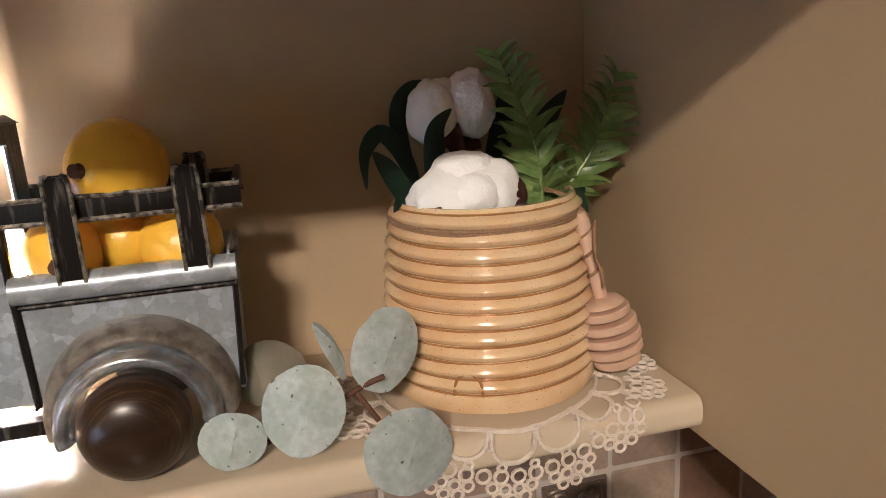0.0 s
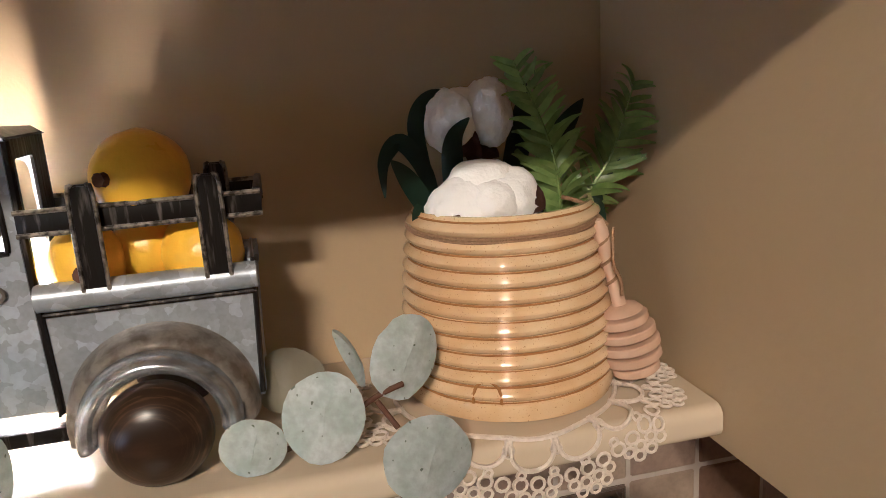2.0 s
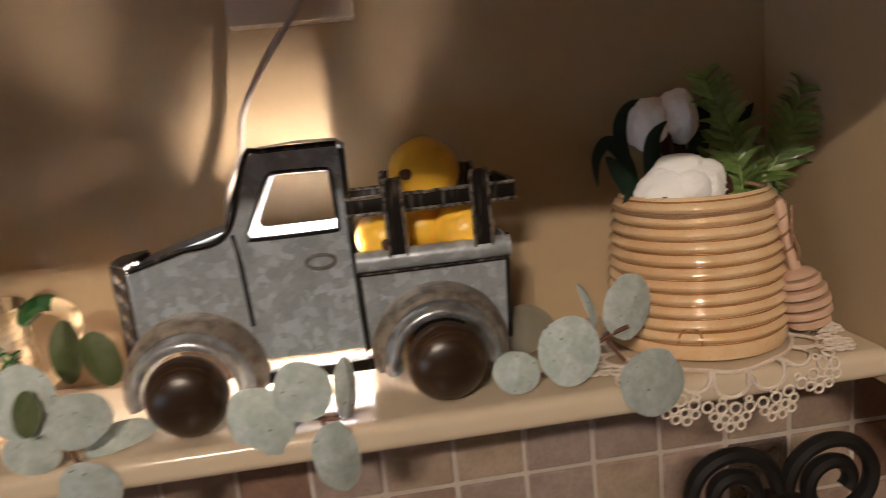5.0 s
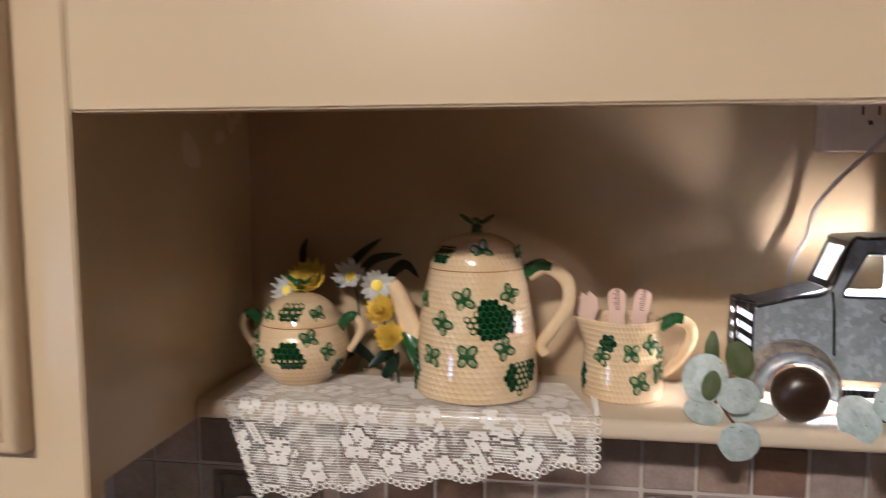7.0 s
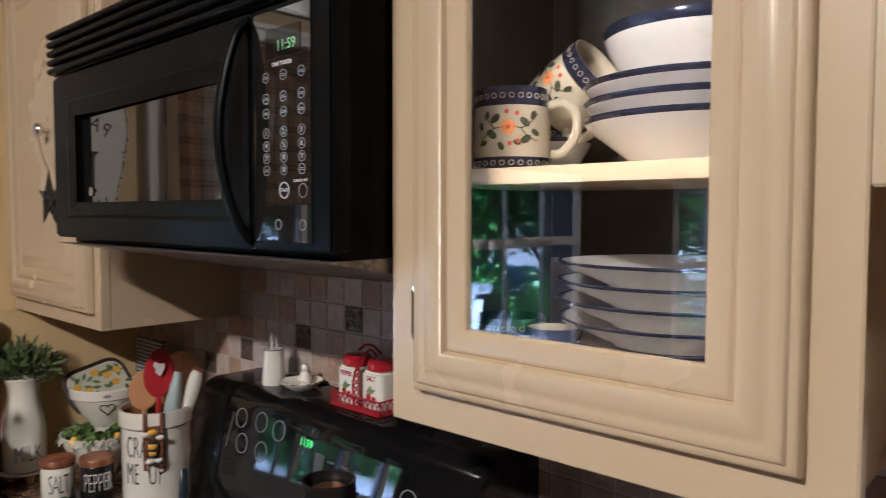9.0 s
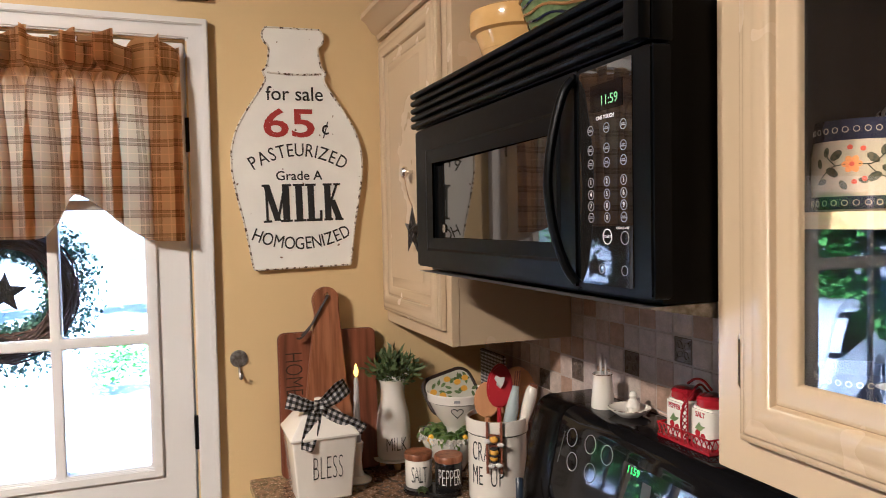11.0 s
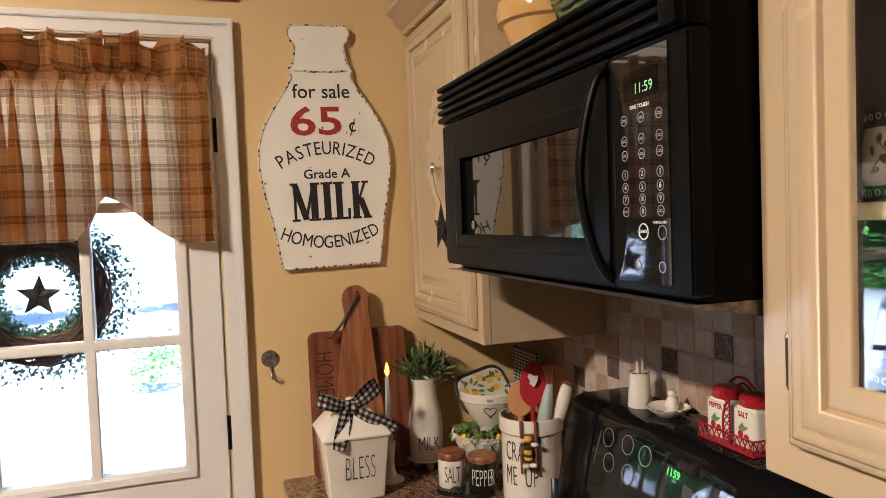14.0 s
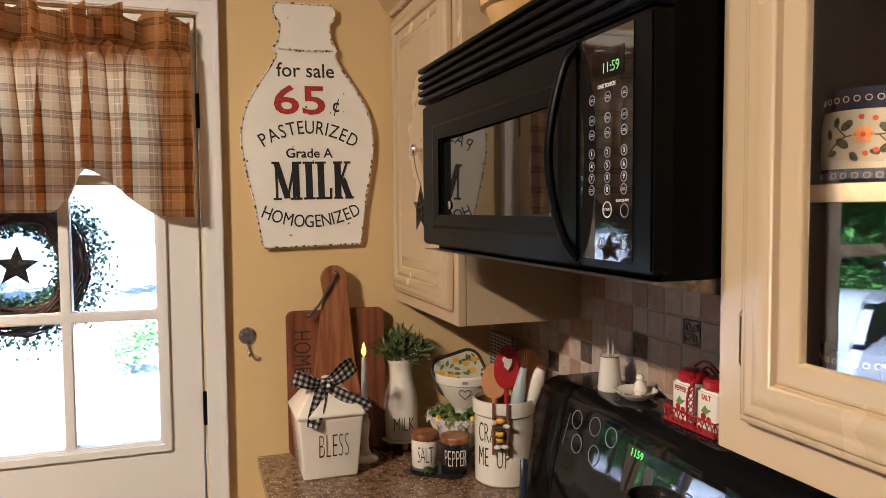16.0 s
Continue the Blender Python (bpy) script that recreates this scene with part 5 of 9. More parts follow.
leafy = tube([(-0.046, -0.004, 0.028), (-0.062, -0.004, 0.046), (-0.070, -0.003, 0.070)], lambda s: 0.0165 * (1 - 0.9 * s) + 0.001, 12)
part("spout_leaf", leafy, M["green_glaze"], tp)
hd = tube([(0.048, 0, 0.112), (0.066, 0, 0.119), (0.084, 0, 0.106), (0.086, 0, 0.085), (0.073, 0, 0.063), (0.062, 0, 0.046), (0.0655, 0, 0.036)], lambda s: 0.0062 - 0.0022 * s, 12, flat=1.25)
part("handle", hd, M["plain_majolica"], tp)
part("handle_leaf", tube([(0.045, 0, 0.112), (0.058, 0, 0.1195), (0.070, 0, 0.1185)], lambda s: 0.0080 * (1 - 0.25 * s), 12), M["green_glaze"], tp)
decorate(tp, dense(tprof), [(-68, 0.077, 0.0235, 0.018, 1.0), (-40, 0.025, 0.021, 0.015, 2.0), (-158, 0.026, 0.012, 0.020, 3.0)],
         [(-97, 0.094, 0.0085, 20), (-118, 0.072, 0.0085, 45), (-92, 0.045, 0.0088, 0), (-128, 0.042, 0.0085, 80), (-58, 0.051, 0.0082, 30), (-48, 0.098, 0.0080, 60), (-150, 0.090, 0.007, 10)])
decorate(lid, dense(lprof), [(-130, 0.132, 0.0125, 0.008, 4.0)], [(-78, 0.136, 0.0082, 30), (-20, 0.132, 0.007, 10)])

# sugar bowl
sg = thing("sugar_bowl", "round cream majolica sugar bowl with lid and two handles", "sugar bowl", (-0.846, 0.262, CLOTH))
sprof = [(0.028, 0.0), (0.031, 0.003), (0.040, 0.012), (0.0475, 0.026), (0.0480, 0.036), (0.0445, 0.049), (0.0395, 0.058)]
slid = [(0.0395, 0.0585), (0.0385, 0.062), (0.034, 0.072), (0.025, 0.081), (0.013, 0.0865), (0.003, 0.088)]
part("body", lathe([(0, 0.0)] + dense(sprof) + [(0.038, 0.058), (0, 0.056)], 56), M["majolica"], sg)
lid = part("lid", lathe([(0, 0.0582)] + dense(slid) + [(0, 0.0885)], 56), M["majolica"], sg)
part("lid_seam", tube([(0.0398 * math.cos(a * math.pi / 20), 0.0398 * math.sin(a * math.pi / 20), 0.0583) for a in range(41)], 0.0005, 5, n=1), M["hive_groove"], sg)
finial(lid, 0.087, 0.95)
for s in (-1, 1):
    part("handle", tube([(s * 0.040, 0, 0.052), (s * 0.050, 0, 0.064), (s * 0.060, 0, 0.060), (s * 0.0605, 0, 0.048), (s * 0.052, 0, 0.034), (s * 0.0495, 0, 0.030)], lambda q: 0.0042 - 0.001 * q, 10), M["plain_majolica"], sg)
    part("handle_leaf", tube([(s * 0.039, 0, 0.052), (s * 0.050, 0, 0.0645), (s * 0.057, 0, 0.0635)], lambda q: 0.0058 - 0.001 * q, 10), M["green_glaze"], sg)
decorate(sg, dense(sprof), [(-86, 0.034, 0.0170, 0.0125, 5.0), (-150, 0.020, 0.015, 0.009, 6.0), (-20, 0.018, 0.010, 0.009, 6.5)], [(-62, 0.049, 0.0075, 20), (-125, 0.034, 0.007, 70), (-40, 0.036, 0.0065, 30), (-140, 0.048, 0.006, 15)])
decorate(lid, dense(slid), [(-84, 0.073, 0.0125, 0.009, 7.0)], [(-128, 0.069, 0.0068, 40), (-45, 0.070, 0.0068, 20)])

# cream jug with wooden sticks
JUG = (-0.531, 0.270, SHELF_TOP)
jug = thing("cream_jug", "cream majolica jug holding wooden spoons", "jug", JUG)
jprof = [(0.036, 0.0), (0.0382, 0.002), (0.0385, 0.012), (0.0370, 0.035), (0.0345, 0.058), (0.0345, 0.066), (0.0355, 0.073)]


def lip(a, r, z):
    k = max(0.0, math.cos(a - math.pi)) ** 12 * max(0.0, (z - 0.045) / 0.03)
    return r + 0.012 * k


part("body", lathe([(0, 0.0)] + dense(jprof) + [(0.0345, 0.0742), (0.0335, 0.073), (0.032, 0.060), (0.033, 0.02), (0, 0.012)], 56, wobble=lip), M["majolica"], jug)
part("handle", tube([(0.034, 0, 0.066), (0.046, 0, 0.073), (0.060, 0, 0.068), (0.0625, 0, 0.054), (0.054, 0, 0.038), (0.044, 0, 0.026), (0.036, 0, 0.020)], lambda q: 0.0052 - 0.0016 * q, 10, flat=1.2), M["plain_majolica"], jug)
part("handle_leaf", tube([(0.033, 0, 0.066), (0.046, 0, 0.0735), (0.054, 0, 0.073)], lambda q: 0.0066 - 0.001 * q, 10), M["green_glaze"], jug)
decorate(jug, dense(jprof), [(-118, 0.055, 0.008, 0.007, 8.0), (-160, 0.020, 0.006, 0.016, 9.0)], [(-83, 0.047, 0.0070, 0), (-126, 0.042, 0.0068, 60), (-72, 0.020, 0.0080, 20), (-52, 0.054, 0.0072, 45), (-38, 0.028, 0.0078, 10), (-30, 0.045, 0.006, 80)])


def stick(x, y, lean, turn, top, spoon=False, words=""):
    ob = thing("wooden_stick", "pale birch spoon standing in the jug" if spoon else "pale birch stick with a burnt word, standing in the jug", "wooden spoon" if spoon else "wooden stick", JUG, group="wooden sticks in the jug")
    w = 0.0078
    if spoon:
        line = [(-0.003, 0), (0.003, 0), (0.0035, top - 0.03), (0.011, top - 0.018), (0.0125, top - 0.008), (0.007, top + 0.001), (0.003, top - 0.004), (0.0, top + 0.001), (-0.003, top - 0.004), (-0.007, top + 0.0), (-0.0125, top - 0.008), (-0.011, top - 0.018), (-0.0035, top - 0.03)]
    else:
        line = [(-w * 0.7, 0), (w * 0.7, 0), (w, top - 0.012), (w, top - 0.006)] + [(w * math.cos(radians(a)), top - 0.006 + w * 0.8 * math.sin(radians(a))) for a in range(20, 180, 20)] + [(-w, top - 0.006), (-w, top - 0.012)]
    m = Matrix.Translation((x, y, 0.0135)) @ pose(0, 0, 0, 0, lean, turn)
    part("stick", plate(line, [], 0.0018, m @ FACING_SOUTH, bevel=0.0004), M["pink_wood"], ob)
    if words:
        text("lettering", words, 0.0085, m @ Matrix.Translation((0.0, -0.0018, top - 0.010)) @ FACING_SOUTH @ pose(0, 0, 0, 0, 0, 90), M["ink"], ob, depth=0.0002)


stick(-0.018, 0.004, -14, -8, 0.084, True)
stick(-0.003, -0.004, -3, 4, 0.088, False, "nibble")
stick(0.006, -0.002, 8, 8, 0.088, False, "nibble")


# ---- silk flowers behind the tea set ----
def flower(at, face, r, kind, petals, layers=1):
    ob = thing("daisy" if kind == "daisy_white" else "yellow_flower", "white silk daisy with a yellow eye" if kind == "daisy_white" else "yellow silk chrysanthemum among dark leaves", "flower", at, group="silk flowers behind the tea set")
    q = Vector(face).to_track_quat("Z", "Y").to_matrix().to_4x4()
    rnd = random.Random(at[0] * 1000)
    for k in range(layers):
        for i in range(petals):
            own = petal(r * (1 - 0.22 * k) * rnd.uniform(0.9, 1.08), r * (0.20 if layers == 1 else 0.34), -0.2, 4, 0.2)
            a = 360 * (i + 0.5 * k) / petals + rnd.uniform(-6, 6)
            part("petal", merge(None, own, q @ pose(0, 0, 0, 0, 0, a) @ pose(0, 0, 0.001 * k, 0, 80 - 11 * k + rnd.uniform(-8, 8), 0)), M[kind], ob)
    part("eye", lathe([(0, -0.001), (r * 0.3, 0), (r * 0.27, r * 0.12), (r * 0.12, r * 0.2), (0, r * 0.2)], 12, m=q), M["daisy_yellow"], ob)
    part("stem", tube([Vector((0, 0, 0)), Vector((0.004, 0.012, -0.03)), Vector((0.006, 0.014, SHELF_TOP + 0.004 - at[2]))], 0.0012, 5), M["dark_leaf"], ob)


flower((-0.842, 0.274, 1.4390), (0.0, -0.66, 0.75), 0.0245, "daisy_yellow", 15, 4)
flower((-0.864, 0.272, 1.430), (-0.3, -0.85, 0.4), 0.0175, "daisy_white", 13)
flower((-0.799, 0.280, 1.4440), (-0.2, -0.85, 0.5), 0.020, "daisy_white", 14)
flower((-0.768, 0.262, 1.439), (0.2, -0.95, 0.15), 0.020, "daisy_white", 14)
flower((-0.760, 0.250, 1.4145), (-0.1, -0.8, 0.6), 0.0185, "daisy_yellow", 14, 4)
flower((-0.752, 0.246, 1.391), (0.0, -0.9, 0.4), 0.0170, "daisy_yellow", 14, 4)


def bush_leaf(at, pts, w):
    blade(at, pts, w, "dark green silk leaf behind the tea set")


bush_leaf((-0.846, 0.296, 1.42), [(0, 0, 0), (-0.010, 0, 0.04), (-0.004, 0, 0.062)], 0.006)
bush_leaf((-0.82, 0.300, 1.43), [(0, 0, 0), (0.02, 0, 0.03), (0.048, 0, 0.052)], 0.006)
bush_leaf((-0.80, 0.300, 1.44), [(0, 0, 0), (0.02, 0, 0.02), (0.05, -0.002, 0.026)], 0.006)
bush_leaf((-0.775, 0.298, 1.43), [(0, 0, 0), (0.025, 0, 0.025), (0.042, 0, 0.012)], 0.007)
bush_leaf((-0.775, 0.290, 1.35), [(0, 0, 0), (-0.02, -0.01, 0.02), (-0.03, -0.016, 0.010)], 0.009)
bush_leaf((-0.755, 0.280, 1.35), [(0, 0, 0), (-0.005, -0.012, 0.018), (-0.022, -0.02, 0.006)], 0.009)
bush_leaf((-0.765, 0.270, 1.345), [(0, 0, 0), (0.012, -0.01, 0.014), (0.02, -0.016, 0.03)], 0.008)


# ---- lace ----
def drape(u, v):
    """Lays a flat pattern on the ledge: v is the way from the wall, over the front edge and down."""
    edge = NICHE_BACK - 0.004 - SHELF_FRONT
    if v < edge - 0.004:
        return Vector((u, NICHE_BACK - 0.004 - v, SHELF_TOP + 0.0030))
    if v < edge + 0.004:
        a = (v - edge + 0.004) / 0.008 * math.pi / 2
        return Vector((u, SHELF_FRONT - 0.0012 + 0.0052 * (1 - math.sin(a)), SHELF_TOP + 0.0030 - 0.0070 * (1 - math.cos(a))))
    d = v - edge - 0.004
    return Vector((u, SHELF_FRONT - 0.0016 - 0.004 * math.sin(d * 20) * (0.5 + 0.5 * math.sin(u * 60)), SHELF_TOP - 0.004 - d))


def runner_inside(u, v):
    edge = NICHE_BACK - 0.004 - SHELF_FRONT
    if v < 0.035:
        return False
    left, right = -0.905 + 0.12 * (0.1 if v < edge else 0.1 + (v - edge) * 2.4), -0.560 - (0.0 if v > edge else (edge - v) * 0.25)
    if u < left or u > right:
        return False
    s = (u + 0.862) / (0.862 - 0.560)
    bottom = edge + 0.084 - 0.046 * s + 0.004 * math.sin(u * 120)
    return v < bottom


lace = bmesh.new()
CELL = 0.0029
rnd = random.Random(77)
FLOWERS = [(-0.885 + 0.038 * k + rnd.uniform(-0.006, 0.006), 0.168 + 0.012 * (k % 3) - 0.002 * k + rnd.uniform(-0.006, 0.006), rnd.uniform(0.011, 0.016)) for k in range(9)]
FLOWERS += [(-0.87 + 0.055 * k, 0.128 + rnd.uniform(-0.006, 0.006), rnd.uniform(0.009, 0.013)) for k in range(6)] + [(-0.72, 0.075, 0.030), (-0.60, 0.095, 0.020), (-0.80, 0.09, 0.018)]
LEAVES = [(rnd.uniform(-0.90, -0.57), rnd.uniform(0.06, 0.215), rnd.uniform(0, 3.14), rnd.uniform(0.012, 0.018)) for _ in range(46)]


def hole(u, v):
    """How open the lace is at a spot: closely worked flowers and leaves with open outlines, in an uneven net."""
    for fx, fy, fr in FLOWERS:
        dx, dy = u - fx, v - fy
        d = math.hypot(dx, dy) / fr
        if d < 1.30:
            a = math.atan2(dy, dx)
            rim = 0.66 + 0.34 * abs(math.cos(2.5 * a + fx * 40))
            if d < 0.20:
                return 0.80
            if d < rim:
                return 0.05 + 0.55 * (abs(math.cos(2.5 * a + fx * 40)) < 0.22)
            if d < rim * 1.22:
                return 0.88
    for lx, ly, la, ll in LEAVES:
        dx, dy = u - lx, v - ly
        p, q = dx * math.cos(la) + dy * math.sin(la), -dx * math.sin(la) + dy * math.cos(la)
        d = math.hypot(p / ll, q / (0.36 * ll))
        if d < 0.95:
            return 0.45 if abs(q) < 0.0009 else 0.04
        if d < 1.25:
            return 0.86
    return 0.76 if noise.noise(Vector((u * 90, v * 90, 3))) > -0.05 else 0.45


rowsn = int(0.26 / (CELL * 0.866))
for j in range(rowsn):
    for i in range(int(0.36 / CELL)):
        u, v = -0.91 + (i + 0.5 * (j % 2)) * CELL, 0.03 + j * CELL * 0.866
        if not runner_inside(u, v):
            continue
        o = min(0.86, max(0.05, hole(u, v)))
        outer, inner = [], []
        for k in range(6):
            a = math.pi / 6 + k * math.pi / 3
            ru = CELL / math.sqrt(3)
            outer.append(lace.verts.new(drape(u + ru * math.cos(a), v + ru * math.sin(a))))
            inner.append(lace.verts.new(drape(u + ru * o * math.cos(a), v + ru * o * math.sin(a)) + Vector((0, -0.0002, 0.0003))))
        for k in range(6):
            m_ = (k + 1) % 6
            lace.faces.new((outer[k], outer[m_], inner[m_], inner[k]))
bmesh.ops.remove_doubles(lace, verts=lace.verts, dist=0.00012)
runner = thing("lace_runner", "cream machine-lace runner draped over the ledge under the tea set", "lace cloth", (-0.73, SHELF_FRONT, SHELF_TOP))
part("net", merge(None, lace, runner.matrix_world.inverted()), M["lace"], runner)


def loop(own, u, v, r, thick=0.0008, squash=1.0, n=12):
    tube([drape(u + r * math.cos(2 * math.pi * k / n), v + r * squash * math.sin(2 * math.pi * k / n)) for k in range(n + 1)], thick, 4, bm=own, n=1, cap=False)


edge_v = NICHE_BACK - 0.004 - SHELF_FRONT
own = bmesh.new()
for k in range(52):
    s = k / 51
    u = -0.862 + s * 0.300
    loop(own, u, edge_v + 0.0855 - 0.046 * s + 0.004 * math.sin(u * 120), 0.0026, 0.0007)
for k in range(14):
    s = k / 13
    loop(own, -0.8925 + 0.030 * s, edge_v + 0.002 + 0.084 * s, 0.0026, 0.0007)
    loop(own, -0.5585, edge_v - 0.06 + 0.10 * s, 0.0026, 0.0007)
part("picot_edge", merge(None, own, runner.matrix_world.inverted()), M["lace"], runner)

# crocheted doily under the crock
doily = thing("crochet_doily", "cream crocheted doily under the beehive crock", "doily", (HX, SHELF_FRONT, SHELF_TOP))
own, scallops, fringe = bmesh.new(), bmesh.new(), bmesh.new()
cu, cv = HX - 0.007, NICHE_BACK - 0.004 - HY + 0.011
for k in range(58):
    a = 2 * math.pi * k / 58
    if math.sin(a) < -0.35:
        continue
    loop(own, cu + 0.0788 * math.cos(a), cv + 0.0788 * math.sin(a), 0.0033, 0.0009, n=10)
    if k % 2 == 0:
        loop(own, cu + 0.0742 * math.cos(a), cv + 0.0742 * math.sin(a), 0.0020, 0.0009, n=8)
ARCHES = 17
for k in range(ARCHES):
    a = 2 * math.pi * (k + 0.5) / ARCHES
    if math.sin(a) < -0.35:
        continue
    pts = []
    for q in range(17):
        t = q / 16 * math.pi
        b = a - math.cos(t) * 2 * math.pi / ARCHES * 0.47
        r = 0.0572 + 0.0150 * math.sin(t) ** 0.7
        pts.append(drape(cu + r * math.cos(b), cv + r * math.sin(b)))
    tube(pts, 0.0012, 5, bm=scallops, n=1)
    for e in (-1, 1):
        b = a + e * math.pi / ARCHES
        loop(scallops, cu + 0.0635 * math.cos(b), cv + 0.0635 * math.sin(b), 0.0024, 0.0009, n=8)
    for db, r in ((-0.115, 0.0842), (-0.04, 0.0850), (0.04, 0.0850), (0.115, 0.0842), (-0.075, 0.0892), (0.0, 0.0902), (0.075, 0.0892)):
        loop(fringe, cu + r * math.cos(a + db), cv + r * math.sin(a + db), 0.0027, 0.0009, n=8)
ring = [drape(cu + 0.0585 * math.cos(math.pi * k / 30 - 0.3), cv + 0.0585 * math.sin(math.pi * k / 30 - 0.3)) for k in range(40)]
for nm, bm in (("centre_ring", tube(ring, 0.0012, 5, n=1)), ("inner_lace", scallops), ("loop_chain", own), ("picot_edge", fringe)):
    part(nm, merge(None, bm, doily.matrix_world.inverted()), M["crochet"], doily)

# ---- socket on the wall with the truck's cord ----
so = thing("wall_socket", "almond plastic duplex wall socket with a plugged-in cord", "socket", (-0.312, NORTH, 1.62))
part("plate", merge(None, box(-0.352, -0.272, NORTH - 0.022, NORTH - 0.0005, 1.568, 1.70, bevel=0.003), so.matrix_world.inverted()), M["outlet"], so)
for z in (1.602, 1.652):
    face = part("receptacle", merge(None, plate(rect(-0.328, -0.296, z - 0.016, z + 0.016, 0.005), [], 0.002, stand(NORTH - 0.0222)), so.matrix_world.inverted()), M["outlet"], so)
    own = box(-0.3205, -0.3185, NORTH - 0.0246, NORTH - 0.024, z - 0.001, z + 0.007)
    box(-0.3065, -0.3045, NORTH - 0.0246, NORTH - 0.024, z - 0.001, z + 0.007, bm=own)
    box(-0.3145, -0.3105, NORTH - 0.0246, NORTH - 0.024, z - 0.010, z - 0.006, bm=own)
    part("slot", merge(None, own, so.matrix_world.inverted()), M["slot"], face)
cord = tube([(-0.300, NORTH - 0.03, 1.652), (-0.285, NORTH - 0.04, 1.625), (-0.300, NORTH - 0.035, 1.585), (-0.333, NORTH - 0.02, 1.545), (-0.352, NORTH - 0.012, 1.515), (-0.358, NORTH - 0.012, 1.488), (-0.372, NORTH - 0.012, 1.455), (-0.372, NORTH - 0.014, 1.40), (-0.362, NORTH - 0.014, SHELF_TOP + 0.004)], 0.0021, 8, n=8)
tagged(link("power_cord", cord, M["cord"]), "grey power cord running from the socket to the truck", "cord")


# ---- materials of the kitchen things ----
M["sign_white"] = mat("chipped_white_enamel", (0.91, 0.895, 0.835), 0.45, scale=12, amount=0.3, spots=((0.20, 0.11, 0.06), 75, 0.75), bump=0.15, bump_scale=90)
M["sign_edge"] = mat("rusty_sign_edge", (0.74, 0.69, 0.60), 0.6, second=(0.10, 0.06, 0.035), scale=95, amount=1.0, contrast=(0.52, 0.58))
M["sign_black"] = mat("black_sign_paint", (0.015, 0.015, 0.016), 0.55, scale=60, spots=((0.6, 0.58, 0.55), 190, 0.755))
M["sign_red"] = mat("red_sign_paint", (0.36, 0.035, 0.025), 0.5, scale=60, spots=((0.6, 0.5, 0.45), 160, 0.72))
M["walnut"] = mat("acacia_wood", (0.24, 0.085, 0.037), 0.38, second=(0.085, 0.026, 0.012), scale=52, stretch=(1, 1.0, 0.06), amount=0.9, detail=6, bump=0.08, bump_scale=40)
M["walnut_light"] = mat("paler_acacia_wood", (0.38, 0.160, 0.066), 0.36, second=(0.15, 0.052, 0.020), scale=60, stretch=(1, 1.0, 0.05), amount=0.9, detail=6)
M["leather"] = mat("dark_leather_cord", (0.03, 0.015, 0.01), 0.6)
M["white_ware"] = mat("white_stoneware", (0.86, 0.82, 0.745), 0.14, second=(0.80, 0.75, 0.65), scale=10, amount=0.5, coat=0.5)
M["brown_ware"] = mat("brown_glaze_inside", (0.40, 0.22, 0.07), 0.2)
M["ware_ink"] = mat("black_ware_lettering", (0.02, 0.02, 0.02), 0.4)
M["black_ware"] = mat("black_stoneware", (0.014, 0.013, 0.013), 0.25)
M["white_ink"] = mat("white_lettering", (0.75, 0.73, 0.70), 0.5)
M["grey_ink"] = mat("grey_lettering", (0.30, 0.30, 0.31), 0.5)
M["dim_ink"] = mat("faint_grey_lettering", (0.07, 0.075, 0.085), 0.4)
M["candle"] = mat("grey_wax", (0.46, 0.45, 0.46), 0.4)
M["flame"] = mat("led_flame", (1.0, 0.50, 0.03), 0.5, emit=0.45)
M["green_digits"] = mat("green_led_digits", (0.22, 1.0, 0.12), 0.5, emit=0.06)
M["dim_digits"] = mat("dim_green_digits", (0.30, 0.62, 0.25), 0.5, emit=0.010)
M["amber_led"] = mat("amber_led", (1.0, 0.6, 0.05), 0.5, emit=0.4)
M["red_plastic"] = mat("red_silicone", (0.42, 0.02, 0.025), 0.35, scale=50)
M["red_enamel"] = mat("red_enamel", (0.38, 0.012, 0.018), 0.22, coat=0.5)
M["pale_blue"] = mat("pale_blue_handle", (0.50, 0.58, 0.60), 0.3)
M["orange_wood"] = mat("orange_beech_wood", (0.62, 0.33, 0.13), 0.5, second=(0.52, 0.25, 0.09), scale=50, stretch=(1, 1, 0.1))
M["bee_yellow"] = mat("bee_yellow", (0.75, 0.42, 0.02), 0.4)
M["herb"] = mat("silk_herb_green", (0.17, 0.23, 0.075), 0.55, second=(0.07, 0.12, 0.035), scale=90, amount=0.8, vary=0.3)
M["copper"] = mat("copper_lid", (0.55, 0.28, 0.13), 0.3, metal=0.9, scale=60)
M["blue_enamel"] = mat("blue_enamel", (0.16, 0.24, 0.34), 0.15, coat=0.4)
M["steel_blue"] = mat("blue_grey_handle", (0.02, 0.03, 0.05), 0.3)
M["cobalt"] = mat("cobalt_blue_glaze", (0.018, 0.020, 0.045), 0.10, second=(0.04, 0.045, 0.085), scale=90, coat=0.6)
M["pottery"] = mat("cream_pottery_glaze", (0.54, 0.47, 0.34), 0.12, second=(0.47, 0.40, 0.28), scale=40, coat=0.6)
M["orange_glaze"] = mat("orange_flower_glaze", (0.80, 0.36, 0.09), 0.2, second=(0.74, 0.20, 0.05), scale=160)
M["red_glaze"] = mat("red_flower_glaze", (0.62, 0.10, 0.04), 0.2)
M["leaf_glaze"] = mat("dark_leaf_glaze", (0.045, 0.055, 0.035), 0.2, second=(0.14, 0.13, 0.07), scale=300, amount=0.8)
M["plate_white"] = mat("white_dinnerware", (0.60, 0.565, 0.53), 0.15, coat=0.4)
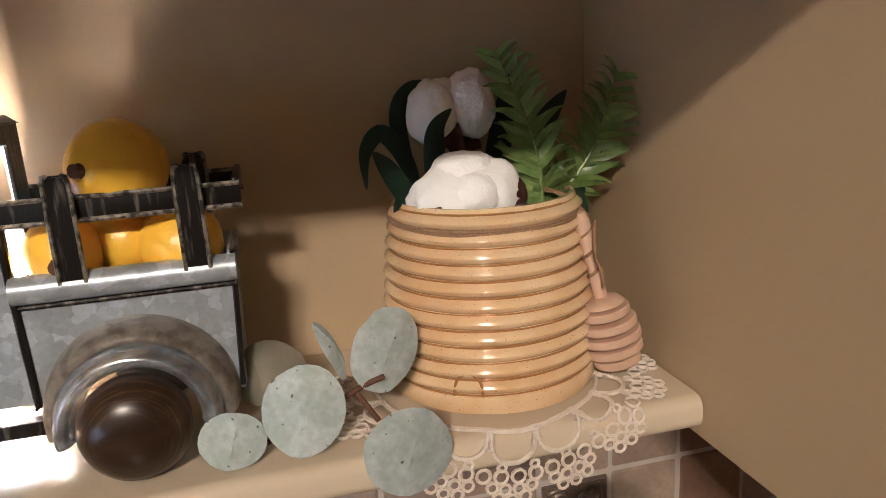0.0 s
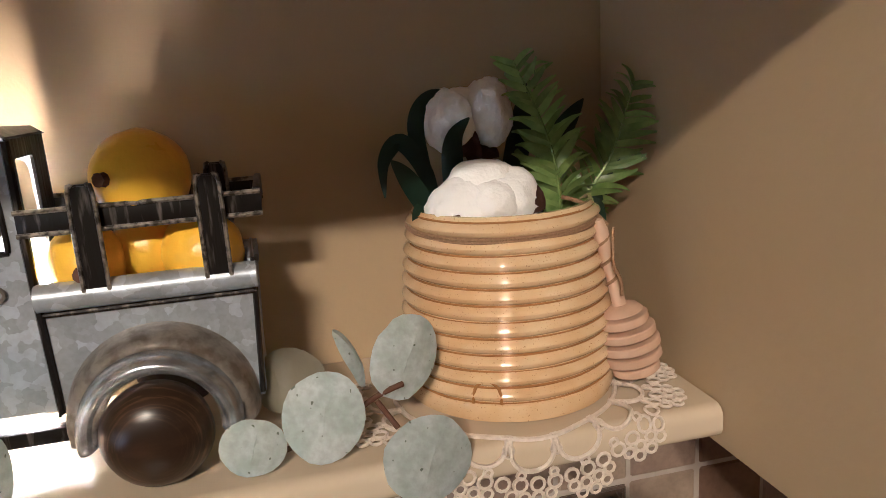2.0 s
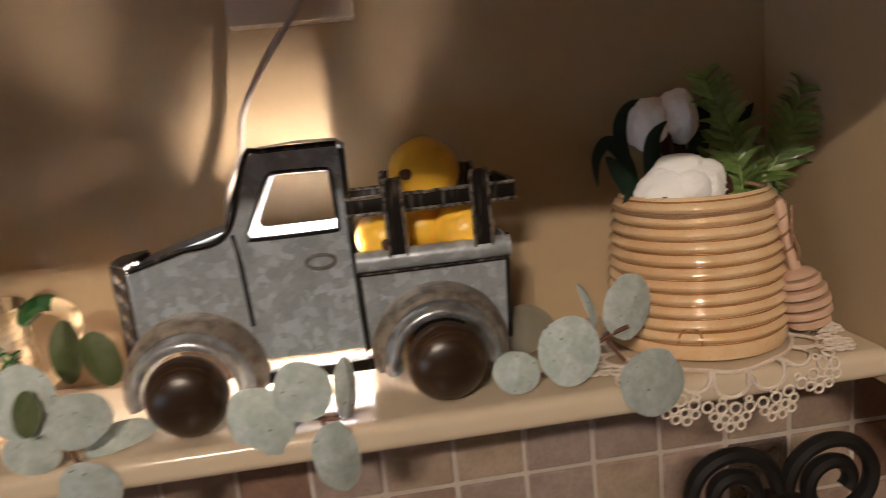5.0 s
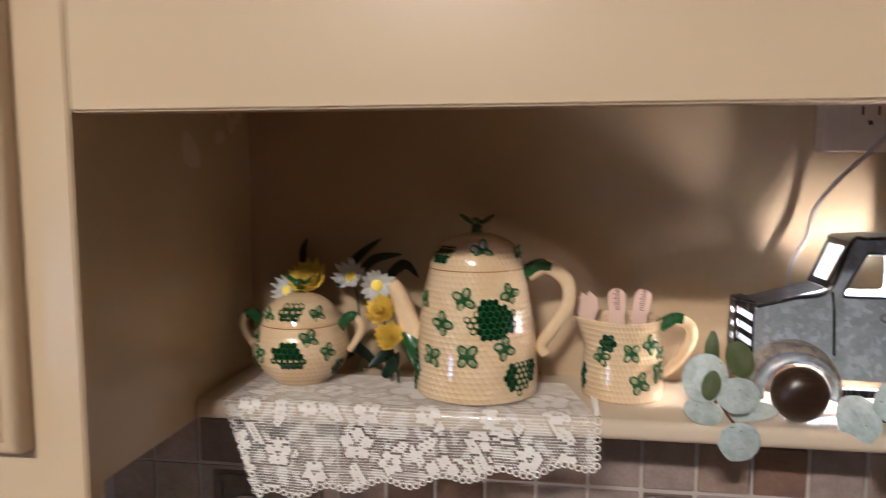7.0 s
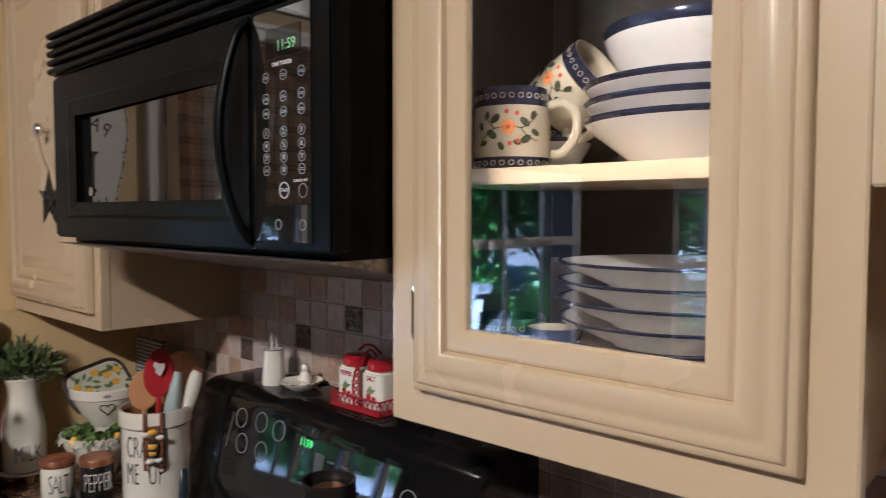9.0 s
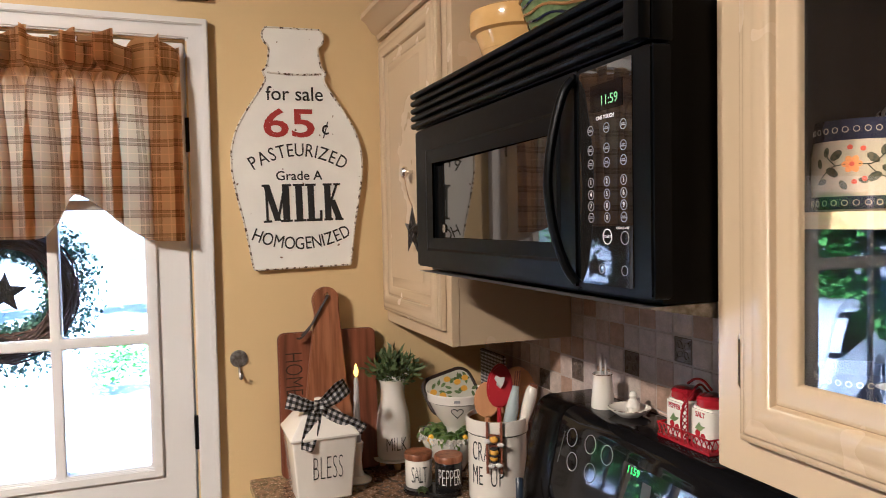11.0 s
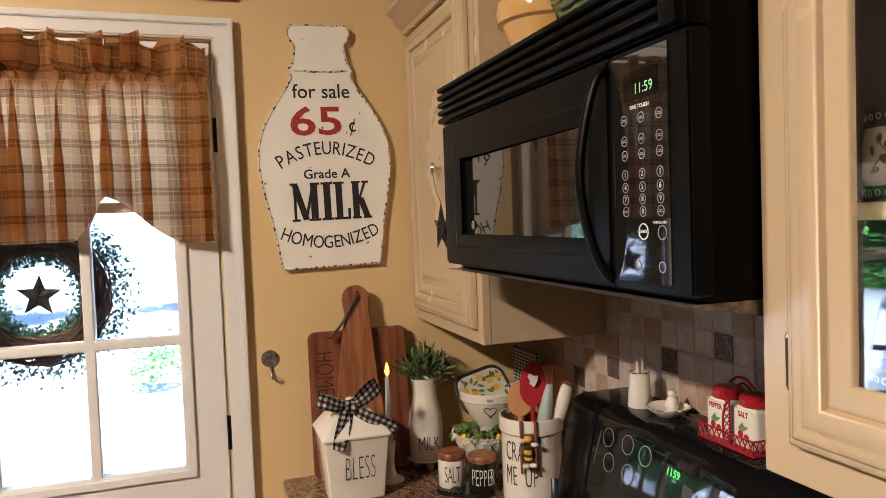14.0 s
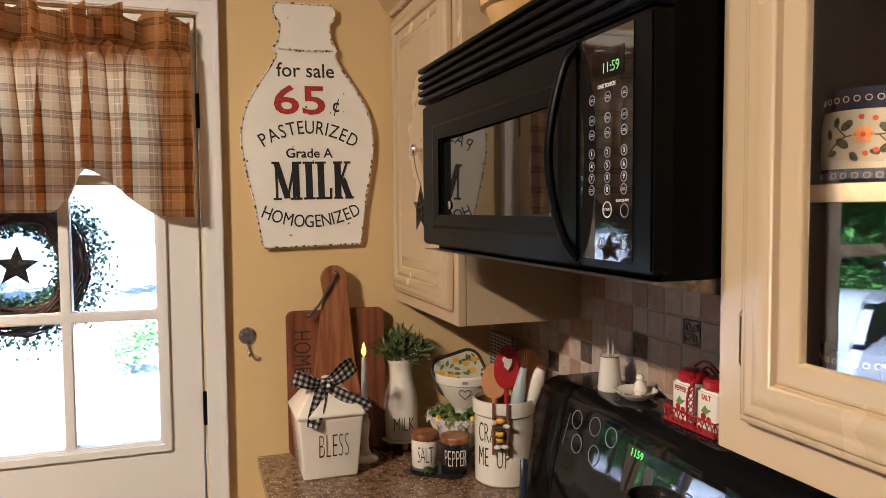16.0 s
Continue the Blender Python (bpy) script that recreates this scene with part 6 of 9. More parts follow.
M["yellow_bowl"] = mat("yellow_ware_glaze", (0.72, 0.47, 0.15), 0.12, second=(0.64, 0.38, 0.10), scale=30, coat=0.7)
M["cork_dark"] = mat("dark_iron", (0.012, 0.011, 0.011), 0.45, metal=0.3)
M["paper"] = mat("white_paper_towel", (0.78, 0.76, 0.72), 0.95, bump=0.4, bump_scale=150)


def check(name, a, b, mid, size, weave=False):
    """Woven check of three tones along the cloth, or in the object's own upright plane."""
    m = mat(name, a, 0.85)
    nt = m.node_tree
    n, l = nt.nodes, nt.links
    tc = n.new("ShaderNodeTexCoord")
    sep = n.new("ShaderNodeSeparateXYZ")
    l.new(tc.outputs["Object"], sep.inputs[0])
    if weave:
        at = n.new("ShaderNodeAttribute")
        at.attribute_name = "weave"
        l.new(at.outputs["Vector"], sep.inputs[0])
    s = n.new("ShaderNodeMath")
    s.operation = "ADD"
    l.new(sep.outputs[0], s.inputs[0])
    l.new(sep.outputs[1], s.inputs[1])
    outs = []
    for src in (sep.outputs[0], sep.outputs[1]) if weave else (s.outputs[0], sep.outputs[2]):
        k = n.new("ShaderNodeMath")
        k.operation = "MULTIPLY"
        k.inputs[1].default_value = 1 / size
        l.new(src, k.inputs[0])
        f = n.new("ShaderNodeMath")
        f.operation = "FRACT"
        l.new(k.outputs[0], f.inputs[0])
        g = n.new("ShaderNodeMath")
        g.operation = "GREATER_THAN"
        g.inputs[1].default_value = 0.5
        l.new(f.outputs[0], g.inputs[0])
        outs.append(g.outputs[0])
    t = n.new("ShaderNodeMath")
    t.operation = "ADD"
    l.new(outs[0], t.inputs[0])
    l.new(outs[1], t.inputs[1])
    h = n.new("ShaderNodeMath")
    h.operation = "MULTIPLY"
    h.inputs[1].default_value = 0.5
    l.new(t.outputs[0], h.inputs[0])
    r = n.new("ShaderNodeValToRGB")
    r.color_ramp.interpolation = "CONSTANT"
    r.color_ramp.elements[0].color, r.color_ramp.elements[0].position = (*a, 1), 0.0
    r.color_ramp.elements[1].color, r.color_ramp.elements[1].position = (*mid, 1), 0.4
    e = r.color_ramp.elements.new(0.8)
    e.color = (*b, 1)
    l.new(h.outputs[0], r.inputs[0])
    l.new(r.outputs[0], n["Principled BSDF"].inputs["Base Color"])
    return m


M["pot_check"] = check("black_white_check", (0.015, 0.015, 0.016), (0.55, 0.53, 0.50), (0.14, 0.13, 0.13), 0.010)
M["gingham"] = check("black_white_gingham", (0.015, 0.015, 0.016), (0.72, 0.70, 0.67), (0.16, 0.15, 0.15), 0.0155, True)


def plaid(name):
    """Thin brown tartan cotton that lets some light through."""
    m = bpy.data.materials.new(name)
    m.use_nodes = True
    nt = m.node_tree
    n, l = nt.nodes, nt.links
    b = n["Principled BSDF"]
    b.inputs["Roughness"].default_value = 0.9
    b.inputs["Specular IOR Level"].default_value = 0.1
    at = n.new("ShaderNodeAttribute")
    at.attribute_name = "weave"
    sep = n.new("ShaderNodeSeparateXYZ")
    l.new(at.outputs["Vector"], sep.inputs[0])

    def band(src, period, lo, hi, shift=0.0):
        k = n.new("ShaderNodeMath")
        k.operation = "MULTIPLY_ADD"
        k.inputs[1].default_value, k.inputs[2].default_value = 1 / period, shift
        l.new(src, k.inputs[0])
        f = n.new("ShaderNodeMath")
        f.operation = "FRACT"
        l.new(k.outputs[0], f.inputs[0])
        a = n.new("ShaderNodeMath")
        a.operation = "COMPARE"
        a.inputs[1].default_value, a.inputs[2].default_value = (lo + hi) / 2, (hi - lo) / 2
        l.new(f.outputs[0], a.inputs[0])
        return a.outputs[0]

    col = None

    def over(fac, c, amount):
        nonlocal col
        k = n.new("ShaderNodeMath")
        k.operation = "MULTIPLY"
        k.inputs[1].default_value = amount
        l.new(fac, k.inputs[0])
        x = n.new("ShaderNodeMix")
        x.data_type = "RGBA"
        l.new(k.outputs[0], x.inputs[0])
        if col is None:
            x.inputs[6].default_value = (0.205, 0.094, 0.026, 1)
        else:
            l.new(col, x.inputs[6])
        x.inputs[7].default_value = (*c, 1)
        col = x.outputs[2]

    for src in (sep.outputs[0], sep.outputs[1]):
        over(band(src, 0.060, 0.05, 0.36), (0.105, 0.043, 0.012), 0.62)
        over(band(src, 0.060, 0.05, 0.085), (0.070, 0.028, 0.010), 0.45)
        over(band(src, 0.060, 0.325, 0.36), (0.070, 0.028, 0.010), 0.45)
        over(band(src, 0.060, 0.19, 0.22), (0.42, 0.19, 0.055), 0.45)
        over(band(src, 0.060, 0.655, 0.70), (0.58, 0.34, 0.12), 0.75)
        over(band(src, 0.0023, 0.0, 0.45), (0.26, 0.10, 0.03), 0.20)
    l.new(col, b.inputs["Base Color"])
    tr = n.new("ShaderNodeBsdfTranslucent")
    tone = n.new("ShaderNodeSeparateColor")
    l.new(col, tone.inputs[0])
    thin = n.new("ShaderNodeMapRange")
    thin.inputs["From Min"].default_value, thin.inputs["From Max"].default_value = 0.09, 0.205
    l.new(tone.outputs[0], thin.inputs["Value"])
    pale = n.new("ShaderNodeMix")
    pale.data_type = "RGBA"
    l.new(thin.outputs[0], pale.inputs[0])
    pale.inputs[6].default_value = (0.20, 0.085, 0.022, 1)
    pale.inputs[7].default_value = (1.0, 0.69, 0.34, 1)
    l.new(pale.outputs[2], tr.inputs["Color"])
    mx = n.new("ShaderNodeMixShader")
    mx.inputs[0].default_value = 0.60
    l.new(b.outputs[0], mx.inputs[1])
    l.new(tr.outputs[0], mx.inputs[2])
    l.new(mx.outputs[0], n["Material Output"].inputs["Surface"])
    return m


M["plaid"] = plaid("brown_plaid_cotton")


def on_west(x):
    return Matrix.Translation((x, 0, 0)) @ FACING_EAST


# ---- microwave ----
MX0, MX1, MY = -2.158, -1.376, -0.120
mw = thing("microwave", "black over-the-range microwave oven with a bowed handle", "microwave", (0, 0, 0))
part("body", box(MX0 + 0.004, -1.3985, MY + 0.046, NORTH - 0.012, 1.512, 1.884, bevel=0.003), M["black"], mw)
under = bmesh.new()
a = [under.verts.new(p) for p in ((MX0 + 0.004, MY + 0.015, 1.5115), (-1.3985, MY + 0.015, 1.5115), (-1.3985, NORTH - 0.012, 1.440), (MX0 + 0.004, NORTH - 0.012, 1.440))]
b = [under.verts.new((v.co.x, v.co.y, 1.5117)) for v in a[2:]]
under.faces.new(a)
under.faces.new((a[0], a[1], b[0], b[1]))
under.faces.new((a[1], a[2], b[0]))
under.faces.new((a[0], b[1], a[3]))
under.faces.new((a[2], a[3], b[1], b[0]))
part("underside", under, M["worn_metal"], mw, "grey metal underside sloping to the wall", smooth=False)
grille = box(MX0, MX1, MY + 0.016, MY + 0.045, 1.8045, 1.884, bevel=0.003)
part("vent_grille", grille, M["black"], mw)
for i in range(5):
    z = 1.812 + i * 0.0155
    part("slat", tube([(MX0 + 0.002, MY + 0.012, z), (MX1 - 0.03, MY + 0.012, z)], 0.0068, 10, flat=0.85), M["black"], mw)
part("end_cap", box(MX1 - 0.028, MX1, MY - 0.001, MY + 0.0155, 1.805, 1.884, bevel=0.003), M["black"], mw)
door_ob = part("door", plate(rect(MX0, -1.528, 1.522, 1.802, 0.006), [rect(-2.056, -1.590, 1.580, 1.730, 0.004)], 0.030, stand(MY + 0.045), bevel=0.004), M["black"], mw)
# frame that slopes in to the window
slope = bmesh.new()
o = rect(-2.094, -1.567, 1.556, 1.757)
i_ = rect(-2.054, -1.592, 1.582, 1.728)
vo = [slope.verts.new((p[0], MY + 0.0145, p[1])) for p in o]
v2 = [slope.verts.new((p[0] + (0.010 if k in (0, 3) else -0.006), MY + 0.0118, p[1] + (0.005 if k < 2 else -0.005))) for k, p in enumerate(o)]
vi = [slope.verts.new((p[0], MY + 0.013, p[1])) for p in i_]
for k in range(4):
    j = (k + 1) % 4
    slope.faces.new((vo[k], vo[j], v2[j], v2[k]))
    slope.faces.new((v2[k], v2[j], vi[j], vi[k]))
part("window_surround", slope, M["black"], door_ob, smooth=False)
pane_m = Matrix.Translation((-1.590, MY + 0.0150, 0)) @ Matrix.Rotation(radians(-1.35), 4, "Z")
part("window", box(-0.468, 0, 0, 0.004, 1.578, 1.732, bm=None), M["black_glass"], door_ob, "dark mirrored oven window").data.transform(pane_m)
part("badge", lathe([(0, 0), (0.008, 0), (0.008, 0.001), (0.0065, 0.001), (0.0065, 0.0006), (0, 0.0006)], 20, m=Matrix.Translation((-2.020, MY + 0.0235, 1.600)) @ pose(0, 0, 0, 90)), M["chrome"], door_ob, "small round metal badge")
bar = tube([(-1.5340, MY + 0.014, 1.790), (-1.5380, MY + 0.002, 1.772), (-1.5440, MY - 0.010, 1.72), (-1.5470, MY - 0.016, 1.662), (-1.5440, MY - 0.011, 1.604), (-1.5360, MY + 0.001, 1.555), (-1.5300, MY + 0.014, 1.532)], 0.0090, 12, flat=0.7, n=8)
part("handle", bar, M["black"], door_ob, "bowed glossy black handle")
panel = part("control_panel", plate(rect(-1.5260, MX1, 1.522, 1.802, 0.005), [], 0.028, stand(MY + 0.044), bevel=0.003), M["black"], mw)
part("panel_glass", plate(rect(-1.5190, -1.4090, 1.532, 1.795, 0.003), [], 0.0015, stand(MY + 0.0158), bevel=0.0005), M["black_glass"], panel, "glossy black key panel")
PG = MY + 0.0142
part("display", plate(rect(-1.4920, -1.4270, 1.742, 1.774, 0.001), [], 0.0006, stand(PG)), M["black_gloss"], panel)
text("digits", "11:59", 0.0165, stand(PG - 0.0008) @ Matrix.Translation((-1.4530, 1.753, 0)), M["dim_digits"], panel, depth=0.0002)
text("lettering", "ONE TOUCH", 0.0062, stand(PG - 0.0002) @ Matrix.Translation((-1.4620, 1.7335, 0)), M["white_ink"], panel, bold=0.0002, depth=0.0002)
keys = {1.657: "123", 1.642: "456", 1.628: "789"}
for z in (1.7205, 1.6965, 1.6795, 1.657, 1.642, 1.628, 1.614):
    for c, x in enumerate((-1.4930, -1.4590, -1.4255)):
        r = 0.0062
        k = part("key", plate(circle(x, z, r), [circle(x, z, r - 0.0009)], 0.0005, stand(PG)), M["grey_ink"], panel)
        if z in keys:
            text("lettering", keys[z][c], 0.0085, stand(PG - 0.0004) @ Matrix.Translation((x, z, 0)), M["white_ink"], k, depth=0.0002)
        elif z == 1.614 and c == 1:
            text("lettering", "0", 0.0085, stand(PG - 0.0004) @ Matrix.Translation((x, z, 0)), M["white_ink"], k, depth=0.0002)
        else:
            own = box(x - 0.0042, x + 0.0042, PG - 0.0006, PG - 0.0001, z - 0.0016, z - 0.0004)
            box(x - 0.0030, x + 0.0030, PG - 0.0006, PG - 0.0001, z + 0.0004, z + 0.0016, bm=own)
            part("lettering_bar", own, M["grey_ink"], k)
k = part("key", plate(circle(-1.4590, 1.591, 0.0095), [circle(-1.4590, 1.591, 0.0083)], 0.0005, stand(PG)), M["white_ink"], panel)
text("lettering", "START", 0.0052, stand(PG - 0.0004) @ Matrix.Translation((-1.4590, 1.591, 0)), M["white_ink"], k, depth=0.0002)
k = part("key", plate(circle(-1.4240, 1.590, 0.008), [circle(-1.4240, 1.590, 0.0072)], 0.0005, stand(PG)), M["grey_ink"], panel)
text("lettering", "CANCEL-OFF", 0.0042, stand(PG - 0.0002) @ Matrix.Translation((-1.4280, 1.6012, 0)), M["white_ink"], panel, depth=0.0002)
for x in (-1.4710, -1.4250):
    part("key", plate(circle(x, 1.552, 0.0062), [circle(x, 1.552, 0.0053)], 0.0005, stand(PG)), M["grey_ink"], panel)

# ---- range ----
rg = thing("range", "black electric range with a tall control backguard", "range", (0, 0, 0))
part("body", box(RX0 + 0.002, RX1 - 0.002, -0.385, NORTH - 0.012, 0.02, 0.894, bevel=0.003), M["black"], rg)
part("cooktop", box(RX0, RX1, -0.405, 0.145, 0.895, 0.919, bevel=0.005), M["black_gloss"], rg, "glossy black glass cooktop")
for x, y, r in ((-1.96, -0.05, 0.09), (-1.60, -0.05, 0.075), (-1.96, -0.27, 0.075), (-1.60, -0.27, 0.10)):
    part("burner_ring", lathe([(r - 0.002, 0.9192), (r - 0.002, 0.9197), (r, 0.9197), (r, 0.9192)], 40, m=Matrix.Translation((x, y, 0))), M["grey_ink"], rg)
part("oven_door", box(RX0 + 0.01, RX1 - 0.01, -0.412, -0.386, 0.20, 0.80, bevel=0.004), M["black_gloss"], rg)
part("oven_handle", tube([(RX0 + 0.05, -0.414, 0.74), (RX0 + 0.05, -0.45, 0.745), (RX1 - 0.05, -0.45, 0.745), (RX1 - 0.05, -0.414, 0.74)], 0.011, 10), M["black"], rg)
# backguard: a bowed face that leans back, with a satin end cap
GX_ = RX0 + 0.120
own = bmesh.new()
prof = [(0.118, 0.9197), (0.124, 0.98), (0.133, 1.04), (0.1445, 1.10), (0.1555, 1.15), (0.1640, 1.185), (0.1672, 1.195), (0.1716, 1.2035), (0.1778, 1.2105), (0.186, 1.2160), (0.197, 1.2195), (0.208, 1.2203), (NORTH - 0.013, 1.2203), (NORTH - 0.013, 0.9197)]
rows = []
for x in (GX_, GX_ + 0.006, RX1 - 0.006, RX1):
    rows.append([own.verts.new((x, p[0] + (0.005 if x == RX1 and p[1] < 1.215 and p[0] < 0.2 else 0), p[1] - (0.004 if x == RX1 and p[1] > 1.2 else 0))) for p in prof])
for a, b in zip(rows, rows[1:]):
    for k in range(len(prof)):
        j = (k + 1) % len(prof)
        own.faces.new((a[k], a[j], b[j], b[k]))
own.faces.new(rows[0][::-1])
own.faces.new(rows[-1])
guard = part("backguard", own, M["black_gloss"], rg, "glossy black control backguard", angle=50)


capb = bmesh.new()
rows = []
for k, x in enumerate((RX0, RX0 + 0.004, RX0 + 0.012, GX_ - 0.006, GX_ - 0.001)):
    grow = (-0.010, -0.002, 0.003, 0.003, 0.001)[k]
    rows.append([capb.verts.new((x, q[0] - (grow if q[0] < 0.2 else 0), q[1] + (min(grow, 0.0) if q[1] > 1.15 else 0))) for q in prof])
for p, q in zip(rows, rows[1:]):
    for k in range(len(prof)):
        j = (k + 1) % len(prof)
        capb.faces.new((p[k], p[j], q[j], q[k]))
capb.faces.new(rows[0][::-1])
capb.faces.new(rows[-1])
part("end_cap", capb, M["end_black"], rg, "satin black end cap", angle=50)


def face_at(x, z, lift=0.0006):
    """A frame on the leaning face of the backguard."""
    pts = [(0.118, 0.9197), (0.124, 0.98), (0.133, 1.04), (0.1445, 1.10), (0.1555, 1.15), (0.1640, 1.185), (0.1672, 1.195), (0.1716, 1.2035), (0.1778, 1.2105)]
    for (y0, z0), (y1, z1) in zip(pts, pts[1:]):
        if z0 <= z <= z1:
            y = y0 + (y1 - y0) * (z - z0) / (z1 - z0)
            tilt = math.degrees(math.atan2(y1 - y0, z1 - z0))
    return Matrix.Translation((x, y - lift, z)) @ pose(0, 0, 0, -tilt) @ FACING_SOUTH


for x, z in ((-1.983, 1.170), (-1.917, 1.174), (-1.860, 1.170), (-1.968, 1.126), (-1.903, 1.124)):
    part("burner_dial", plate(circle(0, 0, 0.0185, 28), [circle(0, 0, 0.0172, 28)], 0.0012, face_at(x, z)), M["grey_ink"], guard, "ring-marked burner dial")
part("control_glass", plate(rect(-0.135, 0.135, -0.045, 0.038, 0.004), [], 0.0008, face_at(-1.672, 1.140)), M["black_glass"], guard)
text("digits", "1159", 0.0185, face_at(-1.777, 1.166, 0.0018), M["green_digits"], guard, bold=0.0003, depth=0.0002)
for i in range(6):
    part("lettering_bar", plate(rect(-0.009, 0.009, -0.0015, 0.0015), [], 0.0004, face_at(-1.705 + 0.035 * (i % 3), 1.150 - 0.03 * (i // 3), 0.0018)), M["dim_ink"], guard)
part("touch_key", plate(rect(-0.012, 0.012, -0.018, 0.018, 0.002), [], 0.0006, face_at(-1.735, 1.140, 0.0016)), M["dim_ink"], guard)
part("burner_dial", plate(circle(0, 0, 0.0185, 28), [circle(0, 0, 0.0168, 28)], 0.0012, face_at(-1.520, 1.135)), M["grey_ink"], guard)
part("groove_line", tube([face_at(-2.020, 1.11).translation, face_at(-2.012, 1.175).translation], 0.0012, 6), M["worn_metal"], guard)
part("badge", plate(rect(-0.012, 0.012, -0.008, 0.008, 0.002), [], 0.0006, face_at(-2.118, 1.072)), M["grey_ink"], guard, "small pale maker's badge")
part("indicator", plate(rect(-0.004, 0.004, -0.0014, 0.0014), [], 0.0004, face_at(-2.075, 1.205)), M["amber_led"], guard)


# ---- milk bottle sign on the west wall ----
sgn = thing("milk_bottle_sign", "white chipped metal milk bottle sign with painted words", "sign", (WEST, -0.247, 1.8))
SI = sgn.matrix_world.inverted()
cy = -0.247
half = [(0.128, 1.494), (0.136, 1.505), (0.150, 1.60), (0.166, 1.68), (0.178, 1.75), (0.180, 1.79), (0.176, 1.83), (0.160, 1.88), (0.128, 1.935), (0.094, 1.985), (0.080, 2.012), (0.084, 2.026), (0.086, 2.034), (0.074, 2.05), (0.067, 2.098), (0.077, 2.110), (0.083, 2.122), (0.083, 2.138), (0.074, 2.152)]
half = [(p.x, p.z) for p in smooth_path([(a, 0, b) for a, b in half], 3)]
line = [(cy - a, b) for a, b in half] + [(cy + a, b) for a, b in reversed(half)]
plate_ob = part("plate", merge(None, plate(line, [], 0.012, on_west(WEST + 0.004), bevel=0.0015), SI), M["sign_white"], sgn)
edge = tube([(WEST + 0.0155, y, z) for y, z in line + line[:1]], 0.0028, 6, n=1)
part("rim", merge(None, edge, SI), M["sign_edge"], sgn, "rust-chipped raised rim")
rim2 = tube([(WEST + 0.0165, cy + s * 0.074, 2.03 - 0.004 * math.cos(s * 1.6)) for s in (-1, -0.5, 0, 0.5, 1)], 0.003, 6)
part("rim", merge(None, rim2, SI), M["sign_edge"], sgn)
FACE = WEST + 0.0164


def sign_text(words, y, z, size, material, wide=1.0, bold=0.0, tilt=0.0):
    text("lettering", words, size, SI @ on_west(FACE) @ Matrix.Translation((y, z, 0)) @ pose(0, 0, 0, 0, 0, tilt), material, plate_ob, bold, wide, depth=0.0007)


ADVANCE = {"I": 0.42, "M": 1.28, "O": 1.15, "G": 1.1, "H": 1.05, "N": 1.08, "D": 1.05, "E": 0.85, "S": 0.85, "P": 0.9, "T": 0.92}


def arc_text(words, z, bend, width, size, material, wide):
    steps = [ADVANCE.get(c, 1.0) for c in words]
    total = sum(steps)
    at = 0.0
    for c, w in zip(words, steps):
        s = ((at + w / 2) / total - 0.5) * 2
        at += w
        sign_text(c, cy + 0.5 * width * s, z - bend * s * s, size, material, wide, 0.0, -math.degrees(math.atan2(2 * bend * s * 2 / width, 1)))


def strokes(name, lines, y, z, material):
    """A painted slab letter from broad and thin brush strokes."""
    own = bmesh.new()
    for k, (x0, z0, x1, z1, w) in enumerate(lines):
        dx = w / 2 if abs(z1 - z0) > abs(x1 - x0) * 0.5 else 0
        dz = 0 if dx else w / 2
        plate([(y + x0 - dx, z + z0 - dz), (y + x1 - dx, z + z1 - dz), (y + x1 + dx, z + z1 + dz), (y + x0 + dx, z + z0 + dz)], [], 0.0006 + 0.00012 * k, SI @ on_west(FACE), bm=own)
    part(name, own, material, plate_ob)


sign_text("for sale", cy - 0.002, 1.972, 0.054, M["sign_black"], 0.98, 0.0003)
sign_text("65", cy - 0.020, 1.889, 0.108, M["sign_red"], 1.40, 0.0016)
sign_text("¢", cy + 0.078, 1.880, 0.056, M["sign_black"], 0.85, 0.0004)
arc_text("PASTEURIZED", 1.818, 0.042, 0.270, 0.052, M["sign_black"], 0.80)
sign_text("Grade A", cy - 0.001, 1.748, 0.036, M["sign_black"], 1.02, 0.0004)
LB, LT = 0.0, 0.104
strokes("letter_m", [(-0.092, LB, -0.092, LT, 0.007), (-0.092, LT, -0.064, LB + 0.004, 0.017), (-0.064, LB + 0.004, -0.041, LT, 0.007), (-0.040, LB, -0.040, LT, 0.019), (-0.102, LB + 0.003, -0.080, LB + 0.003, 0.006), (-0.056, LB + 0.003, -0.024, LB + 0.003, 0.006), (-0.104, LT - 0.003, -0.084, LT - 0.003, 0.006), (-0.048, LT - 0.003, -0.024, LT - 0.003, 0.006)], cy, 1.622, M["sign_black"])
strokes("letter_i", [(-0.004, LB, -0.004, LT, 0.019), (-0.020, LB + 0.003, 0.012, LB + 0.003, 0.006), (-0.020, LT - 0.003, 0.012, LT - 0.003, 0.006)], cy, 1.622, M["sign_black"])
strokes("letter_l", [(0.029, LB, 0.029, LT, 0.018), (0.014, LB + 0.003, 0.058, LB + 0.003, 0.007), (0.014, LT - 0.003, 0.044, LT - 0.003, 0.006), (0.055, LB, 0.056, LB + 0.030, 0.007)], cy, 1.622, M["sign_black"])
strokes("letter_k", [(0.076, LB, 0.076, LT, 0.018), (0.064, LB + 0.003, 0.089, LB + 0.003, 0.006), (0.064, LT - 0.003, 0.089, LT - 0.003, 0.006), (0.080, LB + 0.040, 0.104, LT, 0.007), (0.088, LB + 0.058, 0.108, LB, 0.018), (0.095, LB + 0.003, 0.119, LB + 0.003, 0.006), (0.094, LT - 0.003, 0.113, LT - 0.003, 0.006)], cy, 1.622, M["sign_black"])
arc_text("HOMOGENIZED", 1.560, -0.032, 0.268, 0.050, M["sign_black"], 0.78)

sgn.matrix_world = sgn.matrix_world @ pose(0, -0.003, 0, 1.2, 0, 0)

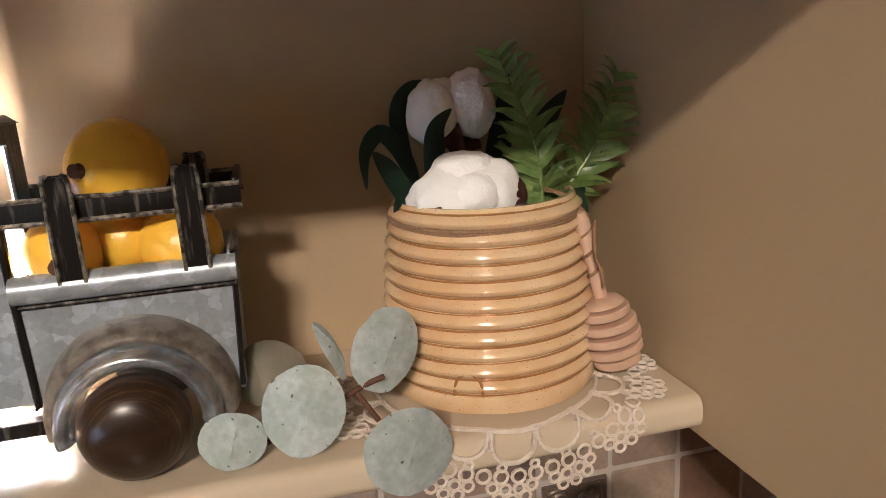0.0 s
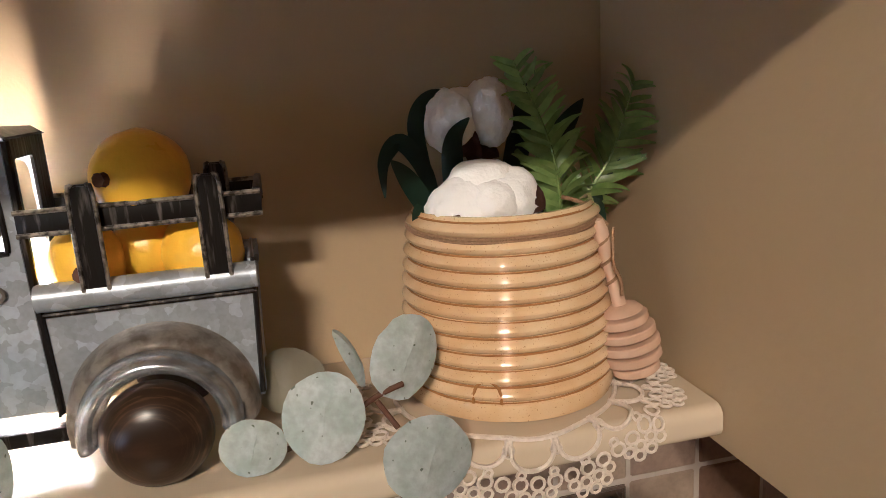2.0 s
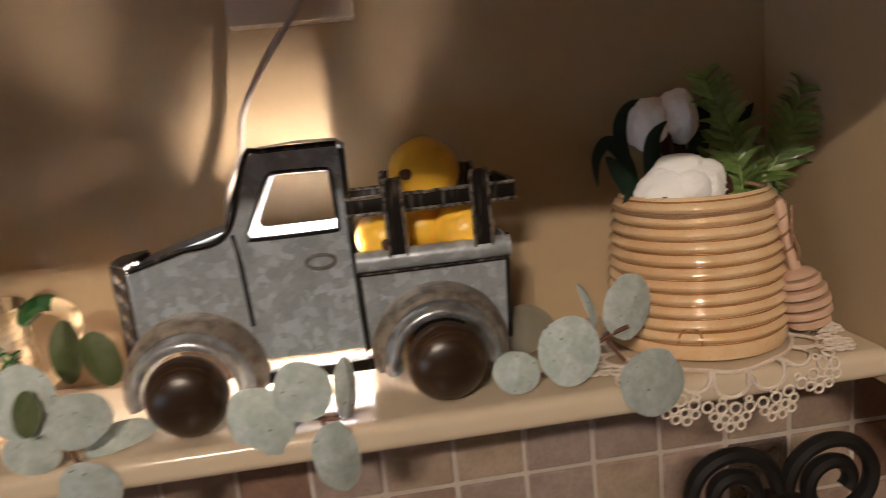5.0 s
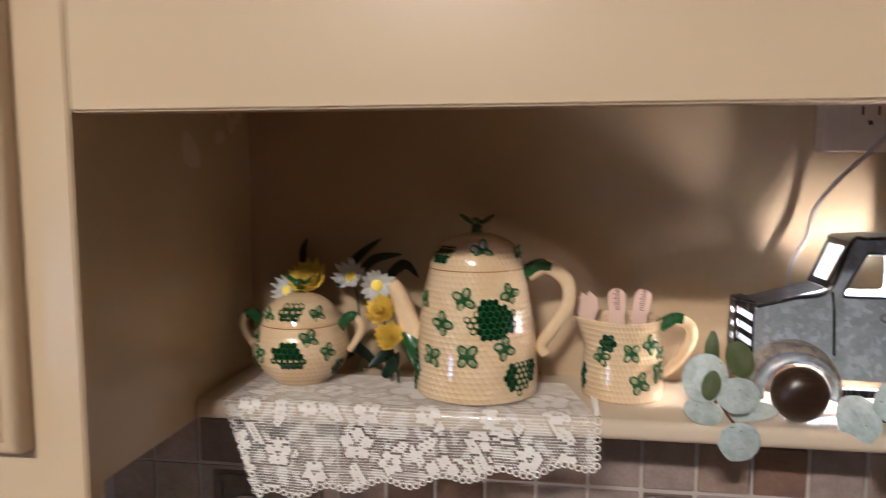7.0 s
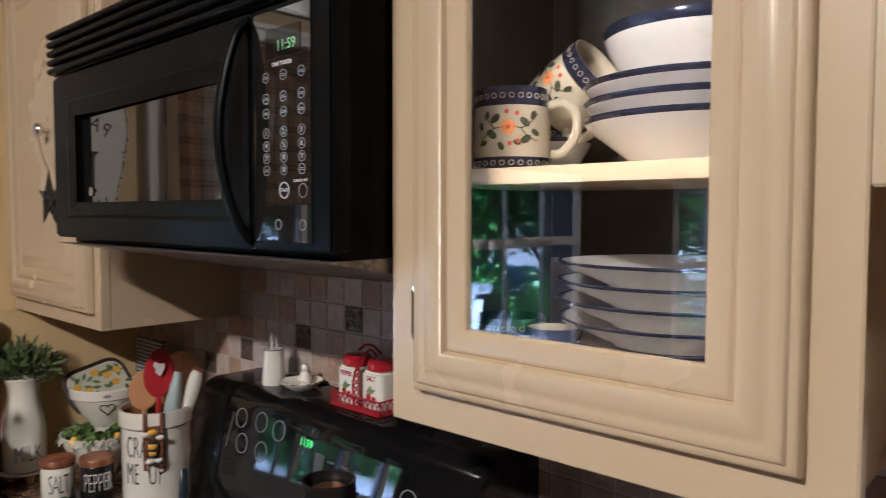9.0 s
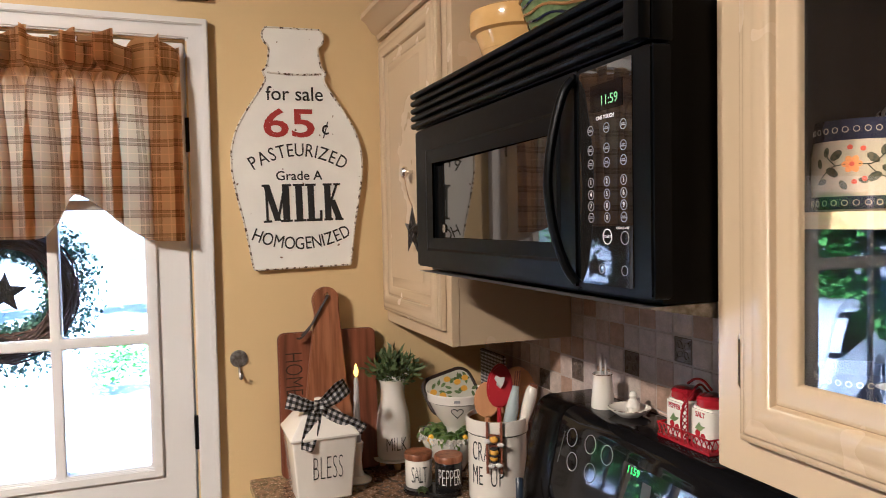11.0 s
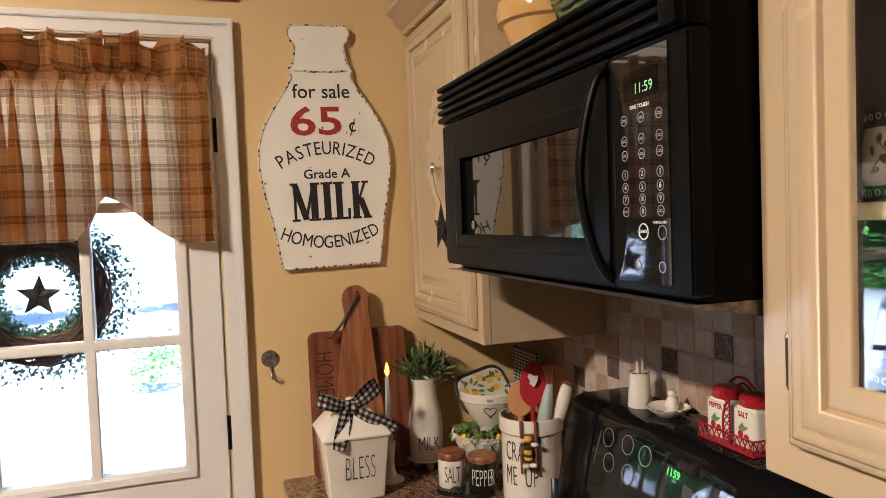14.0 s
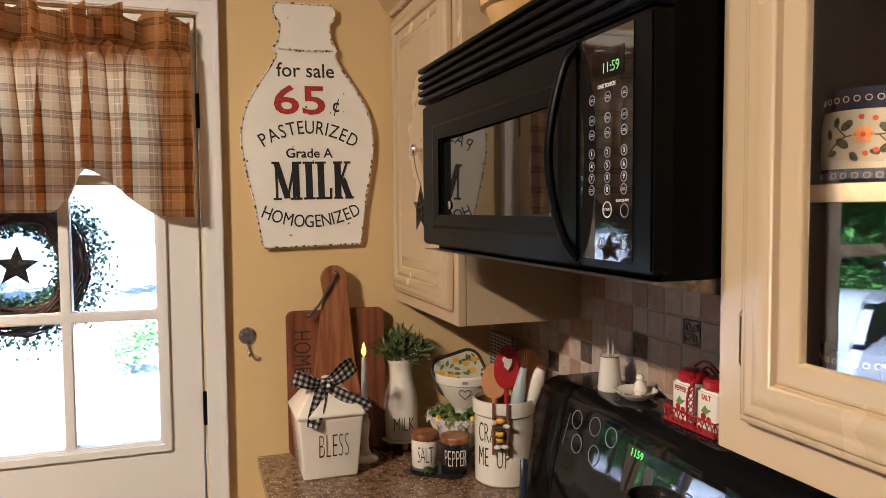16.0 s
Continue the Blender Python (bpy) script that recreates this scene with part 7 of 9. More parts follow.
# ---- boards on the counter ----
board = thing("cutting_board", "large dark acacia cutting board leaning on the wall, engraved", "cutting board", (WEST, -0.184, COUNTER))
BI = board.matrix_world.inverted()
lean = Matrix.Translation((WEST + 0.034, 0, COUNTER)) @ pose(0, 0, 0, 0, -3.0, 0) @ Matrix.Translation((0, 0, -COUNTER))
own = plate(rect(-0.323, -0.046, COUNTER + 0.001, 1.315, 0.02), [], 0.018, lean @ FACING_EAST, bevel=0.003)
bd = part("board", merge(None, own, BI), M["walnut"], board)
text("lettering", "HOME S", 0.070, BI @ lean @ Matrix.Translation((0.0181, 0, 0)) @ FACING_EAST @ Matrix.Translation((-0.284, 1.185, 0)) @ pose(0, 0, 0, 0, 0, -90), M["leather"], bd, wide=0.62, bold=-0.0010, depth=0.0003)
pad = thing("paddle_board", "paler acacia paddle board with a leather loop, leaning in front", "cutting board", (WEST, -0.19, COUNTER))
PI_ = pad.matrix_world.inverted()
lean2 = Matrix.Translation((WEST + 0.062, 0, COUNTER)) @ pose(0, 0, 0, 0, -4.0, 0) @ Matrix.Translation((0, 0, -COUNTER))
pl = [(-0.262, COUNTER + 0.001), (-0.118, COUNTER + 0.001), (-0.126, 1.10), (-0.140, 1.18), (-0.148, 1.30), (-0.153, 1.37)] + [(-0.190 + 0.038 * math.cos(radians(a)), 1.402 + 0.038 * math.sin(radians(a))) for a in range(-15, 200, 18)] + [(-0.222, 1.36), (-0.232, 1.30), (-0.246, 1.20), (-0.258, 1.10)]
own = plate(pl, [circle(-0.186, 1.415, 0.006, 12)], 0.018, lean2 @ FACING_EAST, bevel=0.003)
part("board", merge(None, own, PI_), M["walnut_light"], pad)
strap = tube([lean2 @ Vector((0.010, -0.186, 1.415)), lean2 @ Vector((0.024, -0.186, 1.412)), lean2 @ Vector((0.026, -0.205, 1.385)), lean2 @ Vector((0.024, -0.235, 1.335)), lean2 @ Vector((0.020, -0.262, 1.308))], 0.0035, 7, flat=0.6)
tube([lean2 @ Vector((0.010, -0.186, 1.415)), lean2 @ Vector((0.022, -0.192, 1.405)), lean2 @ Vector((0.024, -0.222, 1.352)), lean2 @ Vector((0.020, -0.258, 1.306)), lean2 @ Vector((0.018, -0.275, 1.302))], 0.003, 7, flat=0.6, bm=strap)
part("leather_loop", merge(None, strap, PI_), M["leather"], pad, "dark leather hanging loop")

# wall hook
hk = thing("wall_hook", "small pewter hook with a round plate", "hook", (WEST, -0.424, 1.245))
part("plate", lathe([(0, 0), (0.0235, 0), (0.0235, 0.003), (0.019, 0.0045), (0, 0.005)], 24, m=pose(0.0005, 0, 0.006, 0, 90, 0)), M["worn_metal"], hk)
part("hook", tube([(0.004, 0, -0.012), (0.008, 0.001, -0.032), (0.016, 0.002, -0.046), (0.024, 0.004, -0.043), (0.027, 0.005, -0.034)], 0.0034, 8), M["worn_metal"], hk)

# ---- the lidded box with a bow ----
bx = thing("lidded_box", "white stoneware lidded canister reading BLESS, tied with a gingham bow", "canister", (-2.577, -0.242, COUNTER))
own = bmesh.new()
lo, hi = 0.069, 0.083
rows = []
for s, z in ((lo - 0.004, 0.0), (lo, 0.004), (hi, 0.165), (hi - 0.004, 0.167)):
    rows.append([own.verts.new((x * s, y * s, z)) for x, y in rect(-1, 1, -1, 1, 0.08, 3)])
for a, b in zip(rows, rows[1:]):
    for k in range(len(a)):
        j = (k + 1) % len(a)
        own.faces.new((a[k], a[j], b[j], b[k]))
own.faces.new(rows[0][::-1])
own.faces.new(rows[-1])
body = part("body", own, M["white_ware"], bx)
tilt = math.degrees(math.atan2(hi - lo, 0.165))
text("lettering", "BLESS", 0.090, Matrix.Translation((lo + (hi - lo) * 0.5 + 0.0006, 0.006, 0.083)) @ pose(0, 0, 0, 0, tilt, 0) @ FACING_EAST, M["ware_ink"], body, wide=0.36, bold=-0.0023, depth=0.0003)
own = bmesh.new()
rows = []
for s, z in ((0.086, 0.160), (0.0875, 0.162), (0.0875, 0.167), (0.085, 0.170), (0.046, 0.221), (0.040, 0.224)):
    rows.append([own.verts.new((x * s, y * s, z)) for x, y in rect(-1, 1, -1, 1, 0.08, 3)])
for a, b in zip(rows, rows[1:]):
    for k in range(len(a)):
        j = (k + 1) % len(a)
        own.faces.new((a[k], a[j], b[j], b[k]))
own.faces.new(rows[0][::-1])
own.faces.new(rows[-1])
lid = part("lid", own, M["white_ware"], bx, "sloping white lid")
part("knob", lathe([(0, 0.223), (0.009, 0.223), (0.007, 0.230), (0.0115, 0.239), (0.010, 0.247), (0, 0.250)], 18), M["white_ware"], lid)


def ribbon(pts, across, w, pinch=1.0):
    """A cloth band along a line, lying in the direction across; its weave runs with it."""
    line = smooth_path(pts, 9)
    own = bmesh.new()
    weave = own.verts.layers.float_vector.new("weave")
    rows, run = [], 0.0
    ac = Vector(across).normalized()
    for i, p in enumerate(line):
        if i:
            run += (p - line[i - 1]).length
        s = i / (len(line) - 1)
        width = w * (1 - (1 - pinch) * abs(2 * s - 1) ** 2.5)
        row = []
        for k in (-1, -0.6, -0.2, 0.2, 0.6, 1):
            v = own.verts.new(p + ac * (width * k) + Vector((0.004 * math.cos(k * 3.0 + s * 5), 0, 0)))
            v[weave] = (run, w * k + 0.5, 0)
            row.append(v)
        rows.append(row)
    for a, b in zip(rows, rows[1:]):
        for k in range(5):
            own.faces.new((a[k], a[k + 1], b[k + 1], b[k]))
    bmesh.ops.solidify(own, geom=own.faces[:], thickness=0.0008)
    return own


bow = thing("gingham_bow", "black and white gingham ribbon bow on the canister lid", "bow", (-2.535, -0.253, COUNTER + 0.235))
part("loop", ribbon([(0, 0, 0), (0.020, -0.030, 0.008), (0.026, -0.060, 0.022), (0.010, -0.078, 0.026), (-0.008, -0.058, 0.018), (-0.004, -0.022, 0.004), (0, 0, 0)], (0.25, 0.28, 1), 0.021, 0.35), M["gingham"], bow)
part("loop", ribbon([(0, 0, 0), (0.020, 0.028, 0.014), (0.026, 0.058, 0.038), (0.010, 0.076, 0.050), (-0.008, 0.056, 0.038), (-0.004, 0.022, 0.012), (0, 0, 0)], (0.25, -0.5, 1), 0.021, 0.35), M["gingham"], bow)
part("tail", ribbon([(0.004, -0.002, -0.002), (0.022, -0.014, -0.030), (0.040, -0.028, -0.062), (0.052, -0.038, -0.094)], (0.0, 1, -0.3), 0.019, 0.75), M["gingham"], bow)
part("tail", ribbon([(0.004, 0.004, -0.004), (0.020, 0.036, -0.024), (0.034, 0.078, -0.044), (0.040, 0.112, -0.062)], (0.25, 0.45, 1), 0.018, 0.8), M["gingham"], bow)
part("knot", ribbon([(0.002, 0.004, 0.018), (0.017, 0.001, 0.010), (0.020, 0.0, -0.004), (0.012, 0.0, -0.016)], (0, 1, 0.1), 0.012, 0.9), M["gingham"], bow)

# ---- candle ----
cd = thing("taper_candle", "grey taper candle with an electric flame in a white holder", "candle", (-2.612, -0.131, COUNTER))
part("holder", lathe([(0, 0), (0.036, 0), (0.037, 0.004), (0.030, 0.010), (0.018, 0.016), (0.012, 0.03), (0.010, 0.06), (0.014, 0.085), (0.016, 0.105), (0.013, 0.108), (0, 0.108)], 28), M["white_ware"], cd)
part("candle", lathe([(0, 0.106), (0.0105, 0.106), (0.0085, 0.2), (0.0062, 0.278), (0.003, 0.284), (0, 0.285)], 20), M["candle"], cd)
part("flame", lathe([(0, 0.283), (0.0055, 0.290), (0.0068, 0.297), (0.0045, 0.309), (0.0015, 0.319), (0, 0.322)], 14), M["flame"], cd, "glowing yellow plastic flame")


# ---- milk vase with greenery ----
def tuft(own, base, height, spread, count, seed, leaf=0.02, kind=0):
    rnd = random.Random(seed)
    for i in range(count):
        a, s = rnd.uniform(0, 2 * math.pi), rnd.random() ** 0.6
        tip = Vector((math.cos(a) * spread * s, math.sin(a) * spread * s, height * (1.05 - 0.55 * s * s) * rnd.uniform(0.7, 1.1)))
        for q in (0.45, 0.62, 0.8, 1.0):
            p = Vector(base) + tip * q + Vector((rnd.uniform(-1, 1), rnd.uniform(-1, 1), rnd.uniform(-1, 1))) * leaf * 0.4
            d = (tip.normalized() + Vector((rnd.uniform(-1, 1), rnd.uniform(-1, 1), rnd.uniform(-0.6, 0.9))) * 0.8).normalized()
            sd = d.cross(Vector((rnd.uniform(-1, 1), rnd.uniform(-1, 1), 0.3))).normalized()
            w, h = leaf * rnd.uniform(0.12, 0.22), leaf * rnd.uniform(0.8, 1.3)
            vs = [own.verts.new(p), own.verts.new(p + d * h * 0.5 + sd * w), own.verts.new(p + d * h), own.verts.new(p + d * h * 0.5 - sd * w)]
            own.faces.new(vs)
    return own


vs_ = thing("milk_vase", "white stoneware milk bottle vase on a footed dish, filled with herbs", "vase", (-2.686, -0.006, COUNTER))
part("dish", lathe([(0, 0.018), (0.040, 0.018), (0.052, 0.022), (0.053, 0.026), (0.040, 0.0255), (0, 0.0255)], 32), M["white_ware"], vs_)
for a in range(3):
    part("foot", lathe([(0, 0), (0.007, 0), (0.009, 0.010), (0.006, 0.0185), (0, 0.0185)], 12, m=Matrix.Translation((0.03 * math.cos(a * 2.1), 0.03 * math.sin(a * 2.1), 0))), M["orange_wood"], vs_)
body = part("bottle", lathe([(0, 0.026), (0.040, 0.026), (0.043, 0.031), (0.0435, 0.075), (0.0435, 0.110), (0.040, 0.138), (0.0325, 0.168), (0.030, 0.19), (0.0325, 0.212), (0.0365, 0.222), (0.0350, 0.224), (0.029, 0.21), (0.027, 0.18), (0, 0.15)], 40), M["white_ware"], vs_)
text("lettering", "MILK", 0.050, pose(0, 0, 0, 0, 0, -8) @ Matrix.Translation((0.0436, 0.0, 0.066)) @ FACING_EAST, M["ware_ink"], body, wide=0.50, bold=-0.0009, depth=0.0006)
vs_.scale = (1.12, 1.12, 1.13)
hb = thing("herb_bunch", "green artificial herbs with tiny white flowers in the vase", "plant", (-2.686, -0.006, COUNTER + 0.235))
part("leaves", tuft(bmesh.new(), (0, 0, 0), 0.085, 0.084, 170, 4, 0.024), M["herb"], hb)
own = bmesh.new()
rnd = random.Random(2)
for i in range(16):
    b = bmesh.new()
    bmesh.ops.create_icosphere(b, subdivisions=1, radius=0.0022)
    merge(own, b, Matrix.Translation((0.045 + rnd.uniform(-0.008, 0.008), 0.022 + rnd.uniform(-0.010, 0.010), 0.048 + rnd.uniform(-0.012, 0.012))))
part("blossom", own, M["white_ink"], hb)

# ---- salt and pepper canisters on a tray ----
tray = thing("canister_tray", "small black tray under two canisters", "tray", (-2.452, 0.024, COUNTER), 50)
part("tray", plate(rect(-0.075, 0.075, -0.040, 0.040, 0.035), [], 0.012, bevel=0.003), M["black_ware"], tray)


def canister(at, ware, ink, words, label):
    ob = thing("canister", label, "canister", at, group="canisters on the tray")
    b_ = part("jar", lathe([(0, 0), (0.031, 0), (0.033, 0.003), (0.033, 0.060), (0.031, 0.063), (0, 0.063)], 36), ware, ob)
    part("lid", lathe([(0, 0.0632), (0.034, 0.0632), (0.035, 0.066), (0.035, 0.074), (0.033, 0.077), (0, 0.077)], 36), M["walnut_light"], ob, "round acacia wood lid")
    n_ = len(words)
    for i, c in enumerate(words):
        a = radians(-18 + (i - (n_ - 1) / 2) * 17)
        text("lettering", c, 0.054, Matrix.Rotation(a, 4, "Z") @ Matrix.Translation((0.0332, 0, 0.030)) @ FACING_EAST, ink, b_, wide=0.36, bold=-0.0010, depth=0.0006)
    ob.scale = (1.07, 1.07, 1.14)
    return ob


canister((-2.487, 0.000, COUNTER + 0.0122), M["white_ware"], M["ware_ink"], "SALT", "white stoneware salt canister with wooden lid")
canister((-2.434, 0.064, COUNTER + 0.0122), M["black_ware"], M["white_ink"], "PEPPER", "black stoneware pepper canister with wooden lid")
suc = thing("succulent", "tiny green artificial succulent on the tray", "plant", (-2.425, -0.012, COUNTER + 0.013))
own = bmesh.new()
for k in range(3):
    for i in range(7):
        q = petal(0.020 - 0.004 * k, 0.0055, 0.3, 4, 0.3)
        merge(own, q, Matrix.Rotation(i * 0.9 + k * 0.4, 4, "Z") @ pose(0, 0, 0.008, 0, 70 - 22 * k, 0))
part("rosette", own, M["herb"], suc)

# ---- crock with utensils ----
CX, CY = -2.362, 0.170
crock = thing("utensil_crock", "white stoneware crock reading CRACK ME UP, holding utensils", "crock", (CX, CY, COUNTER))
body = part("body", lathe([(0, 0), (0.070, 0), (0.074, 0.004), (0.0745, 0.160), (0.0745, 0.170), (0.0795, 0.174), (0.0800, 0.204), (0.0785, 0.209), (0.0745, 0.209), (0.0730, 0.198)], 56), M["white_ware"], crock)
part("lining", lathe([(0.0727, 0.1975), (0.0715, 0.10), (0.070, 0.02), (0, 0.015)], 40), M["brown_ware"], crock, "amber glazed inside")
part("band", tube([(0.0750 * math.cos(2 * math.pi * k / 40), 0.0750 * math.sin(2 * math.pi * k / 40), 0.1705) for k in range(41)], 0.0011, 5, n=1), M["ware_ink"], crock)
for words, z in (("CRACK", 0.130), ("ME UP", 0.070)):
    for i, c in enumerate(words):
        a = radians(-46 + (i - 2) * 13.5)
        text("lettering", c, 0.070, Matrix.Rotation(a, 4, "Z") @ Matrix.Translation((0.0748, 0, z)) @ FACING_EAST, M["ware_ink"], body, wide=0.38, bold=-0.0012, depth=0.0007)
lad = thing("bee_ladder", "small bee figure climbing a dark wooden ladder on the crock", "ornament", (CX + 0.004, CY - 0.003, COUNTER + 0.046))
m = Matrix.Rotation(radians(-30), 4, "Z")
for y in (-0.017, 0.017):
    part("upright", merge(None, box(0.0765, 0.081, y - 0.003, y + 0.003, 0.040, 0.166, bevel=0.0006), m), M["walnut"], lad)
for z in (0.056, 0.082, 0.108, 0.134):
    part("rung", merge(None, box(0.077, 0.0805, -0.0135, 0.0135, z - 0.002, z + 0.002), m), M["walnut"], lad)
own = bmesh.new()
for z, r in ((0.126, 0.010), (0.095, 0.0105), (0.080, 0.009)):
    b = bmesh.new()
    bmesh.ops.create_uvsphere(b, u_segments=14, v_segments=10, radius=r)
    merge(own, b, m @ Matrix.Translation((0.088, 0, z)) @ Matrix.Diagonal((0.8, 1.1, 0.8, 1)))
part("bee", own, M["bee_yellow"], lad, "yellow striped bee figure")
own = bmesh.new()
for z, r in ((0.104, 0.0100), (0.0875, 0.0106), (0.072, 0.0085)):
    b = bmesh.new()
    bmesh.ops.create_uvsphere(b, u_segments=14, v_segments=10, radius=r)
    merge(own, b, m @ Matrix.Translation((0.0882, 0, z)) @ Matrix.Diagonal((0.8, 1.1, 0.42, 1)))
part("stripe", own, M["ware_ink"], lad)
for y, z in ((0.016, 0.114), (-0.016, 0.122), (0.012, 0.064), (-0.006, 0.062)):
    b = bmesh.new()
    bmesh.ops.create_uvsphere(b, u_segments=12, v_segments=8, radius=0.009)
    part("wing", merge(None, b, m @ Matrix.Translation((0.090, y, z)) @ Matrix.Diagonal((0.35, 1, 0.65, 1))), M["white_ink"], lad)


def utensil(name, label, cat, base, top, blade_line, thick, material, handle_r=0.0045, handle_mat=None, turn=0):
    ob = thing(name, label, cat, (CX, CY, COUNTER), group="utensils in the crock")
    ob.scale = (1.24, 1.24, 1.26)
    b_, t_ = Vector(base), Vector(top)
    d = (t_ - b_).normalized()
    part("handle", tube([b_, b_.lerp(t_, 0.5), t_], lambda s: handle_r * (0.85 + 0.3 * s), 10), handle_mat or material, ob)
    if blade_line:
        xax = Matrix.Rotation(radians(turn), 4, "Z") @ Vector((0.36, 0.93, 0))
        xax = (xax - d * xax.dot(d)).normalized()
        nrm = xax.cross(d).normalized()
        fr = Matrix(((xax.x, d.x, nrm.x, t_.x), (xax.y, d.y, nrm.y, t_.y), (xax.z, d.z, nrm.z, t_.z), (0, 0, 0, 1)))
        part("head", plate(blade_line, [], thick, fr @ Matrix.Translation((0, 0, -thick / 2)), bevel=thick * 0.3), material, ob)
    return ob


oval = lambda w, h: [(w * math.sin(2 * math.pi * i / 24) * (1 - 0.22 * (0.5 + 0.5 * math.cos(2 * math.pi * i / 24))), h * 0.5 - h * 0.5 * math.cos(2 * math.pi * i / 24)) for i in range(24)]
inv_oval = lambda w, h: [(x, h - y) for x, y in reversed(oval(w, h))]
red = utensil("silicone_spoon", "red silicone spoon with a white rooster print", "spoon", (0.02, -0.01, 0.02), (0.012, 0.000, 0.182), inv_oval(0.030, 0.088), 0.012, M["red_plastic"], 0.004)
part("print", plate([(0.010 * math.cos(a * 0.7) * (1 + 0.5 * math.sin(a * 2.3)), 0.012 * math.sin(a * 0.7) * (1 + 0.4 * math.cos(a * 1.7))) for a in range(9)], [], 0.0008, Matrix.Translation((0.0225, -0.0035, 0.238)) @ pose(0, 0, 0, 0, 0, -21) @ FACING_EAST), M["white_ink"], red)
utensil("wooden_spoon", "orange beech wood spoon in the crock", "wooden spoon", (-0.02, -0.01, 0.02), (-0.034, -0.006, 0.152), inv_oval(0.030, 0.072), 0.008, M["orange_wood"], 0.005)
utensil("wooden_spatula", "wide orange beech wood spatula in the crock", "spatula", (-0.02, 0.02, 0.02), (-0.020, 0.044, 0.150), inv_oval(0.048, 0.105), 0.008, M["orange_wood"], 0.006)
utensil("fork", "pale blue handled fork in the crock", "fork", (0.03, 0.01, 0.02), (0.030, 0.022, 0.165), [], 0.004, M["pale_blue"], 0.005)
ob = utensil("serving_utensil", "white ceramic handled server in the crock", "server", (0.03, 0.02, 0.02), (0.040, 0.040, 0.150), [], 0.004, M["white_ware"], 0.006)
part("grip", tube([(0.036, 0.036, 0.14), (0.041, 0.046, 0.175), (0.044, 0.056, 0.212), (0.045, 0.060, 0.226)], lambda s: 0.008 + 0.005 * math.sin(math.pi * s), 12), M["white_ware"], ob)
part("ferrule", tube([(0.045, 0.060, 0.222), (0.046, 0.062, 0.230)], 0.0085, 12), M["walnut"], ob)
ob = utensil("butter_spreader", "pale blue ceramic spreader in the crock", "spreader", (0.03, 0.0, 0.02), (0.036, 0.010, 0.14), [], 0.004, M["pale_blue"], 0.005)
part("grip", tube([(0.034, 0.008, 0.14), (0.036, 0.016, 0.18), (0.036, 0.026, 0.228)], lambda s: 0.007 + 0.006 * math.sin(math.pi * min(1, s + 0.1)), 12), M["pale_blue"], ob)
for y in (0.022, 0.027, 0.032):
    part("tine", tube([(0.036, y, 0.225), (0.036, y + 0.004, 0.258)], 0.0012, 6), M["walnut"], ob)

# ---- tiered bowls behind ----
BX, BY = -2.600, 0.140
tier = thing("scalloped_bowl", "white scalloped bowl filled with lemon leaves", "bowl", (BX, BY, COUNTER))
part("bowl", lathe([(0, 0), (0.035, 0), (0.04, 0.01), (0.075, 0.062), (0.085, 0.085), (0.086, 0.104), (0.083, 0.104), (0.07, 0.06), (0, 0.03)], 48, wobble=lambda a, r, z: r * (1 + (0.03 * math.cos(12 * a) if z > 0.07 else 0))), M["white_ware"], tier)
gr = thing("lemon_foliage", "green silk leaves with small lemons and white blossom", "plant", (BX, BY, COUNTER + 0.062))
own = bmesh.new()
rnd = random.Random(11)
for i in range(150):
    a, s = rnd.uniform(0, 6.28), rnd.uniform(0.3, 1)
    q = petal(0.036, 0.009, 0.5, 4, 0.2)
    merge(own, q, Matrix.Translation((0.07 * s * math.cos(a), 0.07 * s * math.sin(a), 0.03 + 0.025 * rnd.random())) @ Matrix.Rotation(a, 4, "Z") @ pose(0, 0, 0, rnd.uniform(-40, 40), rnd.uniform(10, 80), rnd.uniform(-40, 40)))
part("leaves", own, M["fern"], gr)
own = bmesh.new()
for i in range(5):
    a = rnd.uniform(-2.4, 0.8)
    b = bmesh.new()
    bmesh.ops.create_uvsphere(b, u_segments=10, v_segments=8, radius=0.008)
    merge(own, b, Matrix.Translation((0.085 * math.cos(a), 0.085 * math.sin(a), 0.032 + 0.02 * rnd.random())))
part("fruit", own, M["lemon"], gr)
own = bmesh.new()
for i in range(22):
    a = rnd.uniform(-2.0, 0.8)
    b = bmesh.new()
    bmesh.ops.create_icosphere(b, subdivisions=1, radius=0.0042)
    merge(own, b, Matrix.Translation((0.092 * math.cos(a), 0.092 * math.sin(a), 0.018 + 0.022 * rnd.random())))
part("blossom", own, M["white_ink"], gr)
bowl = thing("mixing_bowl", "white stoneware mixing bowl with a heart outline", "bowl", (BX + 0.005, BY + 0.016, COUNTER + 0.126))
part("bowl", lathe([(0, 0), (0.040, 0), (0.043, 0.006), (0.066, 0.034), (0.0805, 0.070), (0.0845, 0.0725), (0.0865, 0.094), (0.0845, 0.097), (0.081, 0.094), (0.066, 0.045), (0, 0.012)], 48), M["white_ware"], bowl)
part("foot_ring", lathe([(0.030, -0.072), (0.034, -0.072), (0.030, -0.02), (0.036, 0.0012), (0.03, 0.001), (0.026, -0.02)], 24), M["white_ware"], bowl)
part("band", tube([(0.0832 * math.cos(2 * math.pi * k / 40), 0.0832 * math.sin(2 * math.pi * k / 40), 0.0725) for k in range(41)], 0.0010, 5, n=1), M["ware_ink"], bowl)
ha = radians(-22)
hp = []
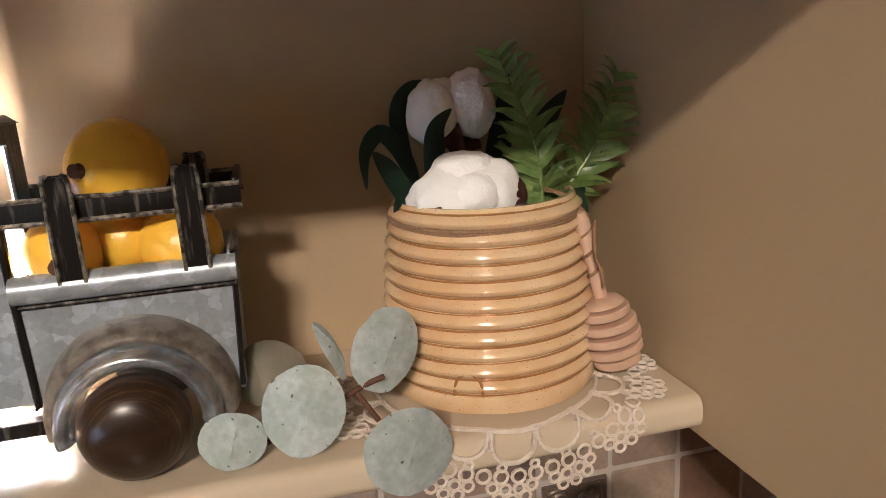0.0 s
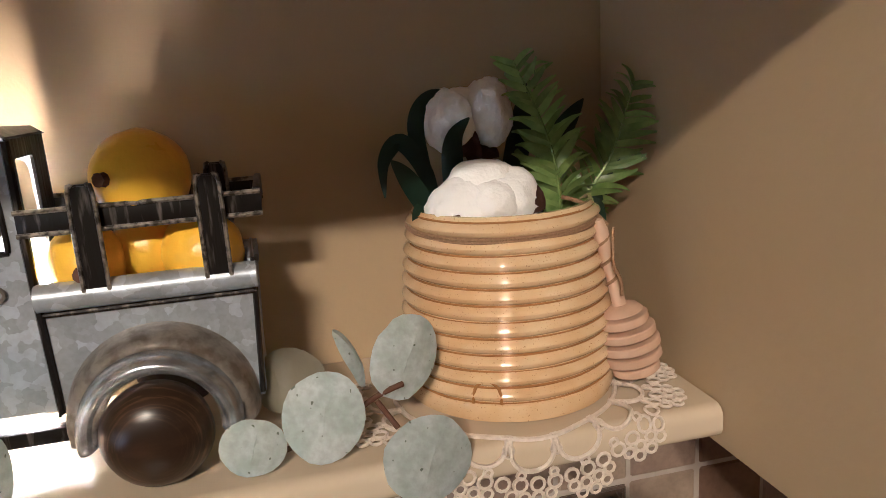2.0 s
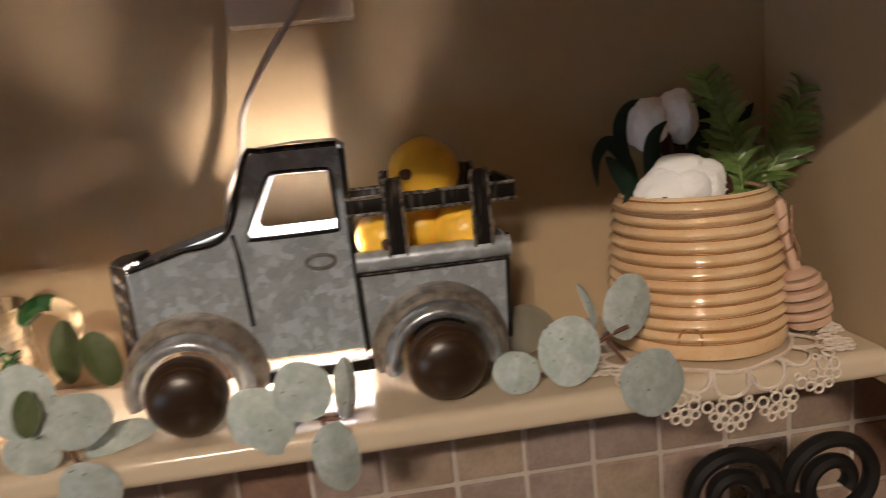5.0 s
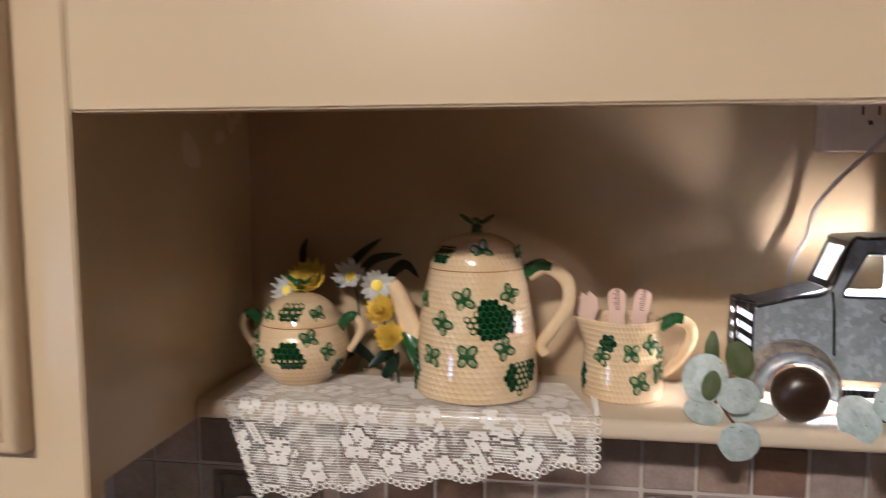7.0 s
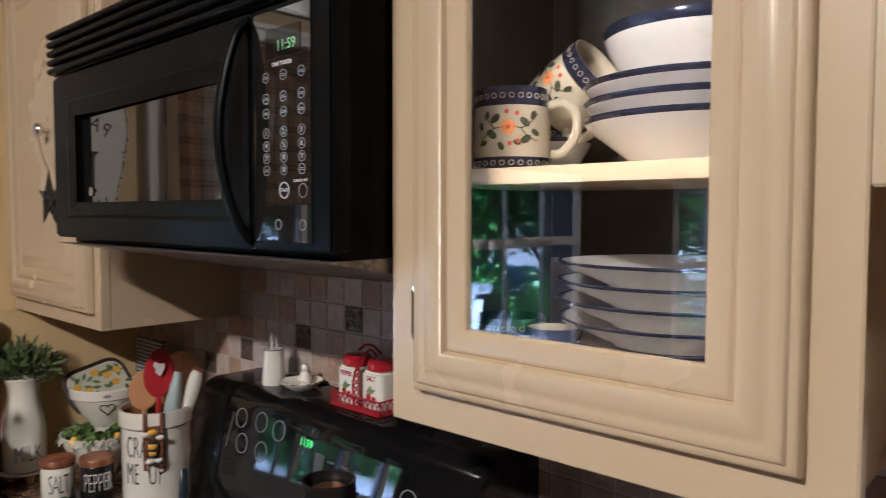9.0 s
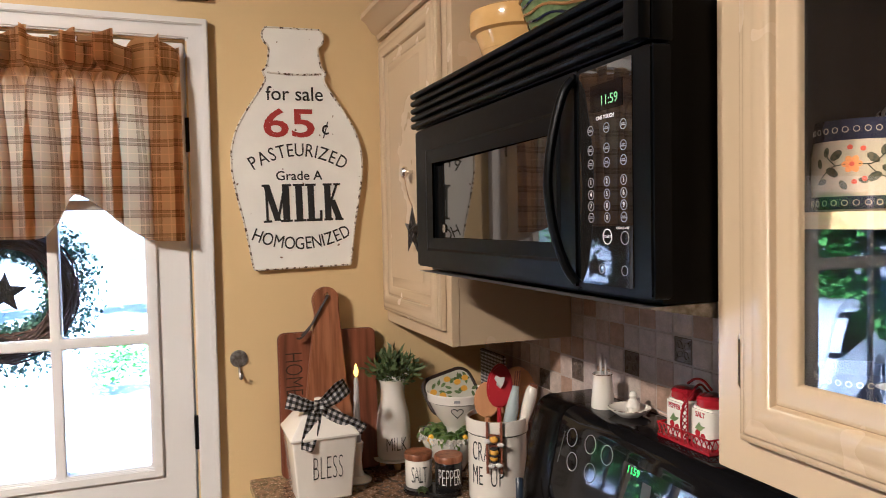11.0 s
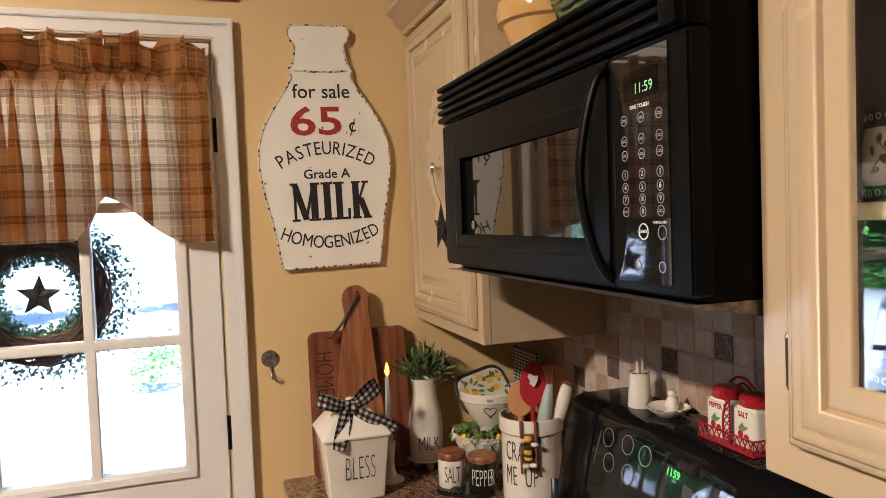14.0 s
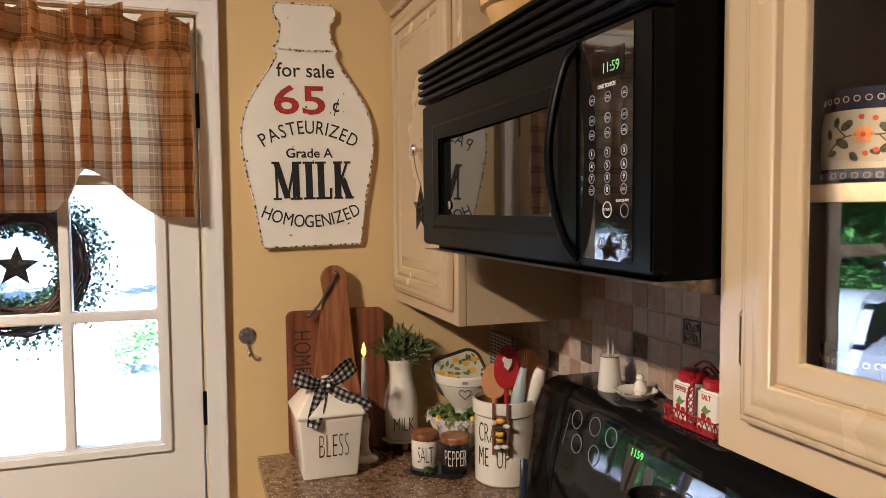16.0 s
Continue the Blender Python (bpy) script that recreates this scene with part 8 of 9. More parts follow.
for k in range(15):
    t = 2 * math.pi * k / 14
    hx, hz = 0.0115 * math.sin(t) ** 3 * 1.3, 0.0010 * (13 * math.cos(t) - 5 * math.cos(2 * t) - 2 * math.cos(3 * t) - math.cos(4 * t))
    z = 0.050 + hz
    r = 0.066 + (z - 0.034) * 0.40 + 0.0014
    hp.append((r * math.cos(ha + hx / 0.068), r * math.sin(ha + hx / 0.068), z))
part("heart", tube(hp, 0.0011, 5, n=3), M["ware_ink"], bowl)
part("lettering_bar", merge(None, box(0.0862, 0.0872, -0.008, 0.008, 0.080, 0.087), Matrix.Rotation(ha, 4, "Z")), M["grey_ink"], bowl)
tw_ = thing("lemon_pot_holder", "quilted pot holder printed with lemons, dark bound edge, in the bowl", "pot holder", (BX + 0.001, BY + 0.022, COUNTER + 0.164))
M["napkin"] = mat("cream_print_cotton", (0.62, 0.60, 0.50), 0.9, second=(0.50, 0.50, 0.38), scale=26, amount=0.6, bump=0.4, bump_scale=160)
tilt_m = pose(0, 0, 0, 0, -34, 0) @ pose(0, 0, 0, 14, 0, 0)
outline = rect(-0.074, 0.078, 0.0, 0.112, 0.034, 6)
nap = part("cloth", plate(outline, [], 0.011, tilt_m @ FACING_EAST, bevel=0.004), M["napkin"], tw_)
part("binding", tube([tilt_m @ FACING_EAST @ Vector((p[0] * 1.02, p[1] * 1.02 - 0.001, 0.0055)) for p in outline + outline[:1]], 0.0065, 8, n=1), M["leather"], tw_, "dark bound edge")
rnd = random.Random(31)
for k in range(26):
    u_, w_, a = rnd.uniform(-0.058, 0.062), rnd.uniform(0.034, 0.098), rnd.uniform(0, 360)
    leafy = [(0, 0), (0.007, 0.0045), (0.015, 0.004), (0.022, 0), (0.015, -0.004), (0.007, -0.0045)]
    part("leaf_print", plate(leafy, [], 0.0004 + 0.00004 * k, tilt_m @ FACING_EAST @ Matrix.Translation((u_, w_, 0.0112)) @ pose(0, 0, 0, 0, 0, a)), M["herb"], nap)
for u_, w_ in ((0.040, 0.050), (0.030, 0.074), (-0.030, 0.052), (0.004, 0.092), (0.058, 0.078), (-0.052, 0.070)):
    part("lemon_print", plate([(0.0105 * math.cos(q * 0.45), 0.0085 * math.sin(q * 0.45)) for q in range(14)], [], 0.0018, tilt_m @ FACING_EAST @ Matrix.Translation((u_, w_, 0.0112))), M["bee_yellow"], nap)
own = bmesh.new()
for k in range(40):
    a = 2 * math.pi * k / 40
    tube([((0.088 + 0.003 * math.sin(q)) * math.cos(a + 0.062 * math.cos(q)), (0.088 + 0.003 * math.sin(q)) * math.sin(a + 0.062 * math.cos(q)), 0.098 + 0.009 * math.sin(q)) for q in [i * math.pi / 6 for i in range(13)]], 0.0022, 5, bm=own, n=1)
part("lace_rim", own, M["white_ware"], tier, "pierced white lace rim")
bl = thing("check_pot_holder", "black and white checked pot holder behind the bowl", "pot holder", (-2.58, 0.262, COUNTER))
part("cloth", box(-0.075, 0.075, -0.006, 0.006, 0.10, 0.325, bevel=0.004), M["pot_check"], bl)
part("stand", box(-0.06, 0.06, -0.012, 0.012, 0.0, 0.0995, bevel=0.002), M["walnut"], bl)

# ---- on top of the backguard ----
GT = 1.2205
tv = thing("toothpick_holder", "white ceramic toothpick holder with wooden picks", "toothpick holder", (-1.993, 0.240, GT))
part("vase", lathe([(0, 0), (0.0235, 0), (0.0245, 0.004), (0.021, 0.045), (0.0195, 0.068), (0.0205, 0.072), (0.018, 0.072), (0.018, 0.02), (0, 0.012)], 28), M["white_ware"], tv)
part("rim", tube([(0.0200 * math.cos(2 * math.pi * k / 24), 0.0200 * math.sin(2 * math.pi * k / 24), 0.0705) for k in range(25)], 0.001, 5, n=1), M["stem"], tv)
for i, (x, y) in enumerate(((-0.007, 0.0), (0.0, -0.004), (0.007, 0.003))):
    part("pick", box(x - 0.003, x + 0.003, y - 0.001, y + 0.001, 0.014, 0.112 - 0.004 * i, bevel=0.0006), M["plate_white"], tv)
ds = thing("spoon_rest", "small white saucer with a bird figurine", "saucer", (-1.918, 0.252, GT))
part("saucer", lathe([(0, 0), (0.022, 0), (0.030, 0.006), (0.0405, 0.014), (0.0415, 0.017), (0.030, 0.0105), (0, 0.006)], 36), M["white_ware"], ds)
part("rim", tube([(0.0412 * math.cos(2 * math.pi * k / 32), 0.0412 * math.sin(2 * math.pi * k / 32), 0.0165) for k in range(33)], 0.0012, 5, n=1), M["sign_edge"], ds)
own = lathe([(0, 0.006), (0.010, 0.008), (0.0135, 0.018), (0.010, 0.030), (0.006, 0.035), (0.0085, 0.041), (0.006, 0.048), (0, 0.050)], 18, m=Matrix.Translation((0.004, 0.006, 0)))
tube([(0.0, 0.016, 0.024), (-0.004, 0.026, 0.030)], lambda s: 0.006 * (1 - 0.6 * s), 8, bm=own)
part("bird", own, M["white_ware"], ds, "glazed white bird figurine")
cad = thing("shaker_caddy", "red enamel wire caddy", "caddy", (-1.722, 0.257, GT))
part("base", box(-0.066, 0.066, -0.038, 0.038, 0.0, 0.005, bevel=0.001), M["red_enamel"], cad)
own = bmesh.new()
for y in (-0.038, 0.038):
    for k in range(12):
        x = -0.066 + 0.012 * k
        tube([(x, y, 0.003), (min(0.066, x + 0.012), y, 0.026)], 0.0011, 5, bm=own)
        tube([(min(0.066, x + 0.012), y, 0.003), (x, y, 0.026)], 0.0011, 5, bm=own)
for x in (-0.066, 0.066):
    for k in range(6):
        y = -0.038 + 0.0127 * k
        tube([(x, y, 0.003), (x, min(0.038, y + 0.0127), 0.026)], 0.0011, 5, bm=own)
        tube([(x, min(0.038, y + 0.0127), 0.003), (x, y, 0.026)], 0.0011, 5, bm=own)
tube([(-0.066, -0.038, 0.026), (0.066, -0.038, 0.026)], 0.0016, 6, bm=own)
tube([(-0.066, 0.038, 0.026), (0.066, 0.038, 0.026)], 0.0016, 6, bm=own)
tube([(-0.066, -0.038, 0.026), (-0.066, 0.038, 0.026)], 0.0016, 6, bm=own)
tube([(0.066, -0.038, 0.026), (0.066, 0.038, 0.026)], 0.0016, 6, bm=own)
part("wire_side", own, M["red_enamel"], cad, "red lattice sides")
own = bmesh.new()
for y in (-0.010, 0.010):
    tube([(0, y - 0.028 if y < 0 else y + 0.028, 0.004), (0, y - 0.028 if y < 0 else y + 0.028, 0.06), (0, y, 0.096), (0, 0, 0.102)], 0.002, 6, bm=own)
for k in range(7):
    z = 0.008 + 0.012 * k
    tube([(0, -0.038, z), (0, -0.026, z + 0.012)], 0.0011, 5, bm=own)
    tube([(0, -0.026, z), (0, -0.038, z + 0.012)], 0.0011, 5, bm=own)
tube([(0, -0.026, 0.004), (0, -0.026, 0.094)], 0.0015, 5, bm=own)
tube([(-0.03, 0, 0.098), (-0.01, 0, 0.110), (0.01, 0, 0.110), (0.03, 0, 0.098)], 0.0022, 6, bm=own)
part("handle", own, M["red_enamel"], cad)


def shaker(x, words):
    ob = thing("shaker", "white ceramic shaker with cherries, red lid, in the caddy", "shaker", (x, 0.257, GT + 0.0055), group="shakers in the caddy")
    own = plate(rect(-0.027, 0.027, -0.027, 0.027, 0.010), [], 0.066, bevel=0.004)
    part("jar", own, M["white_ware"], ob)
    part("lid", lathe([(0, 0.0662), (0.025, 0.0662), (0.027, 0.069), (0.027, 0.080), (0.022, 0.085), (0, 0.087)], 28), M["red_enamel"], ob, "round red lid")
    text("lettering", words, 0.0125, Matrix.Translation((0, -0.0272, 0.054)) @ FACING_SOUTH, M["red_enamel"], ob, wide=0.8, bold=0.0003, depth=0.0003)
    own = bmesh.new()
    for cx, cz in ((-0.006, 0.022), (0.007, 0.018)):
        b = bmesh.new()
        bmesh.ops.create_uvsphere(b, u_segments=10, v_segments=8, radius=0.0062)
        merge(own, b, Matrix.Translation((cx, -0.0272, cz)) @ Matrix.Diagonal((1, 0.25, 1, 1)))
    part("cherry", own, M["red_enamel"], ob)
    part("cherry_leaf", plate([(-0.012, 0.030), (-0.002, 0.042), (0.002, 0.036), (0.012, 0.036), (0.004, 0.029), (-0.002, 0.026)], [], 0.0005, Matrix.Translation((0, -0.0271, 0)) @ FACING_SOUTH), M["herb"], ob)


shaker(-1.755, "PEPPER")
shaker(-1.690, "SALT")

# ---- on the cooktop and the counter beside it ----
jar = thing("candle_warmer", "tall black jar with a glowing copper top on the cooktop", "jar", (-1.585, 0.055, 0.9195))
part("jar", lathe([(0, 0), (0.040, 0), (0.042, 0.004), (0.042, 0.225), (0.037, 0.240), (0.039, 0.246), (0.039, 0.262), (0.036, 0.262), (0.034, 0.250), (0, 0.246)], 32), M["black_ware"], jar)
part("lid", lathe([(0, 0.2462), (0.022, 0.2462), (0.024, 0.249), (0.012, 0.2525), (0, 0.253)], 24), M["copper"], jar, "copper coloured lid")
pan = thing("saucepan", "dark saucepan with a curved blue-grey handle on the cooktop", "saucepan", (-1.92, 0.035, 0.9195))
part("pan", lathe([(0, 0), (0.085, 0), (0.092, 0.006), (0.095, 0.075), (0.098, 0.078), (0.093, 0.078), (0.088, 0.008), (0, 0.005)], 44), M["black_ware"], pan)
part("lid", lathe([(0.094, 0.0785), (0.094, 0.081), (0.05, 0.094), (0.012, 0.099), (0, 0.0995)], 40), M["chrome"], pan, "domed steel lid")
part("handle", tube([(-0.09, 0.02, 0.066), (-0.13, 0.035, 0.075), (-0.165, 0.055, 0.105), (-0.185, 0.065, 0.135)], 0.008, 10, flat=0.7), M["steel_blue"], pan)
ket = thing("kettle", "black kettle with a rounded lid on the cooktop", "kettle", (-1.60, -0.12, 0.9195))
part("body", lathe([(0, 0), (0.085, 0), (0.092, 0.01), (0.090, 0.06), (0.07, 0.105), (0.04, 0.125), (0, 0.13)], 40), M["black_ware"], ket)
part("knob", lathe([(0, 0.129), (0.006, 0.129), (0.013, 0.142), (0.010, 0.15), (0, 0.152)], 18), M["black_ware"], ket)
part("handle", tube([(-0.07, 0, 0.11), (-0.06, 0, 0.17), (0, 0, 0.195), (0.06, 0, 0.17), (0.07, 0, 0.11)], 0.008, 10), M["black_ware"], ket)
for x, y, s, lab in ((-1.26, 0.16, 1.0, "blue enamel pot with lid on the worktop"), (-1.05, 0.14, 0.85, "blue enamel pot under the glass cabinet")):
    pt = thing("enamel_pot", lab, "pot", (x, y, COUNTER), group="enamel pots")
    part("pot", lathe([(0, 0), (0.09 * s, 0), (0.095 * s, 0.01), (0.095 * s, 0.12 * s), (0.1 * s, 0.125 * s), (0.09 * s, 0.122 * s), (0, 0.12 * s)], 40), M["blue_enamel"], pt)
    part("lid", lathe([(0.097 * s, 0.126 * s), (0.097 * s, 0.13 * s), (0.05 * s, 0.15 * s), (0.012, 0.155 * s), (0.012, 0.17 * s), (0, 0.172 * s)], 40), M["blue_enamel"], pt)
    for q in (-1, 1):
        part("handle", tube([(q * 0.095 * s, -0.025, 0.09 * s), (q * 0.125 * s, -0.02, 0.09 * s), (q * 0.125 * s, 0.02, 0.09 * s), (q * 0.095 * s, 0.025, 0.09 * s)], 0.006, 8), M["blue_enamel"], pt)

# paper towel holder with iron scrolls
tw = thing("paper_towel_holder", "black wrought-iron paper towel holder with scrolls", "towel holder", (-0.075, 0.15, COUNTER))
part("base", lathe([(0, 0), (0.075, 0), (0.077, 0.006), (0.06, 0.012), (0, 0.014)], 32), M["cork_dark"], tw)
part("rod", tube([(0, 0, 0.01), (0, 0, 0.36)], 0.006, 10), M["cork_dark"], tw)
own = bmesh.new()
for q in (-1, 1):
    pts = []
    for k in range(22):
        a = k / 21 * 1.6 * 2 * math.pi
        r = 0.028 * (1 - 0.72 * k / 21)
        pts.append((q * (0.030 - r * math.cos(a)), 0, 0.372 + r * math.sin(a)))
    tube(pts, 0.0045, 8, bm=own, n=2)
part("scroll", own, M["cork_dark"], tw)
part("finial", lathe([(0, 0.33), (0.02, 0.335), (0.026, 0.35), (0.018, 0.362), (0, 0.368)], 20), M["cork_dark"], tw)
part("roll", lathe([(0.02, 0.016), (0.058, 0.016), (0.060, 0.02), (0.060, 0.30), (0.058, 0.304), (0.02, 0.304)], 40), M["paper"], tw, "white roll of paper towel")
mill = thing("pepper_mill", "black pepper mill standing on the worktop", "pepper mill", (-0.50, 0.20, COUNTER))
part("body", lathe([(0, 0), (0.026, 0), (0.028, 0.01), (0.018, 0.09), (0.022, 0.17), (0.016, 0.19), (0.022, 0.21), (0.020, 0.235), (0.008, 0.25), (0, 0.252)], 28), M["black_ware"], mill)

# socket in the tiles below the runner
ts = thing("tile_socket", "dark pewter wall plate with a white duplex socket", "socket", (-0.905, NORTH - 0.009, 1.15))
TI = ts.matrix_world.inverted()
part("plate", merge(None, plate(rect(-0.972, -0.840, 1.085, 1.222, 0.004), [], 0.005, stand(NORTH - 0.0075), bevel=0.002), TI), M["tile_iron"], ts)
part("plate_edge", merge(None, plate(rect(-0.966, -0.846, 1.091, 1.216, 0.004), [rect(-0.958, -0.854, 1.099, 1.208)], 0.003, stand(NORTH - 0.0124), bevel=0.001), TI), M["tile_iron"], ts)
for z in (1.178, 1.130):
    rc = part("receptacle", merge(None, plate(rect(-0.947, -0.913, z - 0.014, z + 0.014, 0.012), [], 0.003, stand(NORTH - 0.0124)), TI), M["outlet"], ts)
    own = box(-0.938, -0.936, NORTH - 0.0162, NORTH - 0.0156, z - 0.005, z + 0.004)
    box(-0.924, -0.922, NORTH - 0.0162, NORTH - 0.0156, z - 0.005, z + 0.004, bm=own)
    part("slot", merge(None, own, TI), M["slot"], rc)

# ---- dishes in the glass cabinet ----
CF, CS = CAB_Z0 + 0.0185, 1.6155


def mug(at, turn, label, ware="pottery"):
    ob = thing("pottery_mug", label, "mug", at, turn, group="pottery in the glass cabinet")
    r = 0.0455
    prof = [(0, 0), (0.040, 0), (0.045, 0.005), (0.0475, 0.03), (0.0470, 0.06), (0.0435, 0.085), (0.0430, 0.098), (0.0405, 0.098), (0.041, 0.08), (0.044, 0.04), (0.038, 0.008), (0, 0.007)]
    body = part("body", lathe(prof, 44), M[ware], ob)
    for z0, z1 in ((0.002, 0.016), (0.076, 0.0985)):
        band = [(profile_r(prof[1:7], z) + 0.0004, z) for z in [z0 + (z1 - z0) * k / 4 for k in range(5)]]
        part("band", lathe(band, 44), M["cobalt"], body, "cobalt blue scalloped band")
        own = bmesh.new()
        for k in range(26):
            a = 2 * math.pi * k / 26
            zz = (z0 + z1) / 2
            rr = profile_r(prof[1:7], zz) + 0.0006
            merge(own, plate(circle(0, 0, 0.0034, 10), [circle(0, 0, 0.0026, 10)], 0.0003), Matrix.Rotation(a, 4, "Z") @ Matrix.Translation((rr, 0, zz)) @ FACING_EAST)
        part("dot_row", own, M["pottery"], body)
    part("handle", tube([(0.043, 0, 0.078), (0.062, 0, 0.082), (0.078, 0, 0.066), (0.076, 0, 0.040), (0.060, 0, 0.022), (0.045, 0, 0.022)], 0.0062, 10), M["pottery"], ob)
    for a0 in (-88, -200):
        own, eye, lf, vine = bmesh.new(), bmesh.new(), bmesh.new(), bmesh.new()

        def on_mug(u, v, lift=0.0):
            return Matrix.Rotation(radians(a0) + u / r, 4, "Z") @ Matrix.Translation((profile_r(prof[1:7], v) + 0.0002 + lift, 0, v)) @ FACING_EAST

        for k in range(6):
            an = k * math.pi / 3
            merge(own, plate(circle(0, 0, 0.0042, 10, 0.0034), [], 0.0004), on_mug(0.0056 * math.cos(an), 0.050 + 0.0056 * math.sin(an)) @ Matrix.Rotation(an, 4, "Z"))
        for u, v in ((0.010, 0.066), (0.011, 0.034), (-0.002, 0.068), (0.002, 0.031)):
            merge(eye, plate(circle(0, 0, 0.0028, 9), [], 0.0005), on_mug(u, v))
        merge(eye, plate(circle(0, 0, 0.0025, 9), [], 0.0008), on_mug(0, 0.050))
        for dx, dz, tt, sz in ((-0.015, 0.014, 40, 1.2), (-0.019, -0.004, -35, 1.25), (0.019, 0.010, 140, 1.2), (0.020, -0.010, 30, 1.25), (-0.026, 0.018, 80, 0.9), (0.030, 0.018, 70, 1.0), (-0.008, -0.018, -60, 0.95), (0.032, -0.002, 150, 1.0), (-0.030, -0.014, 15, 0.9), (-0.034, 0.006, 100, 0.9), (0.010, -0.014, -20, 0.8)):
            merge(lf, plate([(0.0062 * math.cos(q * 0.785), 0.0036 * math.sin(q * 0.785)) for q in range(8)], [], 0.0004), on_mug(dx, 0.046 + dz) @ Matrix.Rotation(radians(tt), 4, "Z") @ Matrix.Diagonal((sz, sz, 1, 1)))
        for line_ in ([(-0.006, 0.050), (-0.018, 0.048), (-0.028, 0.040), (-0.036, 0.030)], [(-0.016, 0.049), (-0.024, 0.058), (-0.027, 0.068)], [(0.006, 0.050), (0.018, 0.050), (0.028, 0.058), (0.036, 0.066)], [(0.014, 0.049), (0.022, 0.040), (0.034, 0.034)]):
            tube([on_mug(u, v, 0.0002).translation for u, v in line_], 0.0006, 5, bm=vine)
        part("flower", own, M["orange_glaze"], body)
        part("bud", eye, M["red_glaze"], body)
        part("leaf", lf, M["leaf_glaze"], body)
        part("vine", vine, M["leaf_glaze"], body)
    return ob


mug((-1.312, 0.125, CS), 30, "cream pottery mug with orange flowers and cobalt bands")
ob = mug((-1.245, 0.215, CS + 0.046), 140, "flowered pottery mug stacked at a tilt on a small bowl")
ob.matrix_world = pose(-1.328, 0.222, CS + 0.080, 0, 56, 0) @ Matrix.Rotation(radians(-20), 4, "Z")


def dish(at, r, h, label, name="dinner_plate", rim="cobalt"):
    ob = thing(name, label, "plate" if h < 0.04 else "bowl", at, group="stacked dishes in the glass cabinet")
    part("dish", lathe([(0, 0), (r * 0.55, 0), (r * 0.6, h * 0.15), (r * 0.92, h * 0.72), (r * 0.985, h * 0.9), (r * 0.97, h * 0.97), (r * 0.9, h * 0.8), (r * 0.55, h * 0.22), (0, h * 0.2)], 56), M["plate_white"], ob)
    part("rim", lathe([(r * 0.972, h * 0.865), (r * 0.990, h * 0.91), (r, h * 0.955), (r * 0.99, h), (r * 0.955, h * 0.985)], 56), M[rim], ob, "dark blue glazed rim")
    return ob


for i in range(3):
    dish((-1.098, 0.165, CS + 0.0005 + 0.0185 * i), 0.118, 0.050, "white stoneware soup bowl with a dark blue rim", "soup_bowl")
dish((-1.316, 0.224, CS + 0.0005), 0.050, 0.046, "small white bowl under a tilted mug", "small_bowl")
dish((-1.096, 0.165, CS + 0.0500), 0.100, 0.095, "large white serving bowl with a dark blue rim", "serving_bowl")
for i in range(8):
    dish((-1.118, 0.165, CF + 0.0005 + 0.0205 * i), 0.128, 0.030, "white dinner plate with a dark blue rim, in a stack")
mug((-1.315, 0.13, CF), 20, "dark blue flowered pottery mug on the cabinet floor", "cobalt")
pt = thing("flowered_jug", "cream pottery jug with painted flowers in the cabinet", "jug", (-1.215, 0.075, CF))
part("body", lathe([(0, 0), (0.030, 0), (0.036, 0.02), (0.034, 0.06), (0.028, 0.085), (0.030, 0.10), (0.028, 0.10), (0, 0.09)], 32), M["pottery"], pt)
part("band", lathe([(0.0292, 0.088), (0.0307, 0.099), (0.0300, 0.1015)], 32), M["cobalt"], pt)

# ---- bowls in the cubby over the microwave ----
CB = MW_TOP + 0.0185
yb = thing("yellow_bowl", "large glazed yellow-ware mixing bowl", "bowl", (-2.075, 0.10, CB))
part("bowl", lathe([(0, 0), (0.055, 0), (0.06, 0.006), (0.088, 0.085), (0.0905, 0.092), (0.1015, 0.096), (0.1045, 0.112), (0.1025, 0.135), (0.098, 0.138), (0.094, 0.125), (0.08, 0.06), (0, 0.02)], 56), M["yellow_bowl"], yb)
gb = thing("striped_bowl", "green and brown striped pottery bowl", "bowl", (-1.86, 0.10, CB))
part("bowl", lathe([(0, 0), (0.05, 0), (0.055, 0.006), (0.088, 0.075), (0.098, 0.11), (0.1, 0.125), (0.095, 0.122), (0.07, 0.04), (0, 0.015)], 56), M["herb"], gb)
for k in range(7):
    z = 0.02 + 0.014 * k
    r = profile_r([(0.055, 0.006), (0.088, 0.075), (0.098, 0.11), (0.1, 0.125)], z) + 0.0006
    part("stripe", tube([(r * math.cos(2 * math.pi * q / 48), r * math.sin(2 * math.pi * q / 48), z + 0.003 * math.sin(q * 0.9 + k)) for q in range(49)], 0.0028, 5, n=1, flat=1.0), M["cobalt"] if k % 2 else M["brown_ware"], gb)

# star hanging from the cabinet knob
st = thing("hanging_star", "rusty tin star hanging from the cabinet knob", "ornament", (-2.378, -0.040, 1.592))
own = bmesh.new()
tips = []
for k in range(10):
    r = 0.064 if k % 2 == 0 else 0.021
    tips.append(own.verts.new((r * math.sin(k * math.pi / 5), 0, r * math.cos(k * math.pi / 5))))
f, bk = own.verts.new((0, -0.012, 0)), own.verts.new((0, 0.012, 0))
for k in range(10):
    j = (k + 1) % 10
    own.faces.new((tips[k], tips[j], f))
    own.faces.new((tips[j], tips[k], bk))
part("star", own, M["rubbed_black"], st, smooth=False)
part("cord", tube([(0, 0, 0.060), (-0.022, -0.003, 0.09), (-0.044, -0.006, 0.147)], 0.0015, 6), M["twine"], st)

